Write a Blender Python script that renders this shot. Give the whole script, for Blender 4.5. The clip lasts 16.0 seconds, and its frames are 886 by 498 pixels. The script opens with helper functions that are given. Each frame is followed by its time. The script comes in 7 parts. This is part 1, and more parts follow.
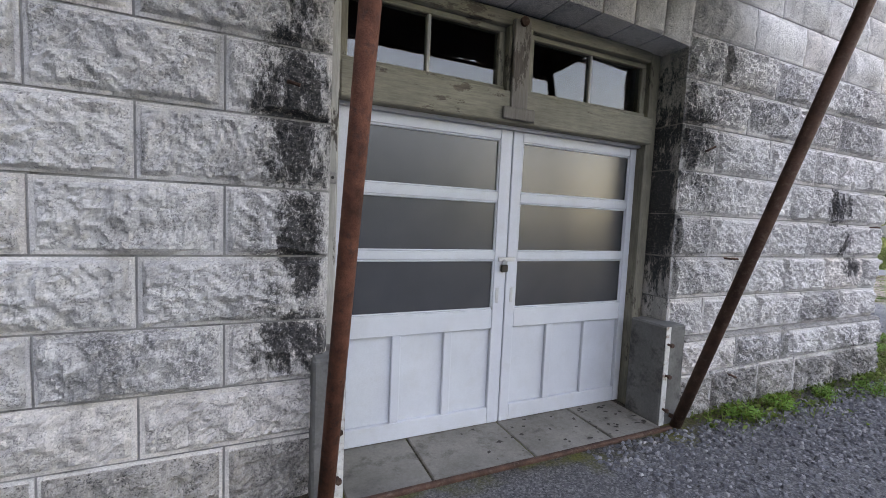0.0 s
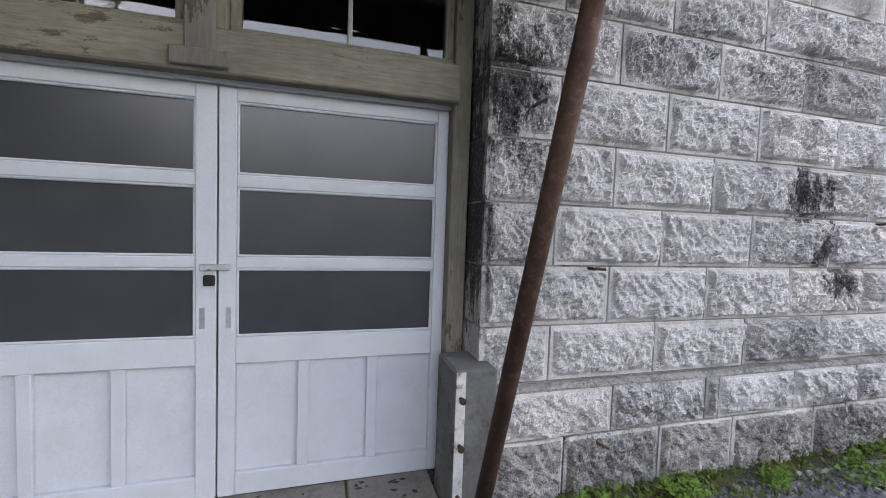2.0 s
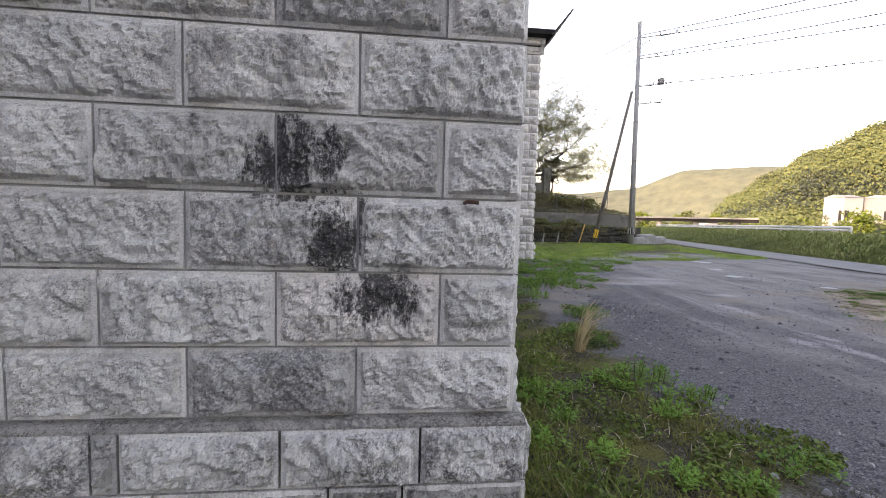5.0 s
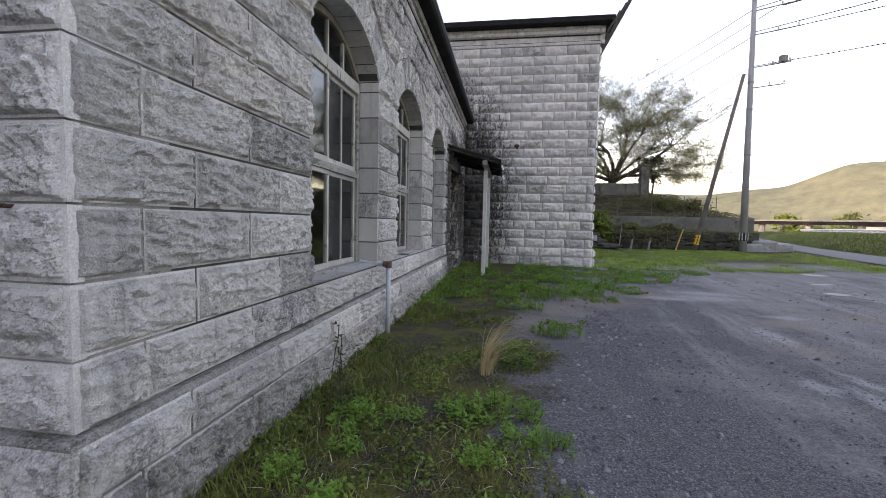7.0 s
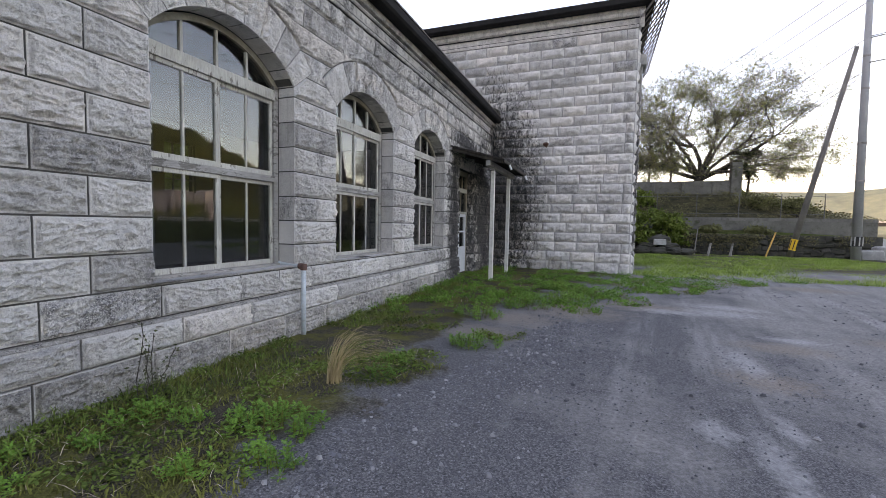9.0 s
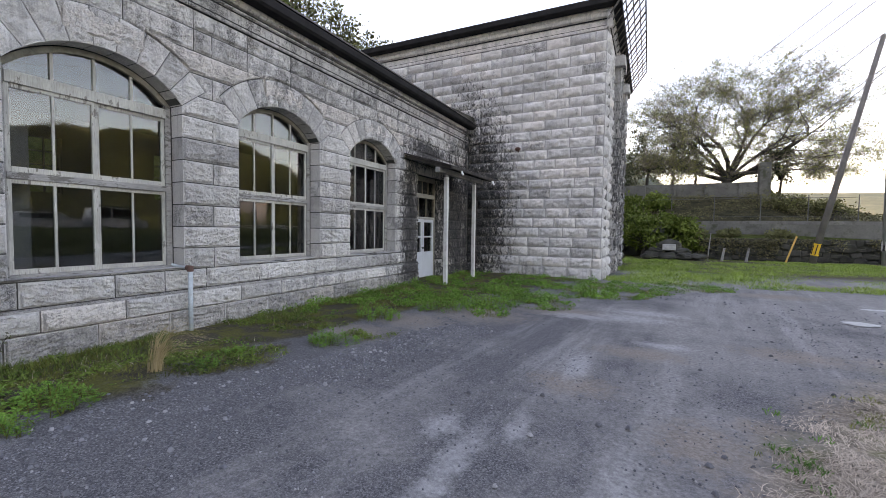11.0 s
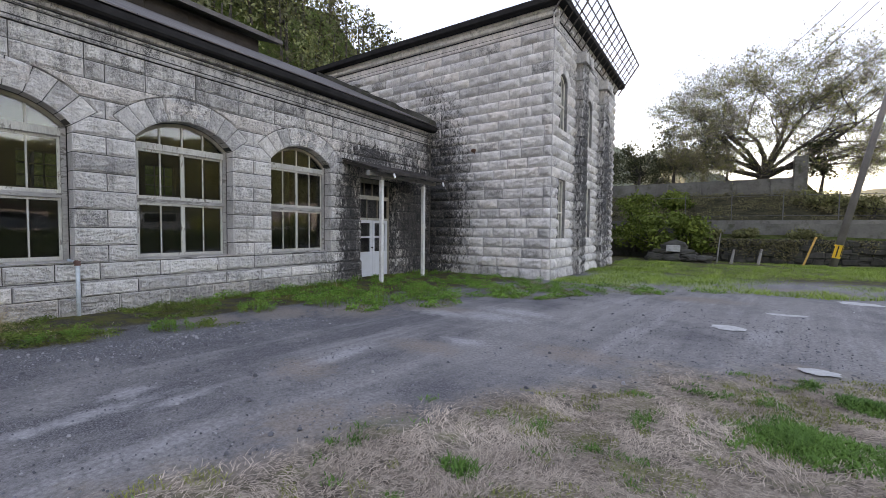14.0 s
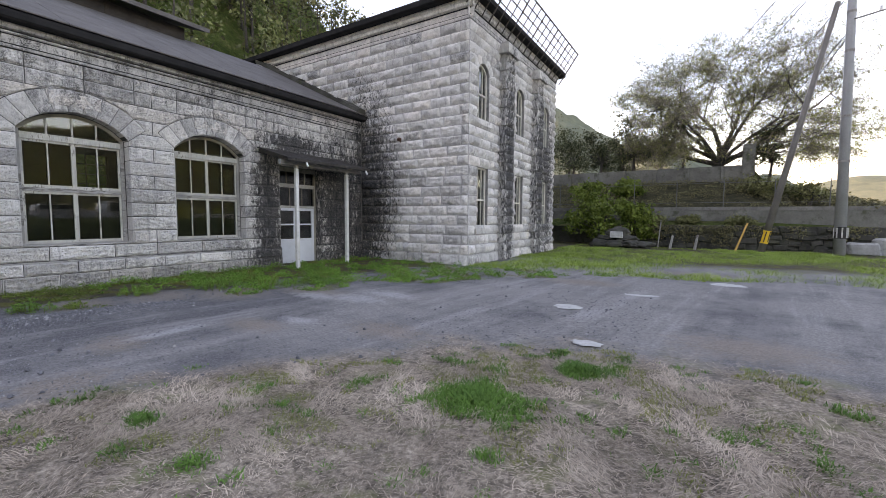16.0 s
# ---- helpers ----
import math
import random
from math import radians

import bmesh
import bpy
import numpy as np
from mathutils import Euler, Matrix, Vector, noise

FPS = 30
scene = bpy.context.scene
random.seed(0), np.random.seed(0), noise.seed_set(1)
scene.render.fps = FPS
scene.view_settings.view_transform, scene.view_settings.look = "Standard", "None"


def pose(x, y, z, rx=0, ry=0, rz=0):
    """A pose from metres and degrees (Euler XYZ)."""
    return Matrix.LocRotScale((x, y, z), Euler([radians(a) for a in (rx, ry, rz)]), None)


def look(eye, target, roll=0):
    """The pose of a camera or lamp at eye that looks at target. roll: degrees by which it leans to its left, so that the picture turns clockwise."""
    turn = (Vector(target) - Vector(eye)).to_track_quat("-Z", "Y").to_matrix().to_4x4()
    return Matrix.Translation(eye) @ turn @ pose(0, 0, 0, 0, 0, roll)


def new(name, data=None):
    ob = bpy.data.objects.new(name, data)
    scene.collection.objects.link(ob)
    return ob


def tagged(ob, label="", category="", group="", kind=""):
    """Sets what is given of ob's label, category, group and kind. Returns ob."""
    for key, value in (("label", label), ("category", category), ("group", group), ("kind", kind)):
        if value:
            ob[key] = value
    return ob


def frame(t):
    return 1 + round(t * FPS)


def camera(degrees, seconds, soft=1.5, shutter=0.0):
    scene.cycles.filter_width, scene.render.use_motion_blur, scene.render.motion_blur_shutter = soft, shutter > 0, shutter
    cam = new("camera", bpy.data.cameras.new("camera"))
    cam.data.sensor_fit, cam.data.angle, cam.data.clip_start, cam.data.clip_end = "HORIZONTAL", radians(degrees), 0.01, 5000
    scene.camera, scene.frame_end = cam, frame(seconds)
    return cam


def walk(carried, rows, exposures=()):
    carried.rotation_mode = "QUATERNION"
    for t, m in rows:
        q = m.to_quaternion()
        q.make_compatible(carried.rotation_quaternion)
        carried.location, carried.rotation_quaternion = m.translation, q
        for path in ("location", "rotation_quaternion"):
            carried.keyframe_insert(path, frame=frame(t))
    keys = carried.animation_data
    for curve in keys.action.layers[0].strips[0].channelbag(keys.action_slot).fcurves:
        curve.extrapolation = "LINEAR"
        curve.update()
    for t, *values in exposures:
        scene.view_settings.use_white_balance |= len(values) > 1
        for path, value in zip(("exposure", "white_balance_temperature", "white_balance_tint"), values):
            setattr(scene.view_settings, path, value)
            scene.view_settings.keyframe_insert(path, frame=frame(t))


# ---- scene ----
cam = camera(93.5, 16.0, soft=0.75)
PATH = [
    (0, (-5.739, -2.065, 1.386), (-4.924, -0.245, 1.235), 2.5),
    (0.5, (-5.278, -2.005, 1.389), (-4.492, -0.17, 1.269), 2.3),
    (1, (-4.779, -1.955, 1.386), (-4.063, -0.091, 1.272), 2.1),
    (1.5, (-4.296, -1.853, 1.368), (-3.668, 0.043, 1.264), 2.0),
    (2, (-3.762, -1.88, 1.358), (-3.203, 0.037, 1.248), 2.0),
    (2.5, (-3.241, -1.833, 1.331), (-2.719, 0.094, 1.223), 2.0),
    (3, (-2.661, -1.824, 1.343), (-2.152, 0.106, 1.218), 2.0),
    (3.5, (-2.089, -1.794, 1.34), (-1.619, 0.146, 1.22), 1.8),
    (4, (-1.526, -1.793, 1.341), (-1.112, 0.161, 1.225), 1.8),
    (4.5, (-0.98, -1.771, 1.37), (-0.654, 0.198, 1.233), 1.6),
    (5, (-0.477, -1.717, 1.397), (-0.274, 0.268, 1.259), 1.6),
    (7.5, (2.179, -1.156, 1.443), (1.789, 0.802, 1.321), 1.2),
    (8, (2.678, -0.923, 1.441), (2.214, 1.018, 1.316), 1.2),
    (8.5, (3.2, -0.742, 1.456), (2.624, 1.169, 1.332), 1.2),
    (9, (3.733, -0.579, 1.474), (3.03, 1.29, 1.356), 1.1),
    (9.5, (4.265, -0.4, 1.495), (3.479, 1.436, 1.387), 1.1),
    (10, (4.872, -0.247, 1.482), (4.049, 1.573, 1.385), 0.9),
    (12.5, (7.466, 0.739, 1.487), (6.463, 2.467, 1.394), 0.8),
    (13, (7.997, 0.952, 1.485), (6.948, 2.653, 1.397), 0.7),
    (13.5, (8.501, 1.227, 1.487), (7.416, 2.905, 1.4), 0.6),
    (14, (9.034, 1.42, 1.493), (7.927, 3.083, 1.405), 0.6),
    (14.5, (9.566, 1.638, 1.49), (8.451, 3.295, 1.397), 0.6),
    (15, (10.06, 1.861, 1.491), (8.953, 3.523, 1.386), 0.5),
    (15.5, (10.614, 2.063, 1.481), (9.525, 3.736, 1.357), 0.4),
    (16, (11.144, 2.297, 1.486), (10.075, 3.981, 1.341), 0.4),
]
walk(cam, [(t, look(eye, target, roll)) for t, eye, target, roll in PATH],
     [(0, 3.62, 9400, 30), (2.0, 3.62, 9500, 31), (3.5, 3.58, 9800, 32), (5.0, 2.92, 9800, 31), (7.5, 2.55, 9000, 31), (8.5, 2.68, 9000, 31), (10.0, 2.84, 9000, 31), (12.5, 2.80, 9050, 31), (14.5, 2.74, 9100, 31), (16.0, 2.80, 9150, 31)])

# ---- light: a low sun behind the hill to the west, the yard in open shade ----
world = bpy.data.worlds.new("sky")
scene.world = world
world.use_nodes = True
wn = world.node_tree.nodes
sky = wn.new("ShaderNodeTexSky")
sky.sky_type = 'NISHITA'
sky.sun_disc = False
SUN_EL, SUN_AZ = radians(14), radians(240)
sky.sun_elevation, sky.sun_rotation = SUN_EL, SUN_AZ
sky.air_density, sky.dust_density, sky.ozone_density = 1.0, 0.5, 1.0
wn["Background"].inputs["Strength"].default_value = 0.12
world.node_tree.links.new(sky.outputs[0], wn["Background"].inputs["Color"])
sun = new("sun", bpy.data.lights.new("sun", "SUN"))
sun.data.energy, sun.data.angle, sun.data.color = 1.3, radians(0.5), (1.0, 0.95, 0.87)
sun_way = Vector((math.sin(SUN_AZ) * math.cos(SUN_EL), math.cos(SUN_AZ) * math.cos(SUN_EL), math.sin(SUN_EL)))
sun.matrix_world = look((0, 0, 60), Vector((0, 0, 60)) - sun_way)

# ---- materials ----
def mat(name):
    m = bpy.data.materials.new(name)
    m.use_nodes = True
    nt = m.node_tree
    return m, nt, nt.nodes["Principled BSDF"]


def node(nt, kind, **values):
    n = nt.nodes.new(kind)
    for k, v in values.items():
        if k in n.inputs:
            n.inputs[k].default_value = v
    return n


def noise_tex(nt, vec, scale, detail=4.0, rough=0.55):
    n = node(nt, "ShaderNodeTexNoise", Scale=scale, Detail=detail, Roughness=rough)
    nt.links.new(vec, n.inputs["Vector"])
    return n.outputs["Fac"]


def ramp(nt, fac, stops):
    r = nt.nodes.new("ShaderNodeValToRGB")
    el = r.color_ramp.elements
    while len(el) < len(stops):
        el.new(0.5)
    for e, (p, c) in zip(el, stops):
        e.position = p
        e.color = (c, c, c, 1) if isinstance(c, (int, float)) else (*c, 1)
    nt.links.new(fac, r.inputs["Fac"])
    return r.outputs["Color"]


def mix(nt, fac, a, b, blend='MIX'):
    n = nt.nodes.new("ShaderNodeMix")
    n.data_type, n.blend_type = 'RGBA', blend
    for i, v in ((0, fac), (6, a), (7, b)):
        sock = n.inputs[i]
        if isinstance(v, bpy.types.NodeSocket):
            nt.links.new(v, sock)
        elif isinstance(v, (int, float)):
            sock.default_value = v if i == 0 else (v, v, v, 1)
        else:
            sock.default_value = (*v, 1)
    return n.outputs[2]


def calc(nt, op, a, b=0.0):
    n = nt.nodes.new("ShaderNodeMath")
    n.operation = op
    for sock, v in ((n.inputs[0], a), (n.inputs[1], b)):
        if isinstance(v, bpy.types.NodeSocket):
            nt.links.new(v, sock)
        else:
            sock.default_value = v
    return n.outputs[0]


def bump(nt, bsdf, height, strength, dist):
    b = node(nt, "ShaderNodeBump", Strength=strength, Distance=dist)
    nt.links.new(height, b.inputs["Height"])
    nt.links.new(b.outputs[0], bsdf.inputs["Normal"])


def position(nt):
    return nt.nodes.new("ShaderNodeNewGeometry").outputs["Position"]


def stretched(nt, vec, sx, sy, sz):
    n = nt.nodes.new("ShaderNodeMapping")
    n.inputs["Scale"].default_value = (sx, sy, sz)
    nt.links.new(vec, n.inputs["Vector"])
    return n.outputs[0]


def blot(nt, vec, centre, radii):
    """1 at the centre of a stain, 0 outside its radii."""
    n = nt.nodes.new("ShaderNodeMapping")
    n.vector_type = 'TEXTURE'
    n.inputs["Location"].default_value = centre
    n.inputs["Scale"].default_value = radii
    nt.links.new(vec, n.inputs["Vector"])
    g = nt.nodes.new("ShaderNodeTexGradient")
    g.gradient_type = 'SPHERICAL'
    nt.links.new(n.outputs[0], g.inputs["Vector"])
    return g.outputs["Fac"]


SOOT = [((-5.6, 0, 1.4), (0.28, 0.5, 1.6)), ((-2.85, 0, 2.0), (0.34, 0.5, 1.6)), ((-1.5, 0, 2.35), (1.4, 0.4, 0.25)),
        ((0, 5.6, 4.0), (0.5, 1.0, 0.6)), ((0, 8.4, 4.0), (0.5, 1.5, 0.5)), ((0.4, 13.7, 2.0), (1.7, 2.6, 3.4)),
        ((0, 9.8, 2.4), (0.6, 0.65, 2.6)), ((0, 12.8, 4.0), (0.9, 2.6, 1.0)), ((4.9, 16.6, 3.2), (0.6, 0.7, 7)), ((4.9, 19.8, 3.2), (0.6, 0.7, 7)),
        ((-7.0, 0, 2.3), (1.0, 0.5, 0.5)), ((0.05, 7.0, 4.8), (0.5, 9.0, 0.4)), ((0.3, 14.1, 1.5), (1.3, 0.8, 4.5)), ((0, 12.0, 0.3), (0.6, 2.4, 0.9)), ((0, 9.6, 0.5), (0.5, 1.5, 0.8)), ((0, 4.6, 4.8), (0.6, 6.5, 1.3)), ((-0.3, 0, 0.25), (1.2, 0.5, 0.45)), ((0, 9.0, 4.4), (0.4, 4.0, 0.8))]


DEEP = [((0.1, 13.0, 1.9), (0.7, 2.1, 3.4)), ((0.3, 14.0, 2.4), (1.9, 0.8, 5.2)), ((4.95, 16.6, 3.2), (0.5, 0.75, 6)), ((4.95, 19.8, 3.2), (0.5, 0.75, 6)), ((4.7, 21.3, 3), (0.5, 1.6, 5)),
        ((0, 11.0, 3.7), (0.4, 1.7, 0.6)), ((0, 10.05, 1.7), (0.45, 0.75, 3.0)), ((0, 10.1, 0.35), (0.4, 1.1, 0.7)), ((0.15, 13.1, 1.2), (0.7, 1.5, 2.6)), ((0.2, 14.0, 1.6), (1.5, 0.8, 3.6)), ((-0.5, 14.0, 1.2), (2.6, 1.4, 5.0)), ((-0.4, 13.0, 1.0), (1.2, 2.2, 4.6)),
        ((-0.90, 0, 1.62), (0.26, 0.3, 0.24)), ((-0.72, 0, 1.32), (0.20, 0.3, 0.24)), ((-0.55, 0, 1.08), (0.24, 0.3, 0.16)), ((-5.58, 0, 1.85), (0.22, 0.3, 0.6)), ((-5.56, 0, 0.78), (0.28, 0.3, 0.2)), ((-5.55, 0, 1.25), (0.16, 0.3, 0.4)), ((-2.92, 0, 2.05), (0.24, 0.3, 0.45)), ((-3.02, 0.16, 1.55), (0.14, 0.3, 1.15))]


def stone_material(name, base=(0.66, 0.648, 0.642), soot=True, pits=1.0, relief=1.0, smooth=False, deep=0.035, salt=1.0):
    m, nt, b = mat(name)
    pos = position(nt)
    rnd = nt.nodes.new("ShaderNodeObjectInfo").outputs["Random"]
    tone = ramp(nt, rnd, [(0, tuple(c * 0.74 for c in base)), (0.3, tuple(c * 0.95 for c in base)), (0.8, tuple(c * 1.08 for c in base)), (1, (base[0] * 1.10, base[1] * 1.06, base[2] * 1.03))])
    grain = noise_tex(nt, pos, 130, 6, 0.8)
    col = mix(nt, 1.0, tone, ramp(nt, grain, [(0.32, 1 - 0.4 * salt), (0.5, 1.0), (0.68, 1 + 0.4 * salt)]), 'MULTIPLY')
    shift = nt.nodes.new("ShaderNodeVectorMath")
    shift.operation = 'ADD'
    nt.links.new(pos, shift.inputs[0])
    nt.links.new(calc(nt, 'MULTIPLY', rnd, 40.0), shift.inputs[1])
    own = shift.outputs[0]
    cloud = noise_tex(nt, own, 2.3, 6, 0.65)
    col = mix(nt, 1.0, col, ramp(nt, cloud, [(0.28, 0.86), (0.5, 1.0), (0.72, 1.10)]), 'MULTIPLY')
    chip = noise_tex(nt, pos, 46, 9, 0.8)
    rdg = node(nt, "ShaderNodeTexNoise", Scale=24.0, Detail=6.0, Roughness=0.7)
    rdg.noise_type = 'RIDGED_MULTIFRACTAL'
    rdg.normalize = True
    nt.links.new(stretched(nt, own, 1, 1, 1.5), rdg.inputs["Vector"])
    ridged = rdg.outputs["Fac"]
    if not smooth:
        # fine crevices between the crystals, their shade put into the colour as black
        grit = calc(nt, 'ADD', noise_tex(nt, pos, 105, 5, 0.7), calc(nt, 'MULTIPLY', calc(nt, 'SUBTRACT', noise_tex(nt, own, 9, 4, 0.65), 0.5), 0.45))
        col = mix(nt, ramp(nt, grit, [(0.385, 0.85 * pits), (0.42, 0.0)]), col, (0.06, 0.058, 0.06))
        # grime and shade of the hollows, coloured in where the bump noise is low
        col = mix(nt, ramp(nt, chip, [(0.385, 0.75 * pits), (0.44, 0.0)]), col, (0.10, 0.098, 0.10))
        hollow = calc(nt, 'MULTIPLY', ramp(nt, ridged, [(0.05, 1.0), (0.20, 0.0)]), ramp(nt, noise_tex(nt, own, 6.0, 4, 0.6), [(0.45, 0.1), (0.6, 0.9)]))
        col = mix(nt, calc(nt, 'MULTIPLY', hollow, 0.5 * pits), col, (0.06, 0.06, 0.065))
        # raised grains get a lighter colour, as if they caught the light
        col = mix(nt, ramp(nt, chip, [(0.52, 0.0), (0.64, 0.4 * salt)]), col, (0.72, 0.705, 0.70))
    dirty = ramp(nt, calc(nt, 'FRACT', calc(nt, 'MULTIPLY', rnd, 37.7)), [(0.74, 0.0), (1.0, 0.85)])
    dirty = calc(nt, 'MULTIPLY', dirty, ramp(nt, noise_tex(nt, stretched(nt, own, 1, 1, 0.6), 7.0, 9, 0.8), [(0.42, 0.0), (0.56, 1.0)]))
    dirty = calc(nt, 'MULTIPLY', dirty, ramp(nt, noise_tex(nt, pos, 80, 5, 0.75), [(0.43, 0.15), (0.53, 1.0)]))
    col = mix(nt, dirty, col, (0.06, 0.06, 0.07))
    speck = noise_tex(nt, pos, 42, 6, 0.85)
    patch = noise_tex(nt, own, 2.9, 5, 0.65)
    lichen = calc(nt, 'MULTIPLY', ramp(nt, speck, [(0.47, 0), (0.58, 1)]), ramp(nt, patch, [(0.60, 0), (0.72, 0.95)]))
    col = mix(nt, lichen, col, (0.045, 0.045, 0.048))
    streak = noise_tex(nt, stretched(nt, pos, 6, 6, 0.6), 1.0, 5, 0.7)
    col = mix(nt, ramp(nt, streak, [(0.54, 0), (0.72, 0.5)]), col, (0.09, 0.09, 0.095))
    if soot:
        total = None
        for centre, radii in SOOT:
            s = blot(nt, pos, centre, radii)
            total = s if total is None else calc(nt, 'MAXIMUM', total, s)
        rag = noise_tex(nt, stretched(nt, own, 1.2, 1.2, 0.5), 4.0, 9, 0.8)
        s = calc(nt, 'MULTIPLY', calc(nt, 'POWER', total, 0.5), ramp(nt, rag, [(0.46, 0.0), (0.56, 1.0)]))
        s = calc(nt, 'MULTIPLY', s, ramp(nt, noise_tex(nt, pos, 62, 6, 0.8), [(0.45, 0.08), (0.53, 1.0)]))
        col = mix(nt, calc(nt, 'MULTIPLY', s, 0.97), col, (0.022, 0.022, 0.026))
        total = None
        for centre, radii in DEEP:
            s = blot(nt, pos, centre, radii)
            total = s if total is None else calc(nt, 'MAXIMUM', total, s)
        rag = noise_tex(nt, stretched(nt, own, 1.3, 1.3, 0.5), 8.5, 10, 0.85)
        s = calc(nt, 'ADD', calc(nt, 'MULTIPLY', total, 0.9), calc(nt, 'MULTIPLY', calc(nt, 'SUBTRACT', rag, 0.5), 3.6))
        s = calc(nt, 'MULTIPLY', ramp(nt, s, [(0.24, 0.0), (0.46, 0.92)]), ramp(nt, total, [(0.0, 0.0), (0.15, 1.0)]))
        s = calc(nt, 'MULTIPLY', s, ramp(nt, noise_tex(nt, pos, 75, 6, 0.8), [(0.36, 0.25), (0.46, 1.0)]))
        col = mix(nt, s, col, (0.022, 0.022, 0.025))
    nt.links.new(col, b.inputs["Base Color"])
    b.inputs["Roughness"].default_value = 0.9
    b.inputs["Specular IOR Level"].default_value = 0.25
    h = mix(nt, 0.25, chip, noise_tex(nt, pos, 95, 5, 0.75))
    if not smooth:
        cells = node(nt, "ShaderNodeTexVoronoi", Scale=42.0)
        wob = nt.nodes.new("ShaderNodeVectorMath")
        wob.operation = 'ADD'
        warp = node(nt, "ShaderNodeTexNoise", Scale=24.0, Detail=3.0)
        nt.links.new(pos, warp.inputs["Vector"])
        bend = nt.nodes.new("ShaderNodeVectorMath")
        bend.operation = 'SCALE'
        bend.inputs["Scale"].default_value = 0.05
        nt.links.new(warp.outputs["Color"], bend.inputs[0])
        nt.links.new(own, wob.inputs[0])
        nt.links.new(bend.outputs[0], wob.inputs[1])
        nt.links.new(wob.outputs[0], cells.inputs["Vector"])
        h = mix(nt, 0.25, h, cells.outputs["Distance"])
        h = mix(nt, 0.2, h, ridged)
        h = mix(nt, 0.35, h, grit)
    bump(nt, b, h, 0.3 if smooth else 0.9 * relief, 0.01 if smooth else deep)
    return m


def plain_material(name, colour, rough=0.6, metal=0.0, vary=0.25, scale=6.0, grain=80.0, relief=0.25, spec=0.4, stain=None, stain_amount=0.6):
    m, nt, b = mat(name)
    pos = position(nt)
    c1 = ramp(nt, noise_tex(nt, pos, scale, 5, 0.6), [(0.3, tuple(c * (1 - vary) for c in colour)), (0.7, tuple(min(1, c * (1 + vary * 0.6)) for c in colour))])
    c1 = mix(nt, 1.0, c1, ramp(nt, noise_tex(nt, pos, grain, 4, 0.7), [(0.3, 0.86), (0.7, 1.12)]), 'MULTIPLY')
    if stain:
        c1 = mix(nt, ramp(nt, noise_tex(nt, pos, scale * 2.3, 6, 0.75), [(0.52, 0), (0.66, stain_amount)]), c1, stain)
    nt.links.new(c1, b.inputs["Base Color"])
    b.inputs["Roughness"].default_value = rough
    b.inputs["Metallic"].default_value = metal
    b.inputs["Specular IOR Level"].default_value = spec
    bump(nt, b, noise_tex(nt, pos, grain, 5, 0.65), relief, 0.006)
    return m


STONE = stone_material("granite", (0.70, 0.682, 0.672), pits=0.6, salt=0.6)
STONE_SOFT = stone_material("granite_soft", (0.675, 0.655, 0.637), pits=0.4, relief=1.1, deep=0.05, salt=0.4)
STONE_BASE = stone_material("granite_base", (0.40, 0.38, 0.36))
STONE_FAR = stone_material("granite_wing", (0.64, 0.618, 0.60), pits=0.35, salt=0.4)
DRAFT = stone_material("granite_margin", (0.52, 0.505, 0.495), smooth=True)
MORTAR = plain_material("lime_mortar", (0.075, 0.073, 0.071), 0.95, vary=0.35, scale=4, grain=120, relief=0.4, spec=0.1, stain=(0.06, 0.06, 0.06), stain_amount=0.8)
WHITE = plain_material("white_door_paint", (0.56, 0.59, 0.635), 0.45, vary=0.07, scale=3, grain=220, relief=0.05, stain=(0.44, 0.44, 0.43), stain_amount=0.25)


def timber(name, paint, bare, along, worn, rough=0.8):
    """Old painted timber: grain and flaked paint running along one axis (0, 1 or 2)."""
    m, nt, b = mat(name)
    pos = position(nt)
    sc = [1.0, 1.0, 1.0]
    sc[along] = 0.09
    grain = noise_tex(nt, stretched(nt, pos, *sc), 95, 6, 0.7)
    sc[along] = 0.3
    flake = noise_tex(nt, stretched(nt, pos, *sc), 17, 8, 0.72)
    area = noise_tex(nt, pos, 2.6, 4, 0.6)
    c1 = mix(nt, 1.0, paint, ramp(nt, area, [(0.3, 0.72), (0.7, 1.15)]), 'MULTIPLY')
    c1 = mix(nt, 1.0, c1, ramp(nt, grain, [(0.3, 0.72), (0.6, 1.08)]), 'MULTIPLY')
    c2 = mix(nt, 1.0, bare, ramp(nt, grain, [(0.3, 0.5), (0.7, 1.4)]), 'MULTIPLY')
    gone = ramp(nt, calc(nt, 'ADD', calc(nt, 'MULTIPLY', flake, 0.65), calc(nt, 'MULTIPLY', area, 0.35)), [(0.60 - worn, 0.0), (0.63 - worn, 0.95)])
    nt.links.new(mix(nt, gone, c1, c2), b.inputs["Base Color"])
    b.inputs["Roughness"].default_value = rough
    b.inputs["Specular IOR Level"].default_value = 0.2
    bump(nt, b, mix(nt, 0.5, grain, calc(nt, 'SUBTRACT', 1.0, gone)), 0.5, 0.004)
    return m


BEAM_WOOD = timber("olive_beam", (0.25, 0.235, 0.19), (0.13, 0.105, 0.085), 0, 0.03)
JAMB_WOOD = timber("flaking_jamb", (0.42, 0.41, 0.385), (0.06, 0.05, 0.045), 2, 0.05)
POST_WOOD = timber("olive_post", (0.25, 0.235, 0.19), (0.12, 0.10, 0.085), 2, 0.03)
FACE_WOOD = timber("bare_post_face", (0.22, 0.20, 0.18), (0.10, 0.085, 0.075), 2, 0.08)
OLD_WOOD = plain_material("weathered_green_wood", (0.27, 0.255, 0.215), 0.8, vary=0.3, scale=5, grain=60, relief=0.4, spec=0.2, stain=(0.14, 0.11, 0.08), stain_amount=0.7)
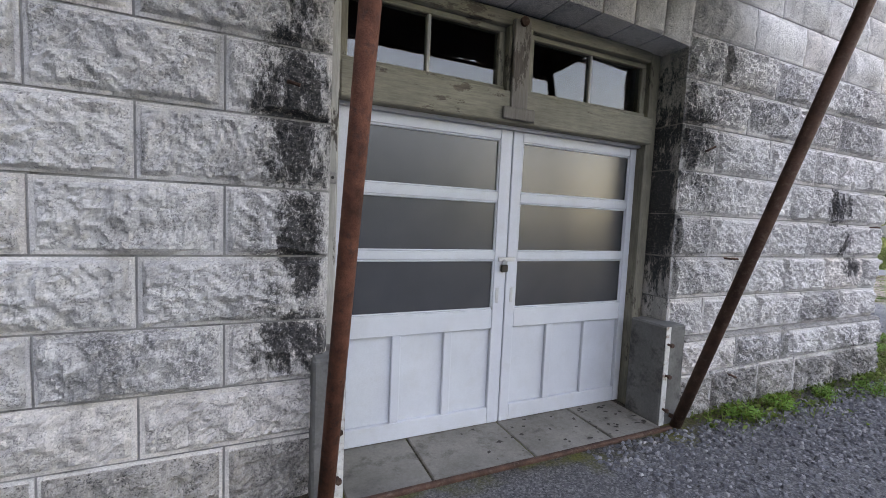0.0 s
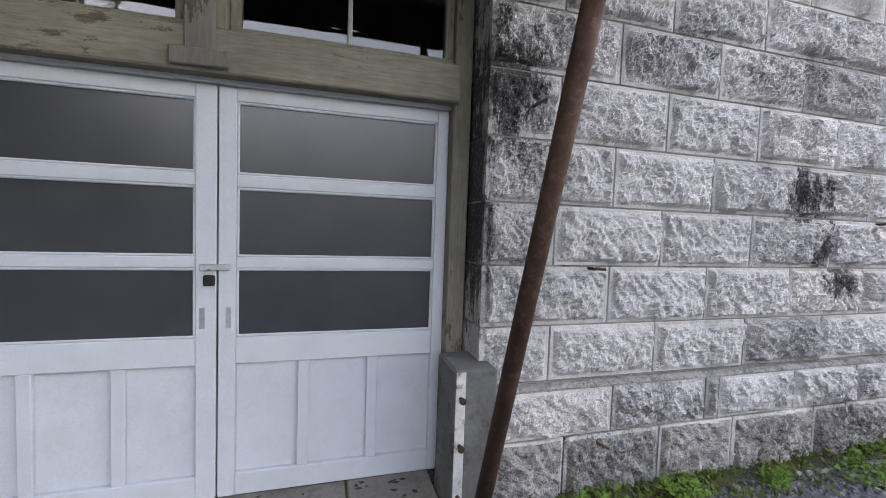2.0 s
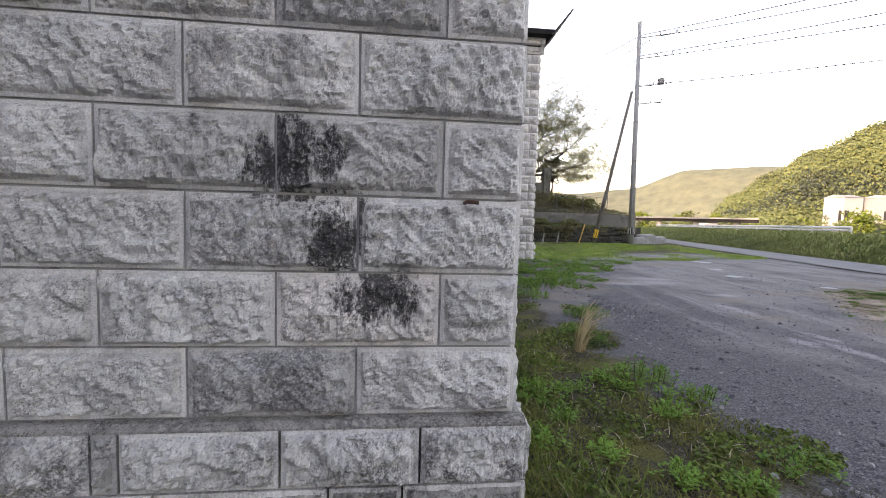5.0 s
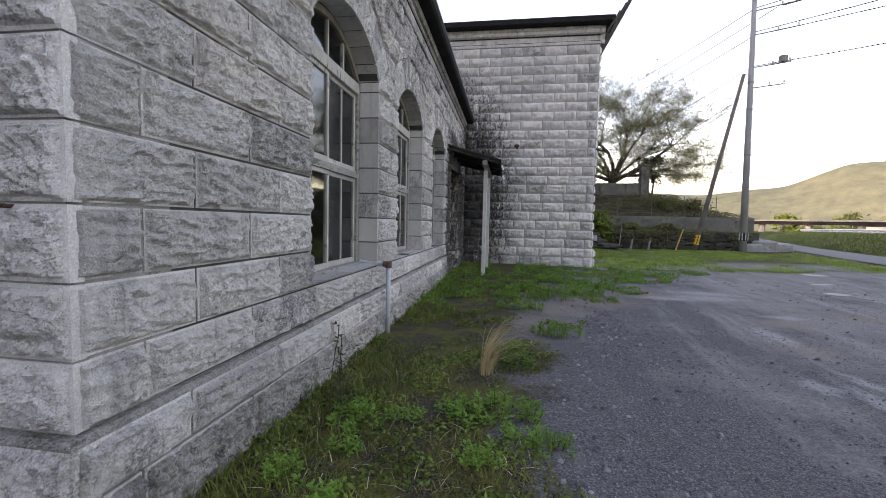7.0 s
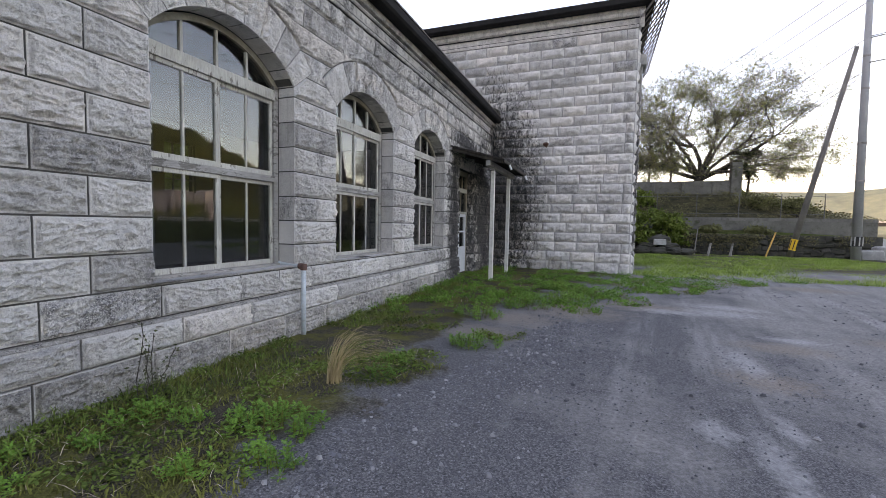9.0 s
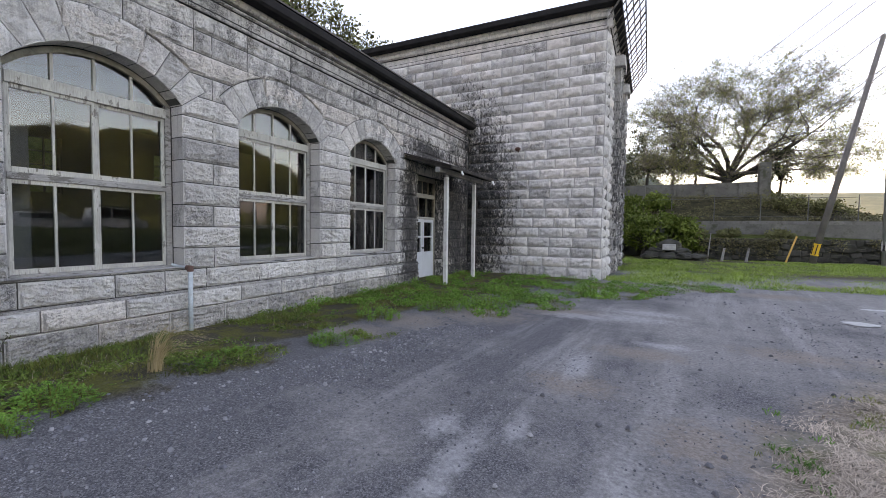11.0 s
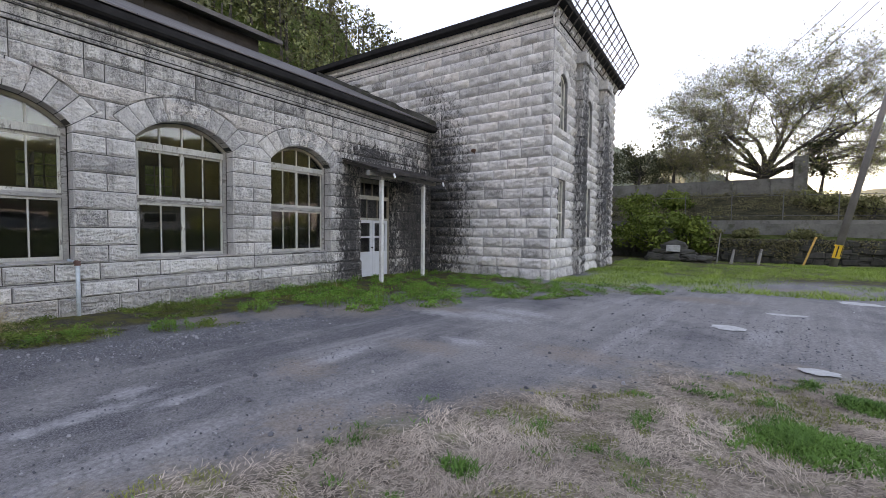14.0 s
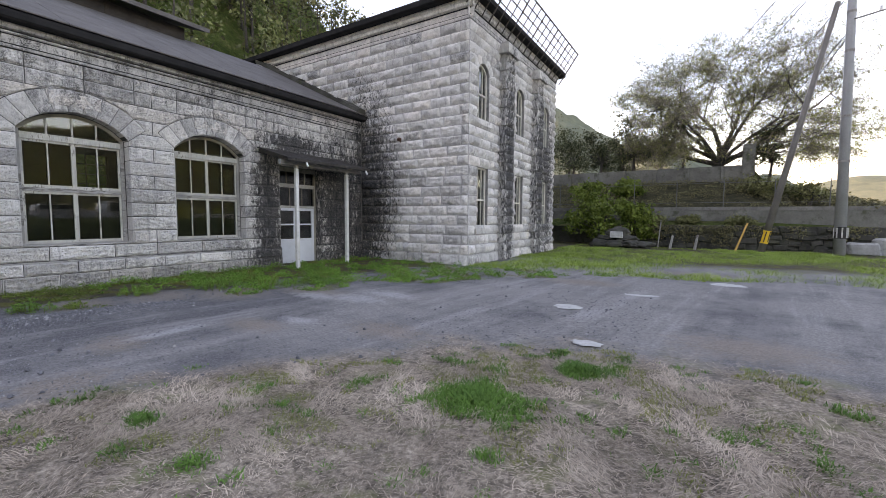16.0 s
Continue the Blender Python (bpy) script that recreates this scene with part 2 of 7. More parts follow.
PALE_WOOD = timber("peeling_cream_paint", (0.44, 0.43, 0.395), (0.17, 0.155, 0.14), 2, 0.035)
GREY_WOOD = timber("grey_bare_wood", (0.31, 0.30, 0.29), (0.15, 0.14, 0.13), 1, 0.06)
PEELING = plain_material("peeling_white_timber", (0.50, 0.50, 0.49), 0.8, vary=0.2, scale=4, grain=60, relief=0.6, spec=0.2, stain=(0.07, 0.06, 0.055), stain_amount=0.95)
RUST = plain_material("rusty_steel", (0.10, 0.052, 0.038), 0.75, 0.3, vary=0.5, scale=9, grain=90, relief=0.5, spec=0.3, stain=(0.17, 0.12, 0.10))
RED_RUST = plain_material("red_rust", (0.16, 0.062, 0.042), 0.8, 0.1, vary=0.6, scale=11, grain=110, relief=0.7, spec=0.2, stain=(0.06, 0.035, 0.03), stain_amount=0.8)
DARK_METAL = plain_material("dark_eave", (0.024, 0.023, 0.024), 0.9, vary=0.35, scale=3, grain=40, relief=0.3, spec=0.12)
FILLET_BLACK = plain_material("fillet_black_stone", (0.035, 0.034, 0.035), 0.95, vary=0.5, scale=3, grain=60, relief=0.5, spec=0.1, stain=(0.12, 0.12, 0.12), stain_amount=0.5)
ROOFING = plain_material("dull_metal_roof", (0.115, 0.105, 0.10), 0.8, 0.0, vary=0.3, scale=1.5, grain=25, relief=0.3, spec=0.3, stain=(0.16, 0.15, 0.14))
CONCRETE = plain_material("grey_concrete", (0.30, 0.30, 0.295), 0.9, vary=0.25, scale=2.5, grain=60, relief=0.35, spec=0.15, stain=(0.12, 0.12, 0.115), stain_amount=0.7)
DARK_CONCRETE = plain_material("weathered_concrete", (0.15, 0.148, 0.135), 0.95, vary=0.35, scale=0.7, grain=12, relief=0.5, spec=0.1, stain=(0.06, 0.07, 0.04), stain_amount=0.8)
DARK_STONE = plain_material("mossy_dark_stone", (0.075, 0.073, 0.065), 0.95, vary=0.5, scale=1.6, grain=15, relief=0.8, spec=0.1, stain=(0.05, 0.06, 0.03))
# The unlit look of the rooms is put into this one dark colour.
DARK_ROOM = plain_material("shaded_room_plaster", (0.12, 0.12, 0.122), 0.9, vary=0.2, scale=1.5, grain=20, relief=0.1)
POLE_MAT = plain_material("pole_concrete", (0.30, 0.31, 0.32), 0.85, vary=0.12, scale=1.5, grain=40, relief=0.15)
YELLOW = plain_material("yellow_marker", (0.72, 0.42, 0.03), 0.6, vary=0.12)
BLACK = plain_material("black_band", (0.02, 0.02, 0.02), 0.6, vary=0.1)
ORANGE_WOOD = plain_material("orange_stick", (0.62, 0.36, 0.10), 0.7, vary=0.2)
WHITE_METAL = plain_material("white_rail", (0.75, 0.76, 0.78), 0.5, vary=0.06)
WIRE = plain_material("cable", (0.10, 0.10, 0.11), 0.7)
PIPE_MAT = plain_material("pale_blue_pipe", (0.42, 0.48, 0.52), 0.5, vary=0.12, scale=10, stain=(0.25, 0.22, 0.2), stain_amount=0.4)
RUST_RED = plain_material("rusty_elbow", (0.13, 0.07, 0.06), 0.8, vary=0.3, scale=20)
BRASS = plain_material("dark_brass", (0.05, 0.045, 0.04), 0.45, 0.8, vary=0.2)
GALV = plain_material("galvanised_hasp", (0.55, 0.56, 0.57), 0.4, 0.8, vary=0.15)


def glass_material(name, tint=(1, 1, 1), rough=0.0, gloss=0.06, wavy=0.0):
    m, nt, b = mat(name)
    nt.nodes.remove(b)
    tr = nt.nodes.new("ShaderNodeBsdfTransparent")
    tr.inputs["Color"].default_value = (*tint, 1)
    gl = nt.nodes.new("ShaderNodeBsdfGlossy")
    gl.inputs["Roughness"].default_value = rough
    lw = nt.nodes.new("ShaderNodeLayerWeight")
    lw.inputs["Blend"].default_value = 0.5
    grazing = calc(nt, 'POWER', lw.outputs["Facing"], 5.0)
    share = calc(nt, 'ADD', calc(nt, 'MULTIPLY', grazing, 1.0 - gloss), gloss)
    mx = nt.nodes.new("ShaderNodeMixShader")
    nt.links.new(share, mx.inputs[0])
    nt.links.new(tr.outputs[0], mx.inputs[1])
    nt.links.new(gl.outputs[0], mx.inputs[2])
    nt.links.new(mx.outputs[0], nt.nodes["Material Output"].inputs["Surface"])
    if wavy:
        bp = node(nt, "ShaderNodeBump", Strength=wavy, Distance=0.02)
        nt.links.new(noise_tex(nt, position(nt), 2.2, 1, 0.4), bp.inputs["Height"])
        nt.links.new(bp.outputs[0], gl.inputs["Normal"])
    return m


GLASS = glass_material("old_window_glass", (0.78, 0.81, 0.82), 0.0, 0.065, 0.06)


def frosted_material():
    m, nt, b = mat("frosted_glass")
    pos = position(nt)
    # opaque pane: the dim room behind it is put into this dark colour
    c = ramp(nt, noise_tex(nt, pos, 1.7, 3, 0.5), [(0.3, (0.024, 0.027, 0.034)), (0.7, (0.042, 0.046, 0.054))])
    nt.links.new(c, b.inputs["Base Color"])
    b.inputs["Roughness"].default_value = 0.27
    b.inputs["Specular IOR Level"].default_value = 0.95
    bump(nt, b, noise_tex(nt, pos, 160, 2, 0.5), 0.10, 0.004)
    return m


FROSTED = frosted_material()


def leaf_material(name, dark, light, trans=0.35):
    m, nt, b = mat(name)
    rnd = nt.nodes.new("ShaderNodeNewGeometry").outputs["Random Per Island"]
    big = noise_tex(nt, position(nt), 1.3, 3, 0.5)
    c = mix(nt, 0.5, ramp(nt, rnd, [(0, dark), (1, light)]), ramp(nt, big, [(0.3, dark), (0.7, light)]))
    nt.links.new(c, b.inputs["Base Color"])
    b.inputs["Roughness"].default_value = 0.75
    b.inputs["Specular IOR Level"].default_value = 0.2
    return m


GRASS = leaf_material("olive_grass", (0.03, 0.038, 0.010), (0.21, 0.22, 0.05))
LUSH = leaf_material("lush_weed", (0.014, 0.03, 0.008), (0.18, 0.26, 0.055))
FRESH = leaf_material("fresh_weed", (0.028, 0.085, 0.016), (0.18, 0.37, 0.06))
STRAW = leaf_material("dead_grass", (0.13, 0.10, 0.078), (0.68, 0.56, 0.455))
TREE_LEAF = leaf_material("young_tree_leaves", (0.12, 0.125, 0.05), (0.36, 0.38, 0.12))
DARK_LEAF = leaf_material("evergreen_leaves", (0.035, 0.045, 0.022), (0.11, 0.12, 0.06))
BUSH_LEAF = leaf_material("bush_leaves", (0.05, 0.085, 0.015), (0.16, 0.21, 0.04))
PALE_MORTAR = plain_material("pale_mortar", (0.27, 0.265, 0.26), 0.95, vary=0.35, scale=4, grain=120, relief=0.4, spec=0.1, stain=(0.06, 0.06, 0.06), stain_amount=0.85)
BARK = plain_material("dark_bark", (0.075, 0.067, 0.06), 0.95, vary=0.3, scale=4, grain=30, relief=0.6, spec=0.1)


DUSTY = [((4.59, 2.95), (0.22, 0.3)), ((4.97, 7.6), (0.8, 0.35)), ((5.75, 7.85), (0.9, 0.45)), ((4.87, 2.5), (0.16, 1.0)), ((5.13, 3.15), (0.12, 0.4)), ((6.0, 8.5), (0.9, 0.4)), ((6.2, 6.2), (0.5, 0.25)), ((5.3, 4.9), (0.2, 0.8))]
SANDY = [((6.82, 4.0), (0.34, 0.26)), ((6.80, 4.02), (0.30, 0.22)), ((6.35, 3.5), (0.5, 0.6)), ((6.7, 2.7), (0.45, 0.9)), ((5.35, 4.3), (0.6, 0.45)), ((5.9, 5.7), (0.8, 0.4)), ((3.3, 6.9), (1.3, 0.9)), ((2.5, 6.0), (1.0, 0.8)), ((2.2, 4.9), (0.9, 0.7)), ((4.5, 7.9), (1.3, 0.6)), ((8.7, 12.3), (1.3, 0.7)), ((10.9, 15.6), (1.6, 0.8)), ((7.6, 6.5), (0.9, 0.5)), ((11.6, 8.2), (1.2, 0.8))]


def ground_material():
    m, nt, b = mat("yard_ground")
    pos = position(nt)
    sep = nt.nodes.new("ShaderNodeSeparateXYZ")
    nt.links.new(pos, sep.inputs[0])
    x, y = sep.outputs[0], sep.outputs[1]
    fine = noise_tex(nt, pos, 75, 6, 0.8)
    mid = noise_tex(nt, pos, 1.1, 6, 0.65)
    turned = nt.nodes.new("ShaderNodeMapping")
    turned.inputs["Rotation"].default_value = (0, 0, radians(7))
    nt.links.new(pos, turned.inputs["Vector"])
    tracks = noise_tex(nt, stretched(nt, turned.outputs[0], 1.5, 0.13, 1), 1.0, 7, 0.7)
    vor = node(nt, "ShaderNodeTexVoronoi", Scale=95.0)
    nt.links.new(pos, vor.inputs["Vector"])
    lump = nt.nodes.new("ShaderNodeSeparateColor")
    nt.links.new(vor.outputs["Color"], lump.inputs[0])
    fine = calc(nt, 'ADD', calc(nt, 'MULTIPLY', fine, 0.8), calc(nt, 'MULTIPLY', lump.outputs[0], 0.2))
    gravel = ramp(nt, fine, [(0.30, (0.036, 0.036, 0.039)), (0.5, (0.108, 0.107, 0.113)), (0.70, (0.255, 0.25, 0.255))])
    dirt = ramp(nt, noise_tex(nt, pos, 30, 5, 0.7), [(0.3, (0.13, 0.125, 0.122)), (0.7, (0.33, 0.318, 0.31))])
    col = mix(nt, ramp(nt, calc(nt, 'ADD', calc(nt, 'ADD', calc(nt, 'MULTIPLY', noise_tex(nt, pos, 0.55, 6, 0.7), 0.6), calc(nt, 'MULTIPLY', tracks, 0.4)), calc(nt, 'MINIMUM', calc(nt, 'MULTIPLY', calc(nt, 'SUBTRACT', x, 3.6), 0.03), 0.09)), [(0.49, 0), (0.62, 0.85)]), gravel, dirt)
    dusty = ramp(nt, noise_tex(nt, pos, 30, 5, 0.7), [(0.3, (0.20, 0.198, 0.20)), (0.7, (0.42, 0.415, 0.415))])
    west = ramp(nt, calc(nt, 'MULTIPLY', x, 0.1), [(0.30, 0.25), (0.55, 1.0)])
    col = mix(nt, calc(nt, 'MULTIPLY', calc(nt, 'MULTIPLY', west, ramp(nt, tracks, [(0.54, 0), (0.66, 0.6)])), ramp(nt, noise_tex(nt, pos, 0.7, 5, 0.7), [(0.40, 0.0), (0.54, 1.0)])), col, dusty)
    straw = ramp(nt, noise_tex(nt, stretched(nt, pos, 1, 1, 1), 26, 6, 0.8), [(0.3, (0.07, 0.057, 0.044)), (0.5, (0.22, 0.182, 0.145)), (0.70, (0.44, 0.37, 0.30))])
    clump = noise_tex(nt, pos, 4.5, 6, 0.7)
    straw = mix(nt, 1.0, straw, ramp(nt, clump, [(0.34, 0.42), (0.5, 1.0), (0.66, 1.45)]), 'MULTIPLY')
    straw = mix(nt, ramp(nt, noise_tex(nt, pos, 1.7, 6, 0.7), [(0.52, 0), (0.66, 0.65)]), straw, (0.13, 0.145, 0.05))
    # dust and sandy patches with shapes of their own
    def spread(marks, soft):
        total = None
        for centre, radii in marks:
            k = blot(nt, pos, (*centre, 0.0), (*radii, 1.0))
            total = k if total is None else calc(nt, 'MAXIMUM', total, k)
        rag = calc(nt, 'MULTIPLY', calc(nt, 'SUBTRACT', noise_tex(nt, pos, 7.0, 8, 0.8), 0.5), 2.4)
        return calc(nt, 'MULTIPLY', ramp(nt, calc(nt, 'ADD', total, rag), [(0.14, 0.0), (0.14 + soft, 1.0)]), ramp(nt, total, [(0.0, 0.0), (0.2, 1.0)]))
    sandy = ramp(nt, noise_tex(nt, pos, 38, 6, 0.75), [(0.3, (0.11, 0.092, 0.078)), (0.7, (0.33, 0.285, 0.25))])
    col = mix(nt, calc(nt, 'MULTIPLY', spread(SANDY, 0.6), 0.85), col, sandy)
    col = mix(nt, calc(nt, 'MULTIPLY', spread(DUSTY, 0.6), 0.8), col, dusty)
    wob = calc(nt, 'MULTIPLY', calc(nt, 'SUBTRACT', mid, 0.5), 3.2)
    # dead turf: the apron round which the drive bends
    bend = calc(nt, 'MULTIPLY', calc(nt, 'POWER', calc(nt, 'MAXIMUM', calc(nt, 'SUBTRACT', 11.0, x), 0.0), 2.47), 0.104)
    inside = calc(nt, 'SUBTRACT', calc(nt, 'SUBTRACT', 7.4, bend), y)
    turf = ramp(nt, calc(nt, 'ADD', calc(nt, 'MULTIPLY', calc(nt, 'ADD', inside, wob), 0.2), 0.5), [(0.42, 0), (0.62, 1)])
    turf = calc(nt, 'MULTIPLY', turf, ramp(nt, calc(nt, 'MULTIPLY', calc(nt, 'ADD', x, wob), 0.1), [(0.52, 0), (0.66, 1)]))
    col = mix(nt, turf, col, straw)
    # soil under the grass beside the walls and past the drive
    # near-black low end puts the shaded gaps between plants into the colour
    soil = ramp(nt, fine, [(0.3, (0.016, 0.015, 0.010)), (0.5, (0.055, 0.047, 0.034)), (0.72, (0.15, 0.13, 0.105))])
    moss = ramp(nt, noise_tex(nt, pos, 70, 5, 0.7), [(0.3, (0.04, 0.042, 0.012)), (0.7, (0.15, 0.145, 0.04))])
    soil = mix(nt, ramp(nt, noise_tex(nt, pos, 2.2, 5, 0.65), [(0.46, 0), (0.56, 0.9)]), soil, moss)
    edge_b = calc(nt, 'ADD', calc(nt, 'MULTIPLY', calc(nt, 'MAXIMUM', calc(nt, 'SUBTRACT', y, 6.0), 0.0), 0.28), 1.75)
    near_b = ramp(nt, calc(nt, 'ADD', calc(nt, 'MULTIPLY', calc(nt, 'SUBTRACT', calc(nt, 'ADD', x, wob), edge_b), 0.5), 0.5), [(0.45, 1), (0.6, 0)])
    far = ramp(nt, calc(nt, 'MULTIPLY', calc(nt, 'ADD', y, wob), 0.03), [(0.52, 0), (0.57, 1)])
    north = ramp(nt, calc(nt, 'ADD', calc(nt, 'MULTIPLY', calc(nt, 'ADD', y, calc(nt, 'MULTIPLY', wob, 0.3)), 0.5), 0.5), [(0.30, 0), (0.40, 1)])
    col = mix(nt, calc(nt, 'MAXIMUM', calc(nt, 'MULTIPLY', near_b, north), far), col, soil)
    nt.links.new(col, b.inputs["Base Color"])
    b.inputs["Roughness"].default_value = 0.95
    b.inputs["Specular IOR Level"].default_value = 0.15
    h = mix(nt, 0.4, noise_tex(nt, pos, 60, 5, 0.8), noise_tex(nt, pos, 9, 4, 0.6))
    h = mix(nt, 0.35, h, calc(nt, 'SUBTRACT', 1.0, vor.outputs["Distance"]))
    bump(nt, b, h, 0.8, 0.014)
    return m


GROUND = ground_material()

# ---- building tools ----
def mesh_object(name, verts, faces, material, parent=None, smooth=False, loc=None):
    me = bpy.data.meshes.new(name)
    if loc is not None:
        verts = [(x - loc[0], y - loc[1], z - loc[2]) for x, y, z in verts]
    me.from_pydata(verts, [], faces)
    me.materials.append(material)
    if smooth:
        me.polygons.foreach_set("use_smooth", [True] * len(me.polygons))
    me.update()
    ob = new(name, me)
    if loc is not None:
        ob.location = loc
    if parent is not None:
        ob.parent = parent
        ob.matrix_parent_inverse = parent.matrix_basis.inverted()
    return ob


def part(name, bm, material, parent, label="", smooth=False):
    me = bpy.data.meshes.new(name)
    bm.to_mesh(me)
    bm.free()
    me.materials.append(material)
    if smooth:
        me.polygons.foreach_set("use_smooth", [True] * len(me.polygons))
    ob = new(name, me)
    if parent is not None:
        ob.parent = parent
        ob.matrix_parent_inverse = parent.matrix_basis.inverted()
    return tagged(ob, label) if label else ob


def thing(name, loc, label, category, group="", kind=""):
    ob = new(name)
    ob.location = loc
    bpy.context.view_layer.update()
    return tagged(ob, label, category, group, kind)


def add_box(bm, lo, hi, bevel=0.0):
    c = [(a + b) / 2 for a, b in zip(lo, hi)]
    s = [max(abs(b - a), 1e-4) for a, b in zip(lo, hi)]
    g = bmesh.ops.create_cube(bm, size=1, matrix=Matrix.Translation(c) @ Matrix.Diagonal((*s, 1)))
    if bevel:
        edges = {e for v in g["verts"] for e in v.link_edges}
        bmesh.ops.bevel(bm, geom=list(edges), offset=bevel, segments=1, affect='EDGES')


def add_tube(bm, a, b, r0, r1=None, sides=10):
    r1 = r0 if r1 is None else r1
    a, b = Vector(a), Vector(b)
    way = b - a
    m = Matrix.Translation((a + b) / 2) @ way.to_track_quat("Z", "Y").to_matrix().to_4x4()
    bmesh.ops.create_cone(bm, cap_ends=True, segments=sides, radius1=r0, radius2=r1, depth=way.length, matrix=m)


def box_part(name, lo, hi, material, parent, bevel=0.004, label=""):
    bm = bmesh.new()
    add_box(bm, lo, hi, bevel)
    return part(name, bm, material, parent, label)


class Side:
    """A wall's plane: u runs along it, z up, d out of it."""
    def __init__(self, origin, along, out):
        self.o, self.u, self.n = Vector(origin), Vector(along), Vector(out)
        self.gap, self.near, self.edge, self.calm = 0.006, None, (0.010, 0.020), False
        self.lean, self.grain, self.cut, self.dome = (1.25, 1.85), (18.0, 4.5), 0.042, 1.0

    def at(self, u, z, d=0.0):
        p = self.o + self.u * u + self.n * d
        return (p.x, p.y, p.z + z)

    def prism(self, verts, faces, poly, d0, d1):
        k, n = len(verts), len(poly)
        verts += [self.at(u, z, d0) for u, z in poly] + [self.at(u, z, d1) for u, z in poly]
        faces.append(tuple(k + i for i in range(n)))
        faces.append(tuple(k + n + i for i in reversed(range(n))))
        faces += [(k + j, k + i, k + n + i, k + n + j) for i, j in ((i, (i + 1) % n) for i in range(n))]

    def rect(self, verts, faces, u0, u1, z0, z1, d0, d1):
        self.prism(verts, faces, [(u0, z0), (u1, z0), (u1, z1), (u0, z1)], d0, d1)


def marks_along(length, margin, res):
    n = max(2, int((length - 2 * margin) / res))
    return [0.0] + [(margin + (length - 2 * margin) * i / n) / length for i in range(n + 1)] + [1.0]


def stone(side, parent, shape, width, height, res, bulge, depth=-0.05, offset=0.0, rough=1.0, material=None, name="stone_block", seed=0.0):
    """One rock-faced block: shape(s, t) gives (u, z) for s, t from 0 to 1."""
    margin = random.uniform(*side.edge)
    si = marks_along(width, margin, res)
    ti = marks_along(height, margin, res)
    nu, nz = len(si) - 1, len(ti) - 1
    verts, faces = [], []
    tilt_u, tilt_z = random.uniform(-0.5, 0.5), random.uniform(-0.5, 0.5)
    fine = res < 0.055
    lean = random.uniform(*side.lean)
    lean_c, lean_s = math.cos(lean), math.sin(lean)
    for t in ti:
        for s in si:
            u, z = shape(s, t)
            edge = min(s * width, (1 - s) * width, t * height, (1 - t) * height)
            d = offset + 0.010
            p = Vector((u + seed, z, seed * 0.37))
            k = min(1.0, max(0.0, edge - margin - 0.001 - 0.012 * noise.noise(p * 8.0) - 0.010 * noise.noise(p * 23.0)) / (0.014 if margin > 0.008 else 0.022))
            if k > 0:
                f = noise.noise(p * 4.0) * 0.018 + (0.40 - abs(noise.noise(p * 9.0))) * 0.020 + (noise.voronoi(p * 15.0 + Vector((noise.noise(p * 11.0), noise.noise(p * 13.0), 0.0)) * 0.6)[0][0] - 0.45) * 0.036
                if fine:
                    stroke = Vector(((u * lean_c + z * lean_s) * side.grain[0], (z * lean_c - u * lean_s) * side.grain[1], seed))
                    f += (0.28 - abs(noise.noise(stroke))) * side.cut + (noise.voronoi(p * 34.0)[0][0] - 0.45) * 0.012 + noise.noise(p * 66.0) * 0.009
                if side.calm:
                    f *= min(1.0, 0.2 + 3.0 * max(0.0, u))
                d += k * (16 * s * (1 - s) * t * (1 - t) * bulge * side.dome + bulge * (0.9 - 0.35 * side.dome + 1.1 * (tilt_u * (s - 0.5) + tilt_z * (t - 0.5))) + f * rough)
            elif edge < 1e-6:
                d -= 0.003
            verts.append(side.at(u, z, max(d, offset + 0.003)))
    row, flat = nu + 1, []
    for j in range(nz):
        for i in range(nu):
            a = j * row + i
            faces.append((a, a + 1, a + row + 1, a + row))
            flat.append(1 if i in (0, nu - 1) or j in (0, nz - 1) else 0)
    rim = [i for i in range(nu)] + [nu + j * row for j in range(nz)] + [nz * row + nu - i for i in range(nu)] + [(nz - j) * row for j in range(nz)]
    k = len(verts)
    for r in rim:
        i, j = r % row, r // row
        u, z = shape(si[i], ti[j])
        verts.append(side.at(u, z, depth))
    n = len(rim)
    flat += [1] * n
    faces += [(rim[(i + 1) % n], rim[i], k + i, k + (i + 1) % n) for i in range(n)]
    u, z = shape(0.5, 0.5)
    ob = mesh_object(name, verts, faces, material or STONE, parent, loc=side.at(u, z))
    ob.data.materials.append(DRAFT)
    ob.data.polygons.foreach_set("material_index", flat)
    ob.data.polygons.foreach_set("use_smooth", [not f and res > 0.03 for f in flat])
    return ob


class Arch:
    """A round-headed opening: centre, half width, foot, springing, rise, depth of its ring."""
    def __init__(self, c, half, foot, spring, rise, ring):
        self.c, self.half, self.foot, self.spring, self.rise, self.ring = c, half, foot, spring, rise, ring
        self.r = (half * half + rise * rise) / (2 * rise) if rise else 0
        self.zc = spring + rise - self.r
        self.ang = math.asin(min(1, half / self.r)) if rise else 0
        self.re = self.r + ring
        self.end_z = self.zc + self.re * math.cos(self.ang)
        self.end_u = self.re * math.sin(self.ang)
        self.top = self.zc + self.re if rise else spring

    def inner(self, u):
        return self.zc + math.sqrt(max(0, self.r ** 2 - (u - self.c) ** 2)) if self.rise else self.spring

    def outer(self, u):
        return self.zc + math.sqrt(max(0, self.re ** 2 - (u - self.c) ** 2))

    def reach(self, z):
        """Half of the width that opening and ring take at height z."""
        if z < self.foot or z >= self.top:
            return 0.0
        if z <= self.spring:
            return self.half
        if z <= self.end_z:
            return self.half + (self.end_u - self.half) * (z - self.spring) / (self.end_z - self.spring)
        return math.sqrt(max(0, self.re ** 2 - (z - self.zc) ** 2))


JOINT = 0.006


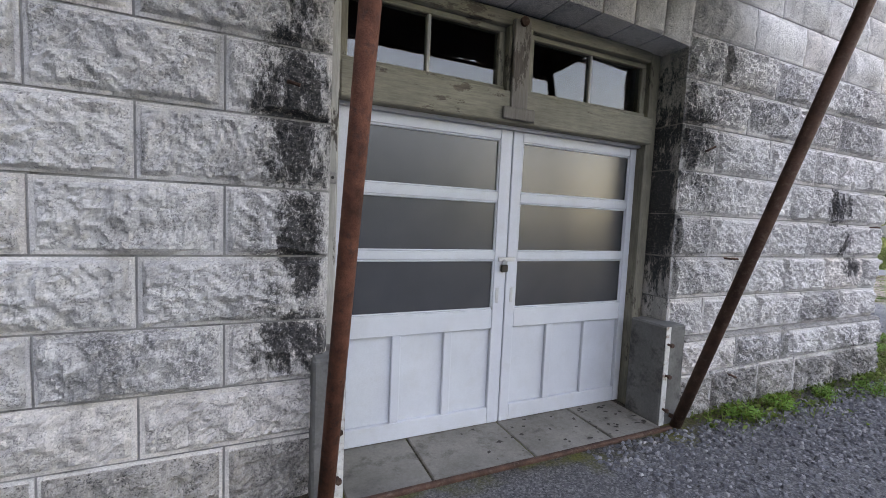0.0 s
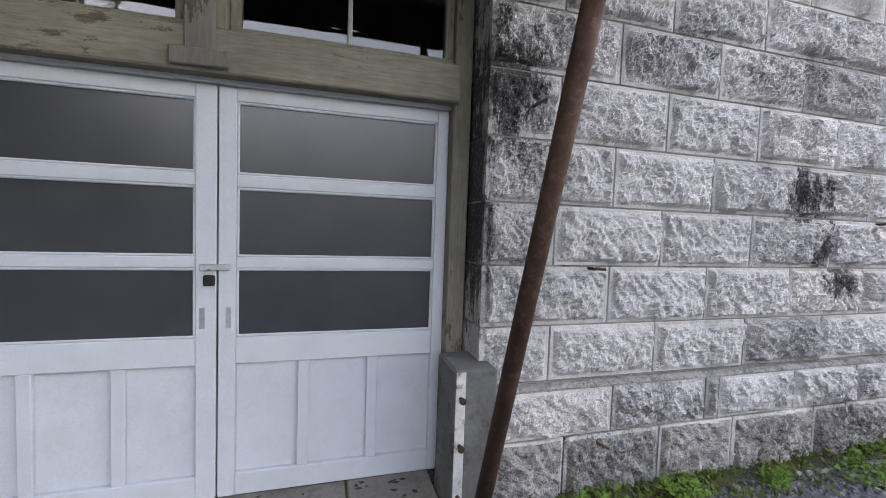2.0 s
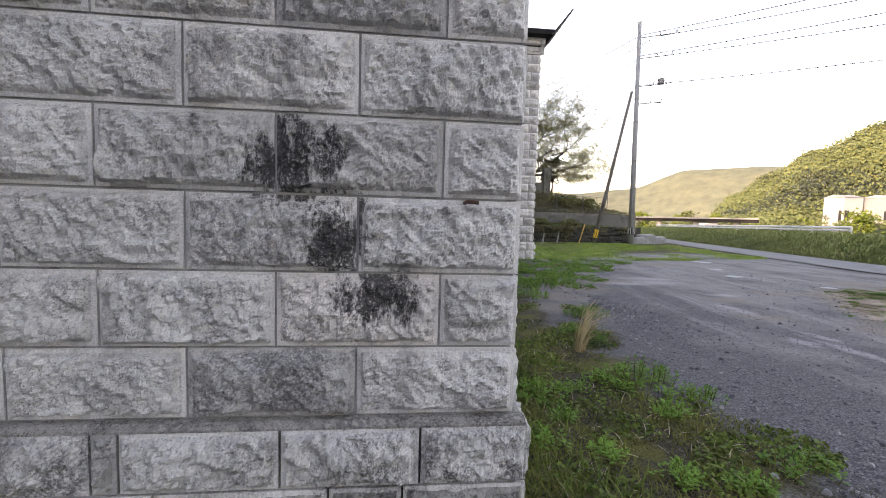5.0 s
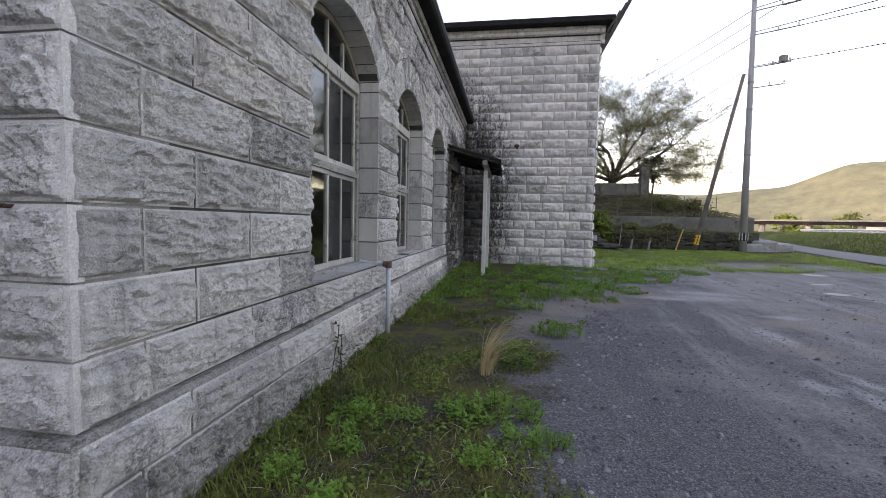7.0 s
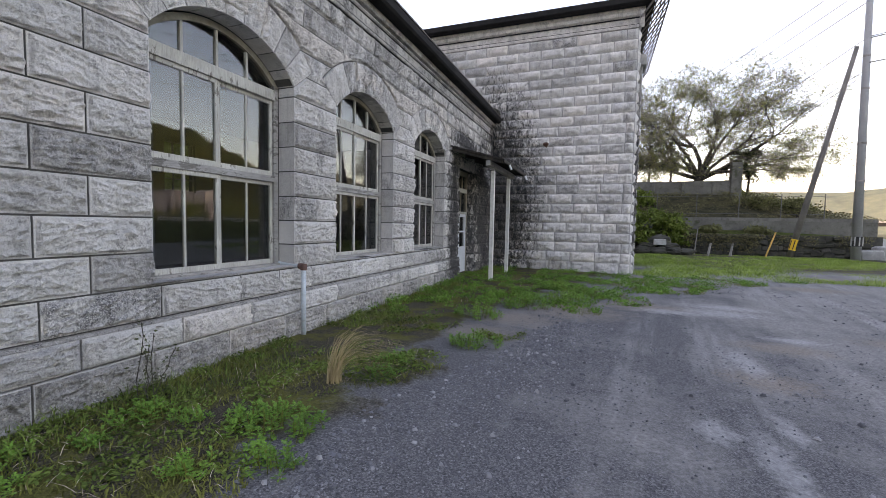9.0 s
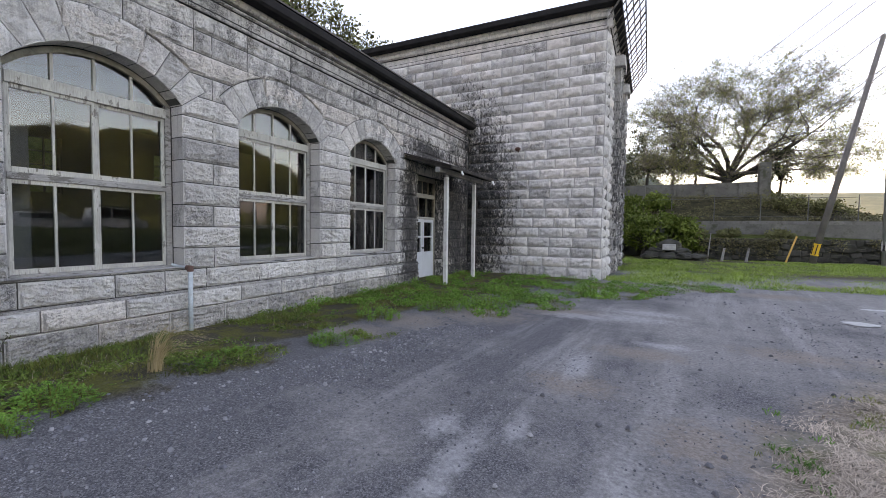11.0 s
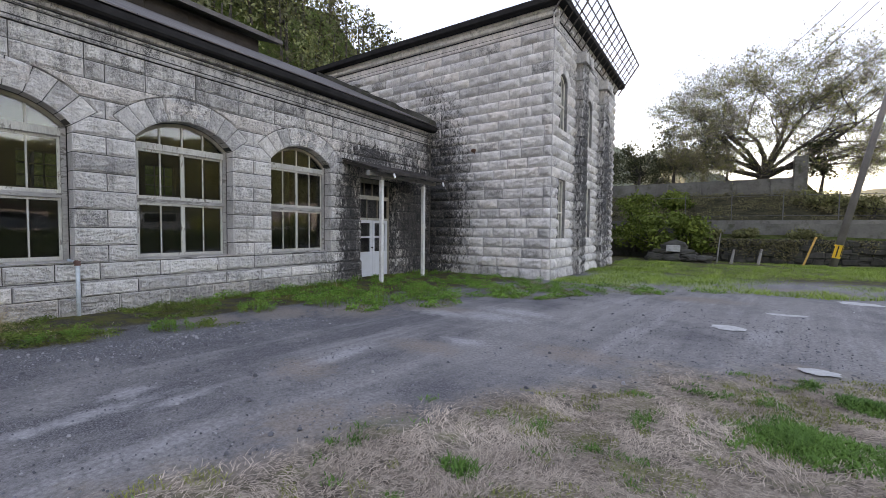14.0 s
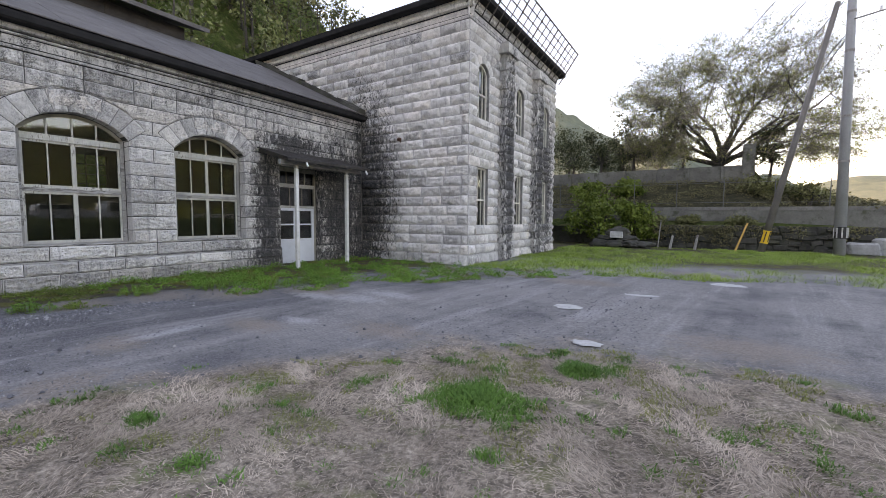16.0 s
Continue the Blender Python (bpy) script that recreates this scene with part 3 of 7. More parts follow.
def course(side, parent, u0, u1, z0, z1, joints, arches, res, bulge, rough=1.0, reveal=-0.24, offset=0.0, material=None, ends=(-0.05, -0.05)):
    """A course of blocks from u0 to u1, broken at joints and stopped by the openings."""
    zm, gap = (z0 + z1) / 2, side.gap
    crown = [a for a in arches if a.rise and a.spring < z1 and z0 < a.top and a.reach(z1 - 0.001) < 0.45 * a.half]
    stops = [a for a in arches if a not in crown and a.foot < zm and zm < max(a.top, a.spring)]
    spans, left, lim = [], u0, None
    for a in sorted(stops, key=lambda a: a.c):
        spans.append((left, lim, a.c, a))
        left, lim = a.c, a
    spans.append((left, lim, u1, None))
    for s0, la, s1, ra in spans:
        lo = (lambda z, la=la: la.c + la.reach(z)) if la else (lambda z, v=s0: v)
        hi = (lambda z, ra=ra: ra.c - ra.reach(z)) if ra else (lambda z, v=s1: v)
        a, b = lo(zm), hi(zm)
        if b - a < 0.05:
            continue
        cuts = [j for j in joints if a + 0.16 < j < b - 0.16]
        marks = [None] + cuts + [None]
        for m0, m1 in zip(marks, marks[1:]):
            f0 = lo if m0 is None else (lambda z, v=m0: v)
            f1 = hi if m1 is None else (lambda z, v=m1: v)

            def shape(s, t, f0=f0, f1=f1):
                z = z0 + gap + (z1 - z0 - 2 * gap) * t
                p, q = f0(z) + gap, f1(z) - gap
                u = p + (q - p) * s
                for c in crown:
                    if abs(u - c.c) < c.re:
                        low = c.outer(u) + JOINT
                        if low > z0 and low < z1:
                            z = max(z0 + JOINT, low) + (z1 - JOINT - max(z0 + JOINT, low)) * t
                return u, z
            w = f1(zm) - f0(zm)
            if w < 0.06:
                continue
            deep = reveal if (m0 is None and la) or (m1 is None and ra) else -0.05
            if m0 is None and la is None:
                deep = min(deep, ends[0])
            if m1 is None and ra is None:
                deep = min(deep, ends[1])
            grid = side.near[1] if side.near and f0(zm) < side.near[0] else res
            stone(side, parent, shape, w, z1 - z0, grid, bulge * random.uniform(0.7, 1.25), deep, offset, rough, material, seed=random.uniform(0, 50))


def ring_of_stones(side, parent, a, count, res, bulge, reveal=-0.24, material=None):
    for i in range(count):
        t0, t1 = (-a.ang + 2 * a.ang * k / count for k in (i, i + 1))

        def shape(s, t, t0=t0, t1=t1):
            r = a.r + JOINT + (a.ring - 2 * JOINT) * t
            g = JOINT / r
            th = t0 + g + (t1 - t0 - 2 * g) * s
            return a.c + r * math.sin(th), a.zc + r * math.cos(th)
        stone(side, parent, shape, (t1 - t0) * (a.r + a.ring / 2), a.ring, res, bulge, reveal, 0.012, 0.8, material, "arch_stone", random.uniform(0, 50))


def wall_core(name, side, u0, u1, z0, z1, thick, arches, material, label):
    """The wall behind its facing, with its openings cut through."""
    verts, faces, g = [], [], 0.012
    marks = u0
    for a in sorted(arches, key=lambda a: a.c):
        lo, hi = a.c - a.half - g, a.c + a.half + g
        side.rect(verts, faces, marks, lo, z0, z1, 0, -thick)
        if a.foot > z0:
            side.rect(verts, faces, lo, hi, z0, a.foot - g, 0, -thick)
        if a.rise:
            n = 16
            for i in range(n):
                p, q = lo + (hi - lo) * i / n, lo + (hi - lo) * (i + 1) / n
                side.prism(verts, faces, [(p, a.inner(p) + g), (q, a.inner(q) + g), (q, z1), (p, z1)], 0, -thick)
        else:
            side.rect(verts, faces, lo, hi, a.spring + g, z1, 0, -thick)
        marks = hi
    side.rect(verts, faces, marks, u1, z0, z1, 0, -thick)
    ob = mesh_object(name, verts, faces, material)
    return tagged(ob, label, "wall", kind="structure")


def band(name, side, parent, u0, u1, profile, material, label=""):
    """A moulding: the profile is a closed list of (d, z), swept from u0 to u1."""
    n = len(profile)
    verts = [side.at(u, z, d) for u in (u0, u1) for d, z in profile]
    faces = [tuple(range(n)), tuple(reversed(range(n, 2 * n)))]
    faces += [((i + 1) % n, i, n + i, n + (i + 1) % n) for i in range(n)]
    ob = mesh_object(name, verts, faces, material, parent)
    return tagged(ob, label) if label else ob


def joints_at(first, step, stop):
    out, v = [], first
    while (v < stop) if step > 0 else (v > stop):
        out.append(v)
        v += step
    return out


# ---- the hall: the garage front (south) and the window front (east) ----
Z = [0.0, 0.30, 0.55, 0.868, 1.175, 1.485, 1.80, 2.12, 2.435, 2.75, 3.065, 3.38, 3.695, 4.01, 4.325, 4.60]
SOUTH = Side((0, 0, 0), (1, 0, 0), (0, -1, 0))
EAST = Side((0, 0, 0), (0, 1, 0), (1, 0, 0))
SOUTH.lean, SOUTH.grain, SOUTH.cut, SOUTH.dome = (0.4, 1.0), (30.0, 9.0), 0.024, 0.9
EAST.cut, EAST.dome, EAST.calm = 0.036, 0.5, True
SOUTH.gap, EAST.gap, EAST.near = 0.005, 0.0075, (4.0, 0.0105)
EAST.edge = (0.006, 0.012)
garage = Arch(-4.22, 1.20, 0.0, 2.63, 0.045, 0.42)
wins = [Arch(c, 0.91, 0.90, 3.18, 0.43, 0.45) for c in (2.90, 5.64, 8.42)]
hall_door = Arch(11.28, 0.79, 0.0, 3.10, 0.0, 0.0)

wall_south = wall_core("wall_south", SOUTH, -9.6, 0.0, -0.3, 4.6, 0.5, [garage], PALE_MORTAR, "grey rock-faced granite block wall with a garage opening")
wall_east = wall_core("wall_east", EAST, 0.5, 14.05, -0.3, 4.6, 0.5, wins + [hall_door], MORTAR, "grey rock-faced granite wall with three arched windows")


def hall_blocks():
    for k in range(len(Z) - 1):
        z0, z1 = Z[k], Z[k + 1]
        odd = k % 2 == 1
        right = joints_at(-0.31 if odd else -0.65, -0.66, -2.7)
        left = joints_at(-6.19 if odd else -5.87, -0.65 if odd else -0.655, -9.5)
        res = 0.0112 if z1 < 2.8 else 0.05
        low = k < 2
        foot = 0.578 if k == 2 else z0
        head = 0.578 if k == 1 else z1
        if not low:
            course(SOUTH, wall_south, -9.6, -6.84 if odd else -7.18, foot, z1, left, [], 0.05, 0.012)
            course(SOUTH, wall_south, -6.84 if odd else -7.18, 0.024, foot, z1, sorted(right + left), [garage], res, 0.024)
        else:
            course(SOUTH, wall_south, -9.6, -5.43, z0 - (0.15 if k == 0 else 0), head, sorted(left), [], 0.02, 0.012, material=STONE_BASE if k == 0 else STONE, ends=(-0.05, -0.24))
            # the plinth stands proud of the wall east of the garage
            course(SOUTH, wall_south, -3.02, 0.075, z0 - (0.15 if k == 0 else 0), z1, [-2.27, -1.64, -1.54, -0.94, -0.38] if odd else [-2.55, -1.95, -1.42, -0.75, -0.45], [], 0.014, 0.020, 1.2,
                   offset=0.055, material=STONE_BASE if k == 0 else STONE, ends=(-0.24, -0.05))
        e_odd = [0.66, 1.49] + joints_at(3.84 + 0.44, 9.0, 5) + [7.05] + joints_at(9.75, 0.75, 10.3) + joints_at(12.75, 0.7, 14)
        e_even = [0.33, 1.14] + joints_at(10.05, 9.0, 10.3) + joints_at(12.5, 0.75, 14)
        if low:
            course(EAST, wall_east, -0.055, 14.05, z0 - (0.15 if k == 0 else 0), z1, joints_at(0.55 if odd else 0.25, 0.83, 14), [hall_door], 0.02, 0.026, 1.15, offset=0.055, material=STONE_BASE if k == 0 else STONE_SOFT)
        elif k == 2:
            course(EAST, wall_east, 0.0, 14.05, foot, z1, [0.33, 1.16, 2.05, 2.95, 3.55, 4.15, 5.1, 6.2, 7.05, 8.1, 9.2, 9.85, 12.7, 13.4], [hall_door], 0.02, 0.028, 1.3, material=STONE_SOFT)
        else:
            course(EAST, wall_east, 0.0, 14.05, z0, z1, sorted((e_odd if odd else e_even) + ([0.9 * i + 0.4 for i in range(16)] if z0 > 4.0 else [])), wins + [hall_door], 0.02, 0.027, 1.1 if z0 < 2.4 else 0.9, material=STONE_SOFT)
    ring_of_stones(SOUTH, wall_south, garage, 9, 0.04, 0.014)
    for w in wins:
        ring_of_stones(EAST, wall_east, w, 9, 0.03, 0.012, material=STONE_SOFT)


band("plinth_cap", SOUTH, wall_south, -2.86, 0.062, [(0, 0.546), (0.066, 0.546), (0.066, 0.556), (0.040, 0.575), (0, 0.575)], STONE_BASE, "sloped granite plinth cap")
band("plinth_cap", EAST, wall_east, -0.062, 10.47, [(0, 0.545), (0.067, 0.545), (0.067, 0.555), (0.040, 0.574), (0, 0.574)], STONE_BASE, "sloped granite plinth cap")
band("plinth_cap", EAST, wall_east, 12.09, 14.0, [(0, 0.545), (0.067, 0.545), (0.067, 0.555), (0.040, 0.574), (0, 0.574)], STONE_BASE)
# eaves, friezes and roof of the hall
CORNICE = [(0, 4.612), (0.045, 4.612), (0.055, 4.63), (0.055, 4.655), (0.02, 4.675), (0.02, 4.85), (0.06, 4.875), (0.06, 4.90), (0.025, 4.905), (0.025, 4.93), (0.09, 4.95), (0.11, 4.99), (0.11, 5.04), (0, 5.04)]
for i in range(12):
    band("cornice_stone", EAST, wall_east, -0.10 + 1.179 * i, -0.10 + 1.179 * (i + 1) - 0.008, CORNICE, STONE_SOFT, "moulded granite cornice stone")
# near-black strips set into the grooves between the mouldings
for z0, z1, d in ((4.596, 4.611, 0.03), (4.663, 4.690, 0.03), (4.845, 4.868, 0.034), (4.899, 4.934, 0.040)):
    band("cornice_fillet", EAST, wall_east, -0.09, 14.04, [(0.004, z0), (d, z0), (d, z1), (0.004, z1)], FILLET_BLACK, "black fillet between the cornice mouldings")
band("cornice", SOUTH, wall_south, -9.6, 0.10, CORNICE, STONE, "moulded granite cornice")
hall_roof = thing("roof_hall", (0, 0, 5.0), "dull dark metal roof with black eaves over the hall", "roof", kind="structure")
band("eave", EAST, hall_roof, -0.45, 14.03, [(-0.5, 5.045), (0.30, 5.045), (0.34, 5.08), (0.34, 5.21), (0.27, 5.24), (-0.5, 5.24)], DARK_METAL, "black timber eave and gutter")
SLOPE = 0.479


def roof_sheets():
    n, w = 17, 14.45 / 17
    for i in range(n):
        y0 = -0.42 + i * w
        v, f = [], []
        EAST.prism(v, f, [(y0, 0), (y0 + w - 0.012, 0), (y0 + w - 0.012, 0.03), (y0, 0.03)], 0, -1)
        top = 5.245 + 5.33 * SLOPE
        front = [(0.33 if x > -0.5 else -5.0, y, z + (5.245 if x > -0.5 else top)) for x, y, z in v]
        mesh_object("roof_sheet", front, f, ROOFING, hall_roof)
        back = [(-5.01 if x > -0.5 else -10.2, y, z + (top if x > -0.5 else top - 5.2 * SLOPE)) for x, y, z in v]
        mesh_object("roof_sheet", back, f, ROOFING, hall_roof)


roof_sheets()


BROWN_BOARD = plain_material("dark_brown_boards", (0.05, 0.043, 0.04), 0.85, vary=0.4, scale=2.5, grain=30, relief=0.4, spec=0.2)


def roof_monitor():
    t = thing("roof_lantern", (-3.3, 4, 6.4), "long raised clerestory with a dark metal roof on the hall roof", "roof lantern", kind="structure")
    for i in range(9):
        box_part("clerestory_board", (-7.6, -0.2 + 1.145 * i, 6.3), (-4.5, -0.2 + 1.145 * i + 1.135, 8.0), BROWN_BOARD, t, 0.004)
    v, f = [], []
    for lo, hi in (((-7.3, -0.5), (-4.0, 10.7)),):
        v = [(hi[0], lo[1], 7.95), (hi[0], hi[1], 7.95), (-7.3, hi[1], 9.1), (-7.3, lo[1], 9.1),
             (hi[0], lo[1], 8.09), (hi[0], hi[1], 8.09), (-7.3, hi[1], 9.24), (-7.3, lo[1], 9.24)]
        f = [(3, 2, 1, 0), (4, 5, 6, 7), (0, 1, 5, 4), (1, 2, 6, 5), (2, 3, 7, 6), (3, 0, 4, 7)]
    mesh_object("clerestory_roof", v, f, ROOFING, t)


roof_monitor()

# ---- the wing: two storeys, its front and its side with pilasters ----
WY, WX, WEND, WTOP = 14.05, 4.62, 22.6, 7.72
WFRONT = Side((0, WY, 0), (1, 0, 0), (0, -1, 0))
WFRONT.gap = 0.005
WSIDE = Side((WX, 0, 0), (0, 1, 0), (1, 0, 0))
wing_wins = [Arch(c, 0.42, 1.15, 3.22, 0.0, 0.0) for c in (15.02, 18.22, 21.32)]
wing_tops = [Arch(c, 0.42, 4.75, 6.30, 0.30, 0.30) for c in (15.02, 18.22, 21.32)]
wall_wing_front = wall_core("wall_wing_front", WFRONT, -9.6, WX, -0.3, WTOP, 0.5, [], PALE_MORTAR, "tall pale granite block wall of the two-storey wing")


def wing_side_core():
    v, f = [], []
    u = WY + 0.5
    for lo, hi in zip(wing_wins, wing_tops):
        a, b = lo.c - lo.half, lo.c + lo.half
        WSIDE.rect(v, f, u, a, -0.3, WTOP, 0, -0.5)
        WSIDE.rect(v, f, a, b, -0.3, lo.foot, 0, -0.5)
        WSIDE.rect(v, f, a, b, lo.spring, hi.foot, 0, -0.5)
        for i in range(10):
            p, q = a + (b - a) * i / 10, a + (b - a) * (i + 1) / 10
            WSIDE.prism(v, f, [(p, hi.inner(p)), (q, hi.inner(q)), (q, WTOP), (p, WTOP)], 0, -0.5)
        u = b
    WSIDE.rect(v, f, u, WEND, -0.3, WTOP, 0, -0.5)
    return tagged(mesh_object("wall_wing_side", v, f, PALE_MORTAR), "tall granite wing wall with pilasters and narrow windows", "wall", kind="structure")


wall_wing_side = wing_side_core()


def wing_blocks():
    step, z, k = 0.321, 0.0, 0
    while z < WTOP - 0.1:
        z1 = min(z + step, WTOP)
        a, b = (-0.1, 0.3, 0.9)[k % 3], 0.74
        low = 0.05 if z < 0.6 else 0.0
        cuts = joints_at(a + 0.15 * (k % 2), b + 0.05 * math.sin(k * 2.1), WX)
        if z1 < 5.1:
            course(WFRONT, wall_wing_front, 0.05, WX + low, z - (0.2 if k == 0 else 0), z1, cuts, [], 0.04, 0.042, 1.7, offset=low, material=STONE_FAR)
        else:
            course(WFRONT, wall_wing_front, -5.6, WX, z, z1, joints_at(-5.2 + (0.37 if k % 2 else 0), 0.76, WX), [], 0.05, 0.042, 1.7, material=STONE_FAR)
        both = [w for w in wing_wins if w.foot < z + 0.16 < w.spring] + [w for w in wing_tops if w.foot < z + 0.16 < w.top]
        course(WSIDE, wall_wing_side, WY - low, WEND, z - (0.2 if k == 0 else 0), z1, joints_at(WY + (0.4 if k % 2 else 0.75), 0.72, WEND), both, 0.05, 0.042, 1.7, offset=low, material=STONE_FAR)
        for c in (16.62, 19.8):
            w = 0.42 if k % 2 else 0.36
            for lo, hi in ((c - w, c + w),):
                def shape(s, t, lo=lo, hi=hi, z=z, z1=z1):
                    return lo + (hi - lo) * s, z + JOINT + (z1 - z - 2 * JOINT) * t
                stone(WSIDE, wall_wing_side, shape, hi - lo, z1 - z, 0.06, 0.03, 0.0, 0.28 if z1 < 7.4 else 0.34, 1.5, STONE_FAR, "pilaster_stone", random.uniform(0, 50))
        z, k = z1, k + 1
    for c in (16.62, 19.8):
        v, f = [], []
        WSIDE.rect(v, f, c - 0.52, c + 0.52, 7.30, 7.62, 0.0, 0.42)
        mesh_object("pilaster_cap", v, f, STONE_FAR, wall_wing_side)
    for w in wing_tops:
        ring_of_stones(WSIDE, wall_wing_side, w, 5, 0.06, 0.015, material=STONE_FAR)
        v, f = [], []
    for w in wing_wins + wing_tops:
        v, f = [], []
        WSIDE.rect(v, f, w.c - 0.55, w.c + 0.55, w.foot - 0.16, w.foot, 0.09, -0.3)
        mesh_object("window_sill", v, f, STONE_FAR, wall_wing_side)


WCORNICE = [(0, 7.72), (0.04, 7.72), (0.04, 7.80), (0.02, 7.82), (0.02, 8.02), (0.10, 8.08), (0.10, 8.18), (0.15, 8.22), (0.15, 8.28), (0, 8.28)]
band("cornice", WFRONT, wall_wing_front, -9.6, WX + 0.15, WCORNICE, STONE_FAR, "moulded granite cornice")
band("cornice", WSIDE, wall_wing_side, WY - 0.15, WEND, WCORNICE, STONE_FAR, "moulded granite cornice")
# the same near-black strips along the grooves of the wing cornice
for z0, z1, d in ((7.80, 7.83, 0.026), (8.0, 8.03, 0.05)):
    band("cornice_fillet", WFRONT, wall_wing_front, -9.6, WX + 0.05, [(0.004, z0), (d, z0), (d, z1), (0.004, z1)], FILLET_BLACK, "black fillet between the cornice mouldings")
    band("cornice_fillet", WSIDE, wall_wing_side, WY - 0.05, WEND, [(0.004, z0), (d, z0), (d, z1), (0.004, z1)], FILLET_BLACK)
wing_roof = thing("roof_wing", (0, 18, 8.3), "flat dark roof with black overhanging eaves on the wing", "roof", kind="structure")
band("eave", WFRONT, wing_roof, -9.6, WX + 0.4, [(-0.5, 8.285), (0.33, 8.285), (0.40, 8.33), (0.40, 8.50), (0.33, 8.53), (-0.5, 8.53)], DARK_METAL, "black timber eave")
band("eave", WSIDE, wing_roof, WY + 0.5, WEND + 0.3, [(-0.5, 8.287), (0.33, 8.287), (0.40, 8.33), (0.40, 8.50), (0.33, 8.528), (-0.5, 8.528)], DARK_METAL, "black timber eave")
v, f = [(4.9, 13.8, 8.54), (4.9, 22.9, 8.54), (-9.6, 22.9, 8.54), (-9.6, 13.8, 8.54), (1.0, 18.3, 9.6), (-9.6, 18.3, 9.6)], [(0, 1, 4), (0, 4, 5, 3), (1, 2, 5, 4), (2, 3, 5), (3, 2, 1, 0)]
mesh_object("roof_slope", v, f, ROOFING, wing_roof)
for nm, s, lo, hi in (("wall_wing_north", Side((0, WEND, 0), (-1, 0, 0), (0, 1, 0)), -WX, 9.6),):
    v, f = [], []
    s.rect(v, f, lo, hi, -0.3, 8.28, 0, -0.4)
    tagged(mesh_object(nm, v, f, STONE_FAR), "plain granite rear wall of the wing", "wall", kind="structure")
# inside: plain rooms behind the glass
BACK = [(1.4, 2.4), (4.68, 5.68), (8.0, 9.0)]
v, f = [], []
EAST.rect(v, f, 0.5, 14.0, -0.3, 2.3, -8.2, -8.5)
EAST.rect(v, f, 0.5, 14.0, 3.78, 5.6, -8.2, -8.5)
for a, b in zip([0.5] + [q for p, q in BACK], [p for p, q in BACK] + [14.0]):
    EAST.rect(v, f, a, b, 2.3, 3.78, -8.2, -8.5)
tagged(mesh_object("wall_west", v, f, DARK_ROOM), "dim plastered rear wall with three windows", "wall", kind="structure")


def back_window(i, a, b):
    t = thing("window_%d" % i, (-8.3, (a + b) / 2, 2.3), "small dark barred window in the rear wall of the hall", "window", kind="structure")
    for k in range(4):
        u = a + 0.02 + (b - a - 0.04) * k / 3
        box_part("upright", (-8.33, u - 0.02, 2.3), (-8.29, u + 0.02, 3.78), DARK_ROOM, t, 0.003)
    for k in range(5):
        z = 2.32 + 1.44 * k / 4
        box_part("crossbar", (-8.325, a, z - 0.018), (-8.295, b, z + 0.018), DARK_ROOM, t, 0.003)


for i, (a, b) in enumerate(BACK):
    back_window(10 + i, a, b)
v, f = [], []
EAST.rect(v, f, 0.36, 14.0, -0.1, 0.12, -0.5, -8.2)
tagged(mesh_object("floor_hall", v, f, DARK_ROOM), "floor inside the hall in a shade-dark colour", "floor", kind="structure")
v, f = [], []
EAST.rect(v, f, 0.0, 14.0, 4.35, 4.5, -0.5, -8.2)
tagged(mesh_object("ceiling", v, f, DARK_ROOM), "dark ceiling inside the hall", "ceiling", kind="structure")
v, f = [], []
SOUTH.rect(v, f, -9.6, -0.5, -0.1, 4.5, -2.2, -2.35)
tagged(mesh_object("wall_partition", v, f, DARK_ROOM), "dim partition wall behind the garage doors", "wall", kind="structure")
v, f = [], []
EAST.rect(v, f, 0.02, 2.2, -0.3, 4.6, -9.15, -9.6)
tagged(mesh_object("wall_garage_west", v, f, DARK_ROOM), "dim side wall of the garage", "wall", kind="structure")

# ---- ground: one sheet that reaches the horizon ----
def ground_height(x, y):
    h = 0.02 * math.sin(x * 0.7 + 1.0) * math.sin(y * 0.6)
    h *= min(1.0, max(0.0, (abs(x) + abs(y)) / 40 + 0.5))
    if x > 46:
        h -= min(2.0, (x - 46) * 0.05)
    return h


def ground_sheet():
    xs = sorted(set([-900, -300, -120, -60, -30, -20, -15] + [-12 + 0.5 * i for i in range(81)] + [32, 36, 42, 50, 70, 120, 300, 900, 2500]))
    ys = sorted(set([-900, -300, -120, -60, -30, -20] + [-12 + 0.5 * i for i in range(91)] + [36, 40, 50, 70, 120, 300, 900, 2500]))
    verts = [(x, y, ground_height(x, y)) for y in ys for x in xs]
    n = len(xs)
    faces = [(j * n + i, j * n + i + 1, (j + 1) * n + i + 1, (j + 1) * n + i) for j in range(len(ys) - 1) for i in range(n - 1)]
    return tagged(mesh_object("ground", verts, faces, GROUND, smooth=True), "worn grey gravel yard with dead turf and dirt", "ground", kind="structure")


ground_sheet()

# ---- garage: doors, frame, guards, poles, canopy ----
def bar(bm, x0, x1, y0, y1, z0, z1, bevel=0.003):
    add_box(bm, (x0, y0, z0), (x1, y1, z1), bevel)


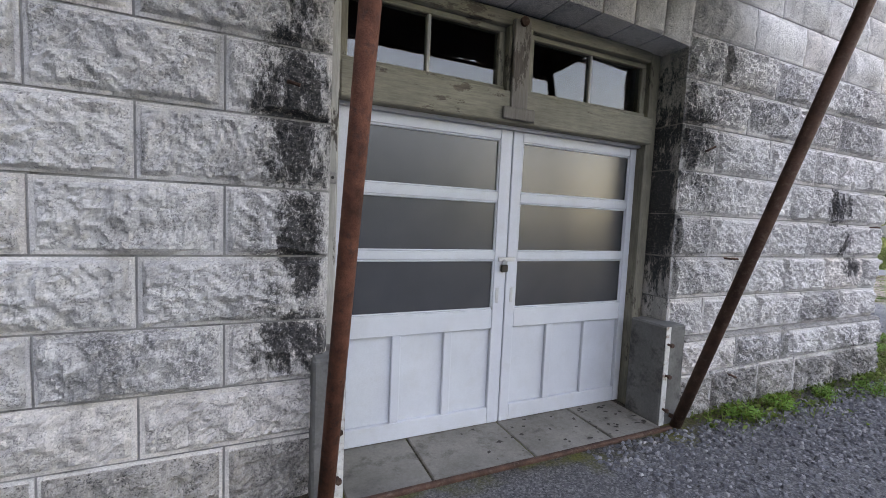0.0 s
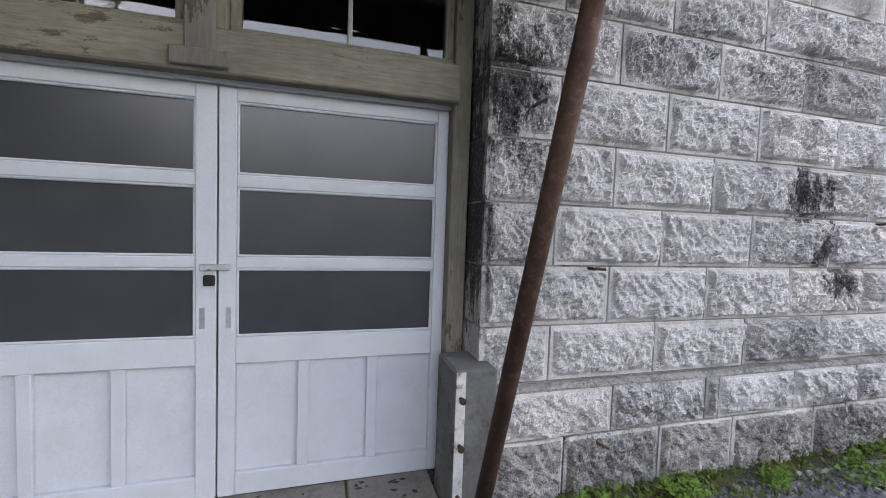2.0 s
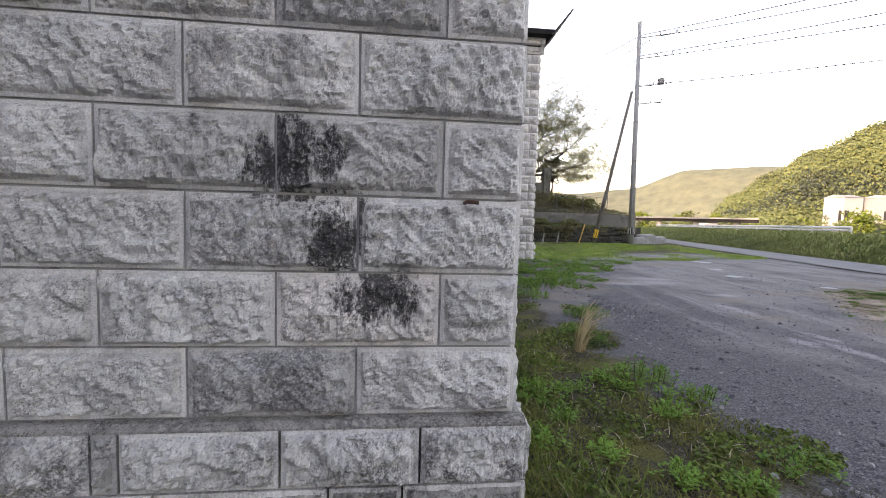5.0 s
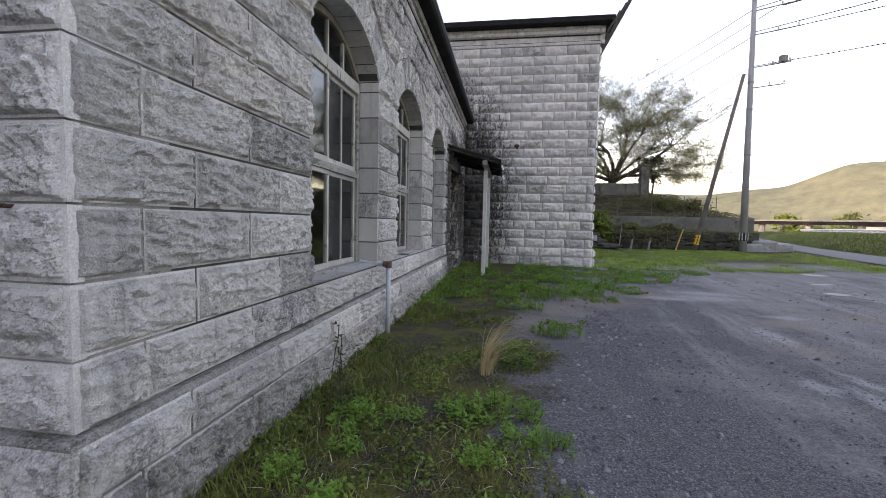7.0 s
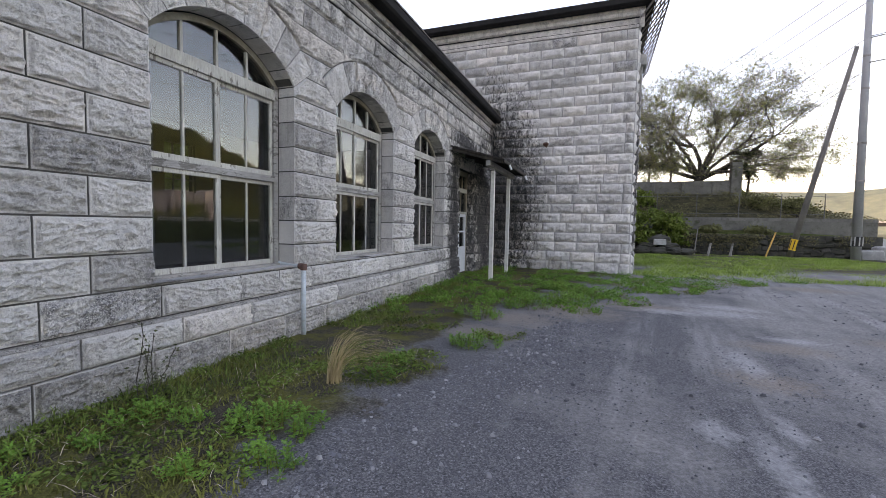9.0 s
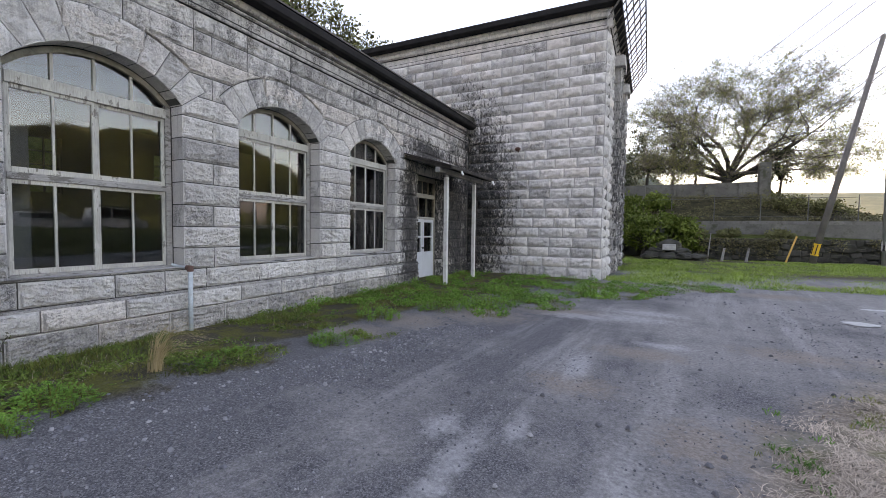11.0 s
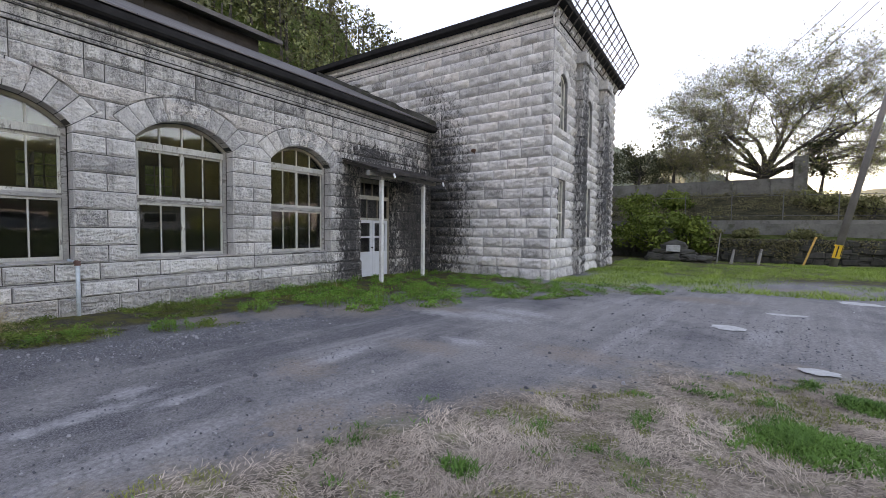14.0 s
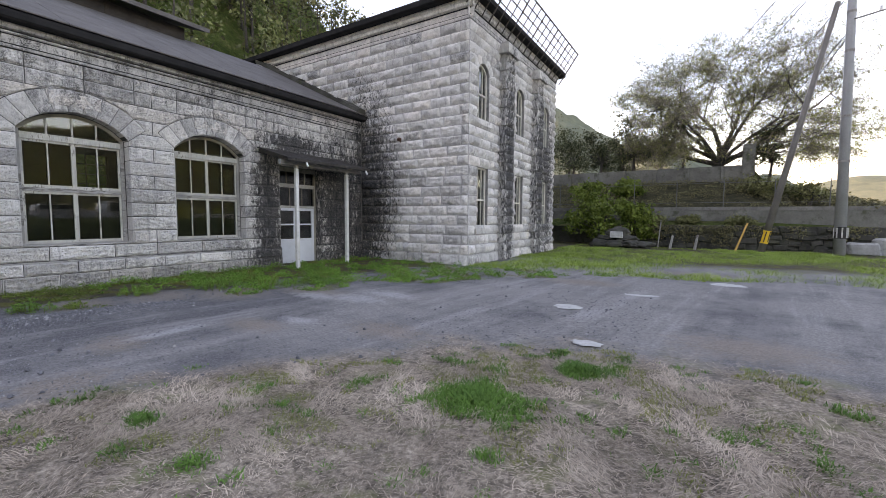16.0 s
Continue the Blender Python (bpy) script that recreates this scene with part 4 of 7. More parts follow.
def garage_leaf(x0, x1, left, right, first):
    t = thing("garage_door", ((x0 + x1) / 2, 0.29, 0.0), "white painted wooden garage door leaf with frosted panes", "garage door", "pair of garage doors")
    yf, yb = 0.27, 0.315
    g0, g1 = x0 + left, x1 - right
    for nm, a, b in (("stile", x0, g0), ("stile", g1, x1)):
        box_part(nm, (a, yf, 0.015), (b, yb, 1.965), WHITE, t)
    for z0, z1 in ((0.015, 0.125), (0.665, 0.795), (1.125, 1.178), (1.505, 1.565), (1.90, 1.965)):
        box_part("rail", (g0, yf + 0.002, z0), (g1, yb, z1), WHITE, t)
    for z0, z1 in ((0.795, 1.125), (1.178, 1.505), (1.565, 1.90)):
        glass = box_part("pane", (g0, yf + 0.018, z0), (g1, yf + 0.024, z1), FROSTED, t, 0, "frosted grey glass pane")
        bm = bmesh.new()
        for a, b, c, d in ((g0, g1, z0, z0 + 0.012), (g0, g1, z1 - 0.012, z1), (g0, g0 + 0.012, z0, z1), (g1 - 0.012, g1, z0, z1)):
            bar(bm, a, b, yf + 0.006, yf + 0.019, c, d, 0.004)
        part("glazing_bead", bm, WHITE, glass)
    w = (g1 - g0 + 0.06) / 3
    for i in range(3):
        a = g0 - 0.03 + i * w
        box_part("panel", (max(g0, a + 0.02), yf + 0.028, 0.125), (min(g1, a + w - 0.02), yf + 0.036, 0.665), WHITE, t, 0.002)
        if i:
            box_part("muntin", (a - 0.028, yf + 0.003, 0.125), (a + 0.028, yb - 0.005, 0.665), WHITE, t)
    hx = g1 + 0.03 if first else g0 - 0.03
    box_part("pull", (hx - 0.012, yf - 0.003, 0.84), (hx + 0.012, yf + 0.004, 0.94), GALV, t, 0.002, "recessed metal finger pull")
    return t


garage_leaf(-5.355, -4.232, 0.075, 0.088, True)
garage_leaf(-4.224, -3.125, 0.075, 0.062, False)


def padlock():
    t = thing("padlock", (-4.25, 0.25, 1.10), "small black padlock hanging on a bright hasp", "padlock")
    box_part("lock_body", (-4.282, 0.238, 1.045), (-4.232, 0.26, 1.095), BRASS, t, 0.006)
    bm = bmesh.new()
    pts = [(-4.272, 1.09), (-4.272, 1.115), (-4.257, 1.128), (-4.242, 1.115), (-4.242, 1.09)]
    for (a, c), (b, d) in zip(pts, pts[1:]):
        add_tube(bm, (a, 0.249, c), (b, 0.249, d), 0.004, sides=6)
    part("shackle", bm, GALV, t, "bright steel shackle")
    box_part("hasp", (-4.30, 0.255, 1.115), (-4.17, 0.268, 1.145), GALV, t, 0.004, "galvanised hasp")


padlock()


def garage_frame():
    t = thing("window_transom", (-4.22, 0.25, 2.0), "weathered timber frame with a transom light over the garage doors", "door frame", kind="structure")
    box_part("jamb", (-5.425, 0.17, 0.0), (-5.358, 0.34, 2.64), JAMB_WOOD, t, 0.004, "peeling white timber jamb")
    box_part("jamb", (-5.425, 0.10, 0.6), (-5.375, 0.168, 2.64), JAMB_WOOD, t, 0.004)
    box_part("jamb", (-3.123, 0.20, 0.0), (-3.03, 0.34, 2.64), POST_WOOD, t, 0.004)
    box_part("lintel_beam", (-5.357, 0.165, 1.985), (-3.10, 0.36, 2.175), BEAM_WOOD, t, 0.008, "weathered olive timber beam")
    box_part("head_trim", (-5.357, 0.24, 1.966), (-3.124, 0.33, 1.984), WHITE, t, 0)
    box_part("head", (-5.357, 0.20, 2.575), (-3.124, 0.34, 2.655), BEAM_WOOD, t, 0.005)
    box_part("centre_post", (-4.345, 0.185, 2.178), (-4.175, 0.34, 2.572), POST_WOOD, t, 0.006)
    box_part("post_face", (-4.335, 0.15, 2.05), (-4.215, 0.183, 2.60), FACE_WOOD, t, 0.006, "grey bare timber pilaster")
    box_part("post_foot", (-4.39, 0.142, 2.0), (-4.16, 0.163, 2.075), FACE_WOOD, t, 0.006)
    for a, b in ((-5.357, -4.346), (-4.174, -3.124)):
        box_part("sill", (a, 0.225, 2.178), (b, 0.30, 2.215), BEAM_WOOD, t)
        box_part("light_head", (a, 0.24, 2.54), (b, 0.30, 2.573), BEAM_WOOD, t)
        for c in (a, b - 0.045):
            box_part("light_stile", (c, 0.236, 2.216), (c + 0.045, 0.30, 2.539), POST_WOOD, t)
        m = (a + b) / 2
        box_part("muntin", (m - 0.011, 0.24, 2.216), (m + 0.011, 0.29, 2.539), PALE_WOOD, t)
        for c, d in ((a + 0.045, m - 0.011), (m + 0.011, b - 0.045)):
            p = box_part("pane", (c, 0.262, 2.216), (d, 0.266, 2.539), GLASS, t, 0, "old clear glass pane")
            p.visible_shadow = False
    bm = bmesh.new()
    add_tube(bm, (-4.275, 0.13, 2.585), (-4.275, 0.15, 2.585), 0.028, sides=12)
    part("iron_boss", bm, RUST, t, "rusty iron boss")


garage_frame()


def guard(x0, x1, y0, strip0, strip1):
    t = thing("concrete_guard", ((x0 + x1) / 2, -0.05, 0.0), "grey concrete jamb guard with a rusty white angle iron", "wheel guard", "guards at the garage")
    bm = bmesh.new()
    add_box(bm, (x0, y0, -0.1), (x1, 0.165, 0.705), 0.012)
    part("block", bm, GUARD_CONCRETE, t)
    iron = box_part("angle_iron", (strip0, y0 - 0.006, -0.02), (strip1, y0 - 0.0005, 0.70), CHIPPED, t, 0.001, "chipped white angle iron with rust")
    for z in (0.12, 0.36, 0.58):
        bm = bmesh.new()
        xm = (strip0 + strip1) / 2
        add_tube(bm, (xm, y0 - 0.035, z), (xm, y0 - 0.004, z), 0.009, sides=8)
        add_tube(bm, (xm, y0 - 0.045, z), (xm, y0 - 0.03, z), 0.016, sides=6)
        part("bolt", bm, RUST, iron, "rusty bolt")
    return t


GUARD_CONCRETE = plain_material("damp_concrete", (0.17, 0.17, 0.165), 0.9, vary=0.3, scale=2.2, grain=60, relief=0.3, spec=0.15, stain=(0.06, 0.06, 0.055), stain_amount=0.8)
SLAB = plain_material("worn_slab", (0.23, 0.215, 0.19), 0.9, vary=0.3, scale=3, grain=60, relief=0.3, spec=0.15, stain=(0.09, 0.08, 0.07), stain_amount=0.7)
CHIPPED = plain_material("chipped_white_iron", (0.62, 0.62, 0.60), 0.6, 0.1, vary=0.1, scale=6, grain=40, relief=0.3, stain=(0.20, 0.09, 0.045), stain_amount=0.95)
guard(-3.172, -2.962, -0.13, -3.168, -3.122)
guard(-5.497, -5.345, -0.13, -5.405, -5.35)


def threshold():
    xs = [-5.34, -4.88, -4.23, -3.62, -3.176]
    t = tagged(mesh_object("threshold", [], [], CONCRETE), "worn concrete threshold slabs before the garage doors", "threshold", kind="structure")
    for i, (a, b) in enumerate(zip(xs, xs[1:])):
        box_part("slab", (a + 0.006, -0.165, -0.08), (b - 0.006, 0.345, 0.008 + 0.003 * (i % 2)), SLAB, t, 0.006)
    box_part("edge_iron", (-5.34, -0.207, -0.05), (-3.12, -0.172, 0.022), RUST, t, 0.008, "rusty kerb iron")


threshold()


def litter():
    rng = random.Random(4)
    verts, faces = [], []
    for i in range(70):
        x, y = rng.uniform(-4.6, -3.22), rng.uniform(-0.13, 0.24)
        if rng.random() > (x + 5.0) / 1.6:
            continue
        a, s, k = rng.uniform(0, 6.3), rng.uniform(0.006, 0.017), len(verts)
        for q in range(4):
            verts.append((x + s * math.cos(a + q * 1.57) * (1.7 if q % 2 else 0.8), y + s * math.sin(a + q * 1.57), 0.013 + 0.006 * rng.random()))
        faces.append((k, k + 1, k + 2, k + 3))
    tagged(mesh_object("leaf_litter", verts, faces, BARK), "scattered dark dead leaves on the threshold", "leaf litter", kind="stuff")


litter()


def raking_pole(foot, top, material, r):
    t = thing("raking_pole", foot, "rusty brown steel pipe raking up from the garage jamb", "pole", "raking poles")
    bm = bmesh.new()
    add_tube(bm, foot, top, r, r * 0.95, 14)
    part("pipe", bm, material, t, smooth=True)
    bm = bmesh.new()
    add_tube(bm, (foot[0], foot[1] + 0.06, 0.06), (foot[0], foot[1] - 0.02, 0.06), 0.016, sides=8)
    part("foot_pin", bm, RUST, t)


raking_pole((-3.056, -0.176, 0.0), (-2.98, -1.098, 3.10), RUST, 0.037)
raking_pole((-5.445, -0.20, 0.0), (-5.415, -1.01, 3.10), RED_RUST, 0.037)


def garage_canopy():
    t = thing("canopy", (-4.2, 0, 3.2), "dark corrugated canopy over the garage doors on rusty steel", "canopy")
    n, verts, faces = 90, [], []
    for i in range(n + 1):
        x = -5.95 + 3.5 * i / n
        w = 0.012 * math.cos(i * 1.4)
        verts += [(x, -0.02, 3.25 + w), (x, -1.80 - 0.09 * noise.noise(Vector((x * 2.1, 3.0, 0))) - 0.04 * noise.noise(Vector((x * 7.0, 1.0, 0))), 3.18 + w)]
    for i in range(n):
        faces.append((2 * i, 2 * i + 1, 2 * i + 3, 2 * i + 2))
    sheet = mesh_object("sheet", verts, faces, DARK_METAL, t)
    sol = sheet.modifiers.new("thickness", 'SOLIDIFY')
    sol.thickness = 0.004
    for x in (-5.85, -5.0, -4.2, -3.4, -2.55):
        bm = bmesh.new()
        add_tube(bm, (x, -0.02, 3.205), (x, -1.7, 3.145), 0.02, sides=6)
        part("rafter", bm, RUST, t)
    for y, z in ((-1.06, 3.125), (-1.66, 3.105)):
        bm = bmesh.new()
        add_tube(bm, (-5.93, y, z), (-2.48, y, z), 0.022, sides=8)
        part("purlin", bm, RUST, t)


garage_canopy()


def wall_pin(u, z, length, droop, label):
    t = thing("iron_pin", (u, -0.03, z), label, "iron pin", "iron pins in the wall")
    bm = bmesh.new()
    add_tube(bm, (u, 0.02, z), (u, -length, z), 0.008, sides=6)
    add_tube(bm, (u, -length + 0.004, z + 0.004), (u + 0.05, -length - 0.01, z - droop), 0.008, sides=6)
    part("spike", bm, RUST, t)


wall_pin(-2.80, 1.945, 0.07, -0.03, "bent rusty iron pin in the stone wall")
wall_pin(-2.42, 1.165, 0.07, 0.0, "short rusty iron pin in the stone wall")
wall_pin(-2.37, 0.262, 0.11, 0.02, "bent rusty iron pin low in the plinth")
wall_pin(-0.22, 1.47, 0.06, 0.0, "short rusty iron pin in the stone wall")
wall_pin(-5.62, 1.95, 0.06, 0.01, "short rusty iron pin in the stone wall")


def bell_box():
    t = thing("door_bell", (-5.39, 0.09, 1.56), "small grey push-button box on the door jamb", "door bell")
    box_part("case", (-5.422, 0.075, 1.53), (-5.376, 0.099, 1.59), GREY_WOOD, t, 0.006)
    bm = bmesh.new()
    add_tube(bm, (-5.399, 0.068, 1.56), (-5.399, 0.076, 1.56), 0.008, sides=10)
    part("button", bm, BLACK, t, "dark push button")


bell_box()

# ---- windows and door of the hall ----
def arch_strip(bm, a, r0, r1, x0, x1, zlow, n=20):
    """A flat arch ring between two radii, from x0 to x1, kept above zlow."""
    pts = []
    for i in range(n + 1):
        th = -a.ang + 2 * a.ang * i / n
        pts.append(((a.c + r0 * math.sin(th), max(zlow, a.zc + r0 * math.cos(th))), (a.c + r1 * math.sin(th), a.zc + r1 * math.cos(th))))
    rows = [[bm.verts.new((x, p[0], p[1])) for x in (x0, x1) for p in (q[0], q[1])] for q in pts]
    for s, t in zip(rows, rows[1:]):
        for i, j in ((0, 1), (1, 3), (3, 2), (2, 0)):
            bm.faces.new((s[i], s[j], t[j], t[i]))
    for e in (rows[0], rows[-1]):
        bm.faces.new((e[0], e[1], e[3], e[2]))
    bmesh.ops.recalc_face_normals(bm, faces=bm.faces)


def hall_window(i, a):
    t = thing("window_%d" % i, (-0.26, a.c, a.foot), "tall arched timber window with peeling cream bars and old glass", "window", kind="structure")
    x0, x1 = -0.315, -0.235
    lo, hi, zb = a.c - a.half + 0.008, a.c + a.half - 0.008, 0.915
    fw = 0.075
    bm = bmesh.new()
    bar(bm, x0, x1, lo, lo + fw, zb, a.spring + 0.02)
    part("window_frame", bm, GREY_WOOD, t)
    bm = bmesh.new()
    bar(bm, x0, x1, hi - fw, hi, zb, a.spring + 0.02)
    part("window_frame", bm, GREY_WOOD, t)
    bm = bmesh.new()
    arch_strip(bm, a, a.r - fw, a.r - 0.006, x0, x1, a.spring)
    part("arch_frame", bm, OLD_WOOD, t)
    box_part("window_sill", (x0, lo - 0.0, zb - 0.045), (x1 + 0.06, hi, zb + 0.012), GREY_WOOD, t)
    box_part("lower_transom", (x0 + 0.005, lo + fw, 1.975), (x1 + 0.012, hi - fw, 2.055), GREY_WOOD, t)
    box_part("upper_transom", (x0 + 0.005, lo + fw, 3.005), (x1 + 0.02, hi - fw, 3.135), PALE_WOOD, t)
    g0, g1 = lo + fw, hi - fw
    for z0, z1 in ((zb + 0.012, 1.975), (2.055, 3.005)):
        w = (g1 - g0) / 2
        for k in range(2):
            p, q = g0 + k * w, g0 + (k + 1) * w
            xs0, xs1 = (x0 + 0.015, x0 + 0.05) if k else (x0 + 0.03, x1 - 0.005)
            bm = bmesh.new()
            st = 0.042
            bar(bm, xs0, xs1, p, p + st, z0, z1)
            bar(bm, xs0, xs1, q - st, q, z0, z1)
            bar(bm, xs0, xs1, p + st, q - st, z0, z0 + 0.06)
            bar(bm, xs0, xs1, p + st, q - st, z1 - 0.045, z1)
            s = part("sash", bm, PALE_WOOD, t, "cream sash with peeling paint")
            m = (p + q) / 2
            box_part("muntin", (xs0 + 0.006, m - 0.013, z0 + 0.06), (xs1 - 0.004, m + 0.013, z1 - 0.045), PALE_WOOD, s)
            for c, d in ((p + st, m - 0.013), (m + 0.013, q - st)):
                g = box_part("pane", ((xs0 + xs1) / 2 - 0.002, c, z0 + 0.06), ((xs0 + xs1) / 2 + 0.002, d, z1 - 0.045), GLASS, s, 0, "old clear glass pane")
                g.visible_shadow = False
    n = 4
    for k in range(1, n):
        u = g0 + (g1 - g0) * k / n
        top = a.zc + math.sqrt((a.r - fw) ** 2 - (u - a.c) ** 2)
        box_part("muntin", (x0 + 0.02, u - 0.016, 3.135), (x1 - 0.015, u + 0.016, top + 0.005), PALE_WOOD, t)
    for k in range(n):
        u0, u1 = g0 + (g1 - g0) * k / n, g0 + (g1 - g0) * (k + 1) / n
        us = [u0 + (u1 - u0) * j / 5 for j in range(6)]
        tops = [a.zc + math.sqrt(max(0.0, (a.r - fw + 0.01) ** 2 - (u - a.c) ** 2)) for u in us]
        poly = [(u0, 3.135), (u1, 3.135)] + [(u, max(z, 3.14)) for u, z in zip(reversed(us), reversed(tops))]
        v, f = [], []
        EAST.prism(v, f, poly, -0.272, -0.276)
        g = tagged(mesh_object("pane", v, f, GLASS, t), "old clear glass pane")
        g.visible_shadow = False


for i, w in enumerate(wins):
    hall_window(i + 1, w)


def hall_doorway():
    a = hall_door
    t = thing("door_1", (-0.27, a.c, 0.0), "white double door with small panes under a timber transom light", "door", kind="structure")
    lo, hi = a.c - a.half + 0.005, a.c + a.half - 0.005
    x0, x1 = -0.33, -0.24
    for p, q in ((lo, lo + 0.07), (hi - 0.07, hi)):
        box_part("jamb", (x0, p, 0.0), (x1, q, 3.09), OLD_WOOD, t)
    box_part("head", (x0, lo + 0.07, 2.95), (x1, hi - 0.07, 3.09), OLD_WOOD, t)
    box_part("transom", (x0, lo + 0.07, 2.45), (x1 + 0.01, hi - 0.07, 2.57), PALE_WOOD, t)
    box_part("mid_rail", (x0, lo + 0.07, 1.80), (x1 + 0.01, hi - 0.07, 1.87), PALE_WOOD, t)
    w = (hi - lo - 0.14)
    for k in range(1, 4):
        u = lo + 0.07 + w * k / 4
        box_part("muntin", (x0 + 0.03, u - 0.014, 2.57), (x1 - 0.02, u + 0.014, 2.95), OLD_WOOD, t)
    for k in range(1, 3):
        u = lo + 0.07 + w * k / 3
        box_part("muntin", (x0 + 0.03, u - 0.014, 1.87), (x1 - 0.02, u + 0.014, 2.45), OLD_WOOD, t)
    for z0, z1 in ((1.87, 2.45), (2.57, 2.95)):
        g = box_part("pane", (-0.29, lo + 0.07, z0), (-0.286, hi - 0.07, z1), GLASS, t, 0)
        g.visible_shadow = False
    for k in range(2):
        p, q = lo + 0.07 + k * w / 2 + 0.003, lo + 0.07 + (k + 1) * w / 2 - 0.003
        leaf = box_part("door_leaf", (x0 + 0.02, p, 0.02), (x1 - 0.01, q, 0.80), WHITE, t, 0.003, "white panelled door leaf")
        st = 0.10
        for c, d in ((p, p + st), (q - st, q)):
            box_part("stile", (x0 + 0.02, c, 0.803), (x1 - 0.01, d, 1.797), WHITE, leaf)
        for z0, z1 in ((1.71, 1.797), (1.24, 1.29)):
            box_part("rail", (x0 + 0.02, p + st, z0), (x1 - 0.01, q - st, z1), WHITE, leaf)
        box_part("panel_moulding", (x1 - 0.009, p + 0.10, 0.14), (x1 - 0.001, q - 0.10, 0.70), WHITE, leaf, 0.004)
        for z0, z1 in ((0.803, 1.24), (1.29, 1.71)):
            g = box_part("pane", (-0.296, p + st, z0), (-0.29, q - st, z1), GLASS, leaf, 0)
            g.visible_shadow = False
    bm = bmesh.new()
    bmesh.ops.create_uvsphere(bm, u_segments=10, v_segments=8, radius=0.03, matrix=Matrix.Translation((x1 + 0.035, a.c - 0.05, 0.93)))
    add_tube(bm, (x1 - 0.01, a.c - 0.05, 0.93), (x1 + 0.03, a.c - 0.05, 0.93), 0.01, sides=6)
    part("door_handle", bm, BLACK, t, "dark round door knob")


hall_doorway()


def door_canopy():
    t = thing("porch_canopy", (0.7, 11.3, 0.0), "sagging dark boarded porch canopy on two white posts", "porch canopy")
    for y in (10.30, 12.28):
        p = box_part("post", (0.97, y - 0.05, -0.05), (1.07, y + 0.05, 2.90), PEELING_POST, t, 0.006, "white painted square post")
        box_part("brace", (0.98, y - 0.045, 2.90), (1.06, y + 0.045, 2.97), GREY_WOOD, p)
    n = 9
    for i in range(n):
        y0 = 9.72 + 3.2 * i / n
        y1 = y0 + 3.2 / n - 0.01
        v = [(0.02, y0, 3.50), (0.02, y1, 3.50), (1.42, y1, 3.10), (1.42, y0, 3.10)]
        v += [(x, y, z + 0.035) for x, y, z in v]
        mesh_object("board", v, [(3, 2, 1, 0), (4, 5, 6, 7), (0, 1, 5, 4), (1, 2, 6, 5), (2, 3, 7, 6), (3, 0, 4, 7)], BOARDS, t)
    box_part("beam", (0.96, 9.75, 2.975), (1.08, 12.9, 3.11), GREY_WOOD, t, 0.006)
    for y in (9.80, 10.9, 11.9, 12.84):
        v = [(0.03, y - 0.03, 3.40), (0.03, y + 0.03, 3.40), (1.38, y + 0.03, 3.03), (1.38, y - 0.03, 3.03)]
        v += [(a, b, c + 0.085) for a, b, c in v]
        mesh_object("rafter", v, [(3, 2, 1, 0), (4, 5, 6, 7), (0, 1, 5, 4), (1, 2, 6, 5), (2, 3, 7, 6), (3, 0, 4, 7)], BOARDS, t)
    box_part("fascia", (1.40, 9.70, 3.045), (1.44, 12.95, 3.125), BOARDS, t, 0.005)
    for y in (10.32, 12.75):
        bm = bmesh.new()
        add_tube(bm, (1.45, y, 3.05), (1.50, y, 2.93), 0.028, sides=8)
        part("gutter_hook", bm, WHITE_METAL, t, "white gutter hook")


PEELING_POST = plain_material("white_post_paint", (0.60, 0.60, 0.585), 0.7, vary=0.12, scale=4, grain=50, relief=0.3, stain=(0.25, 0.24, 0.23), stain_amount=0.5)
BOARDS = plain_material("dark_boards", (0.05, 0.045, 0.042), 0.9, vary=0.45, scale=4, grain=40, relief=0.6, spec=0.15, stain=(0.13, 0.12, 0.115))
door_canopy()


def downpipe():
    t = thing("standpipe", (0.18, 3.80, 0), "pale blue pipe with a rusty elbow rising beside the wall", "pipe")
    bm = bmesh.new()
    add_tube(bm, (0.17, 3.80, -0.05), (0.17, 3.80, 0.86), 0.03, sides=14)
    part("riser", bm, PIPE_MAT, t, smooth=True)
    bm = bmesh.new()
    add_tube(bm, (0.17, 3.80, 0.85), (0.17, 3.80, 0.93), 0.042, sides=14)
    add_tube(bm, (0.17, 3.80, 0.90), (0.10, 3.80, 0.90), 0.038, sides=14)
    part("elbow", bm, RUST_RED, t, "rusty pipe elbow")
    bm = bmesh.new()
    add_tube(bm, (0.11, 3.80, 0.90), (-0.05, 3.80, 0.90), 0.026, sides=10)
    add_tube(bm, (-0.05, 3.80, 0.90), (-0.21, 3.775, 0.93), 0.022, sides=10)
    part("branch", bm, PIPE_MAT, t)


downpipe()


CREAM = plain_material("cream_sash_paint", (0.58, 0.56, 0.50), 0.7, vary=0.15, scale=6, grain=60, relief=0.2, stain=(0.3, 0.28, 0.25), stain_amount=0.4)


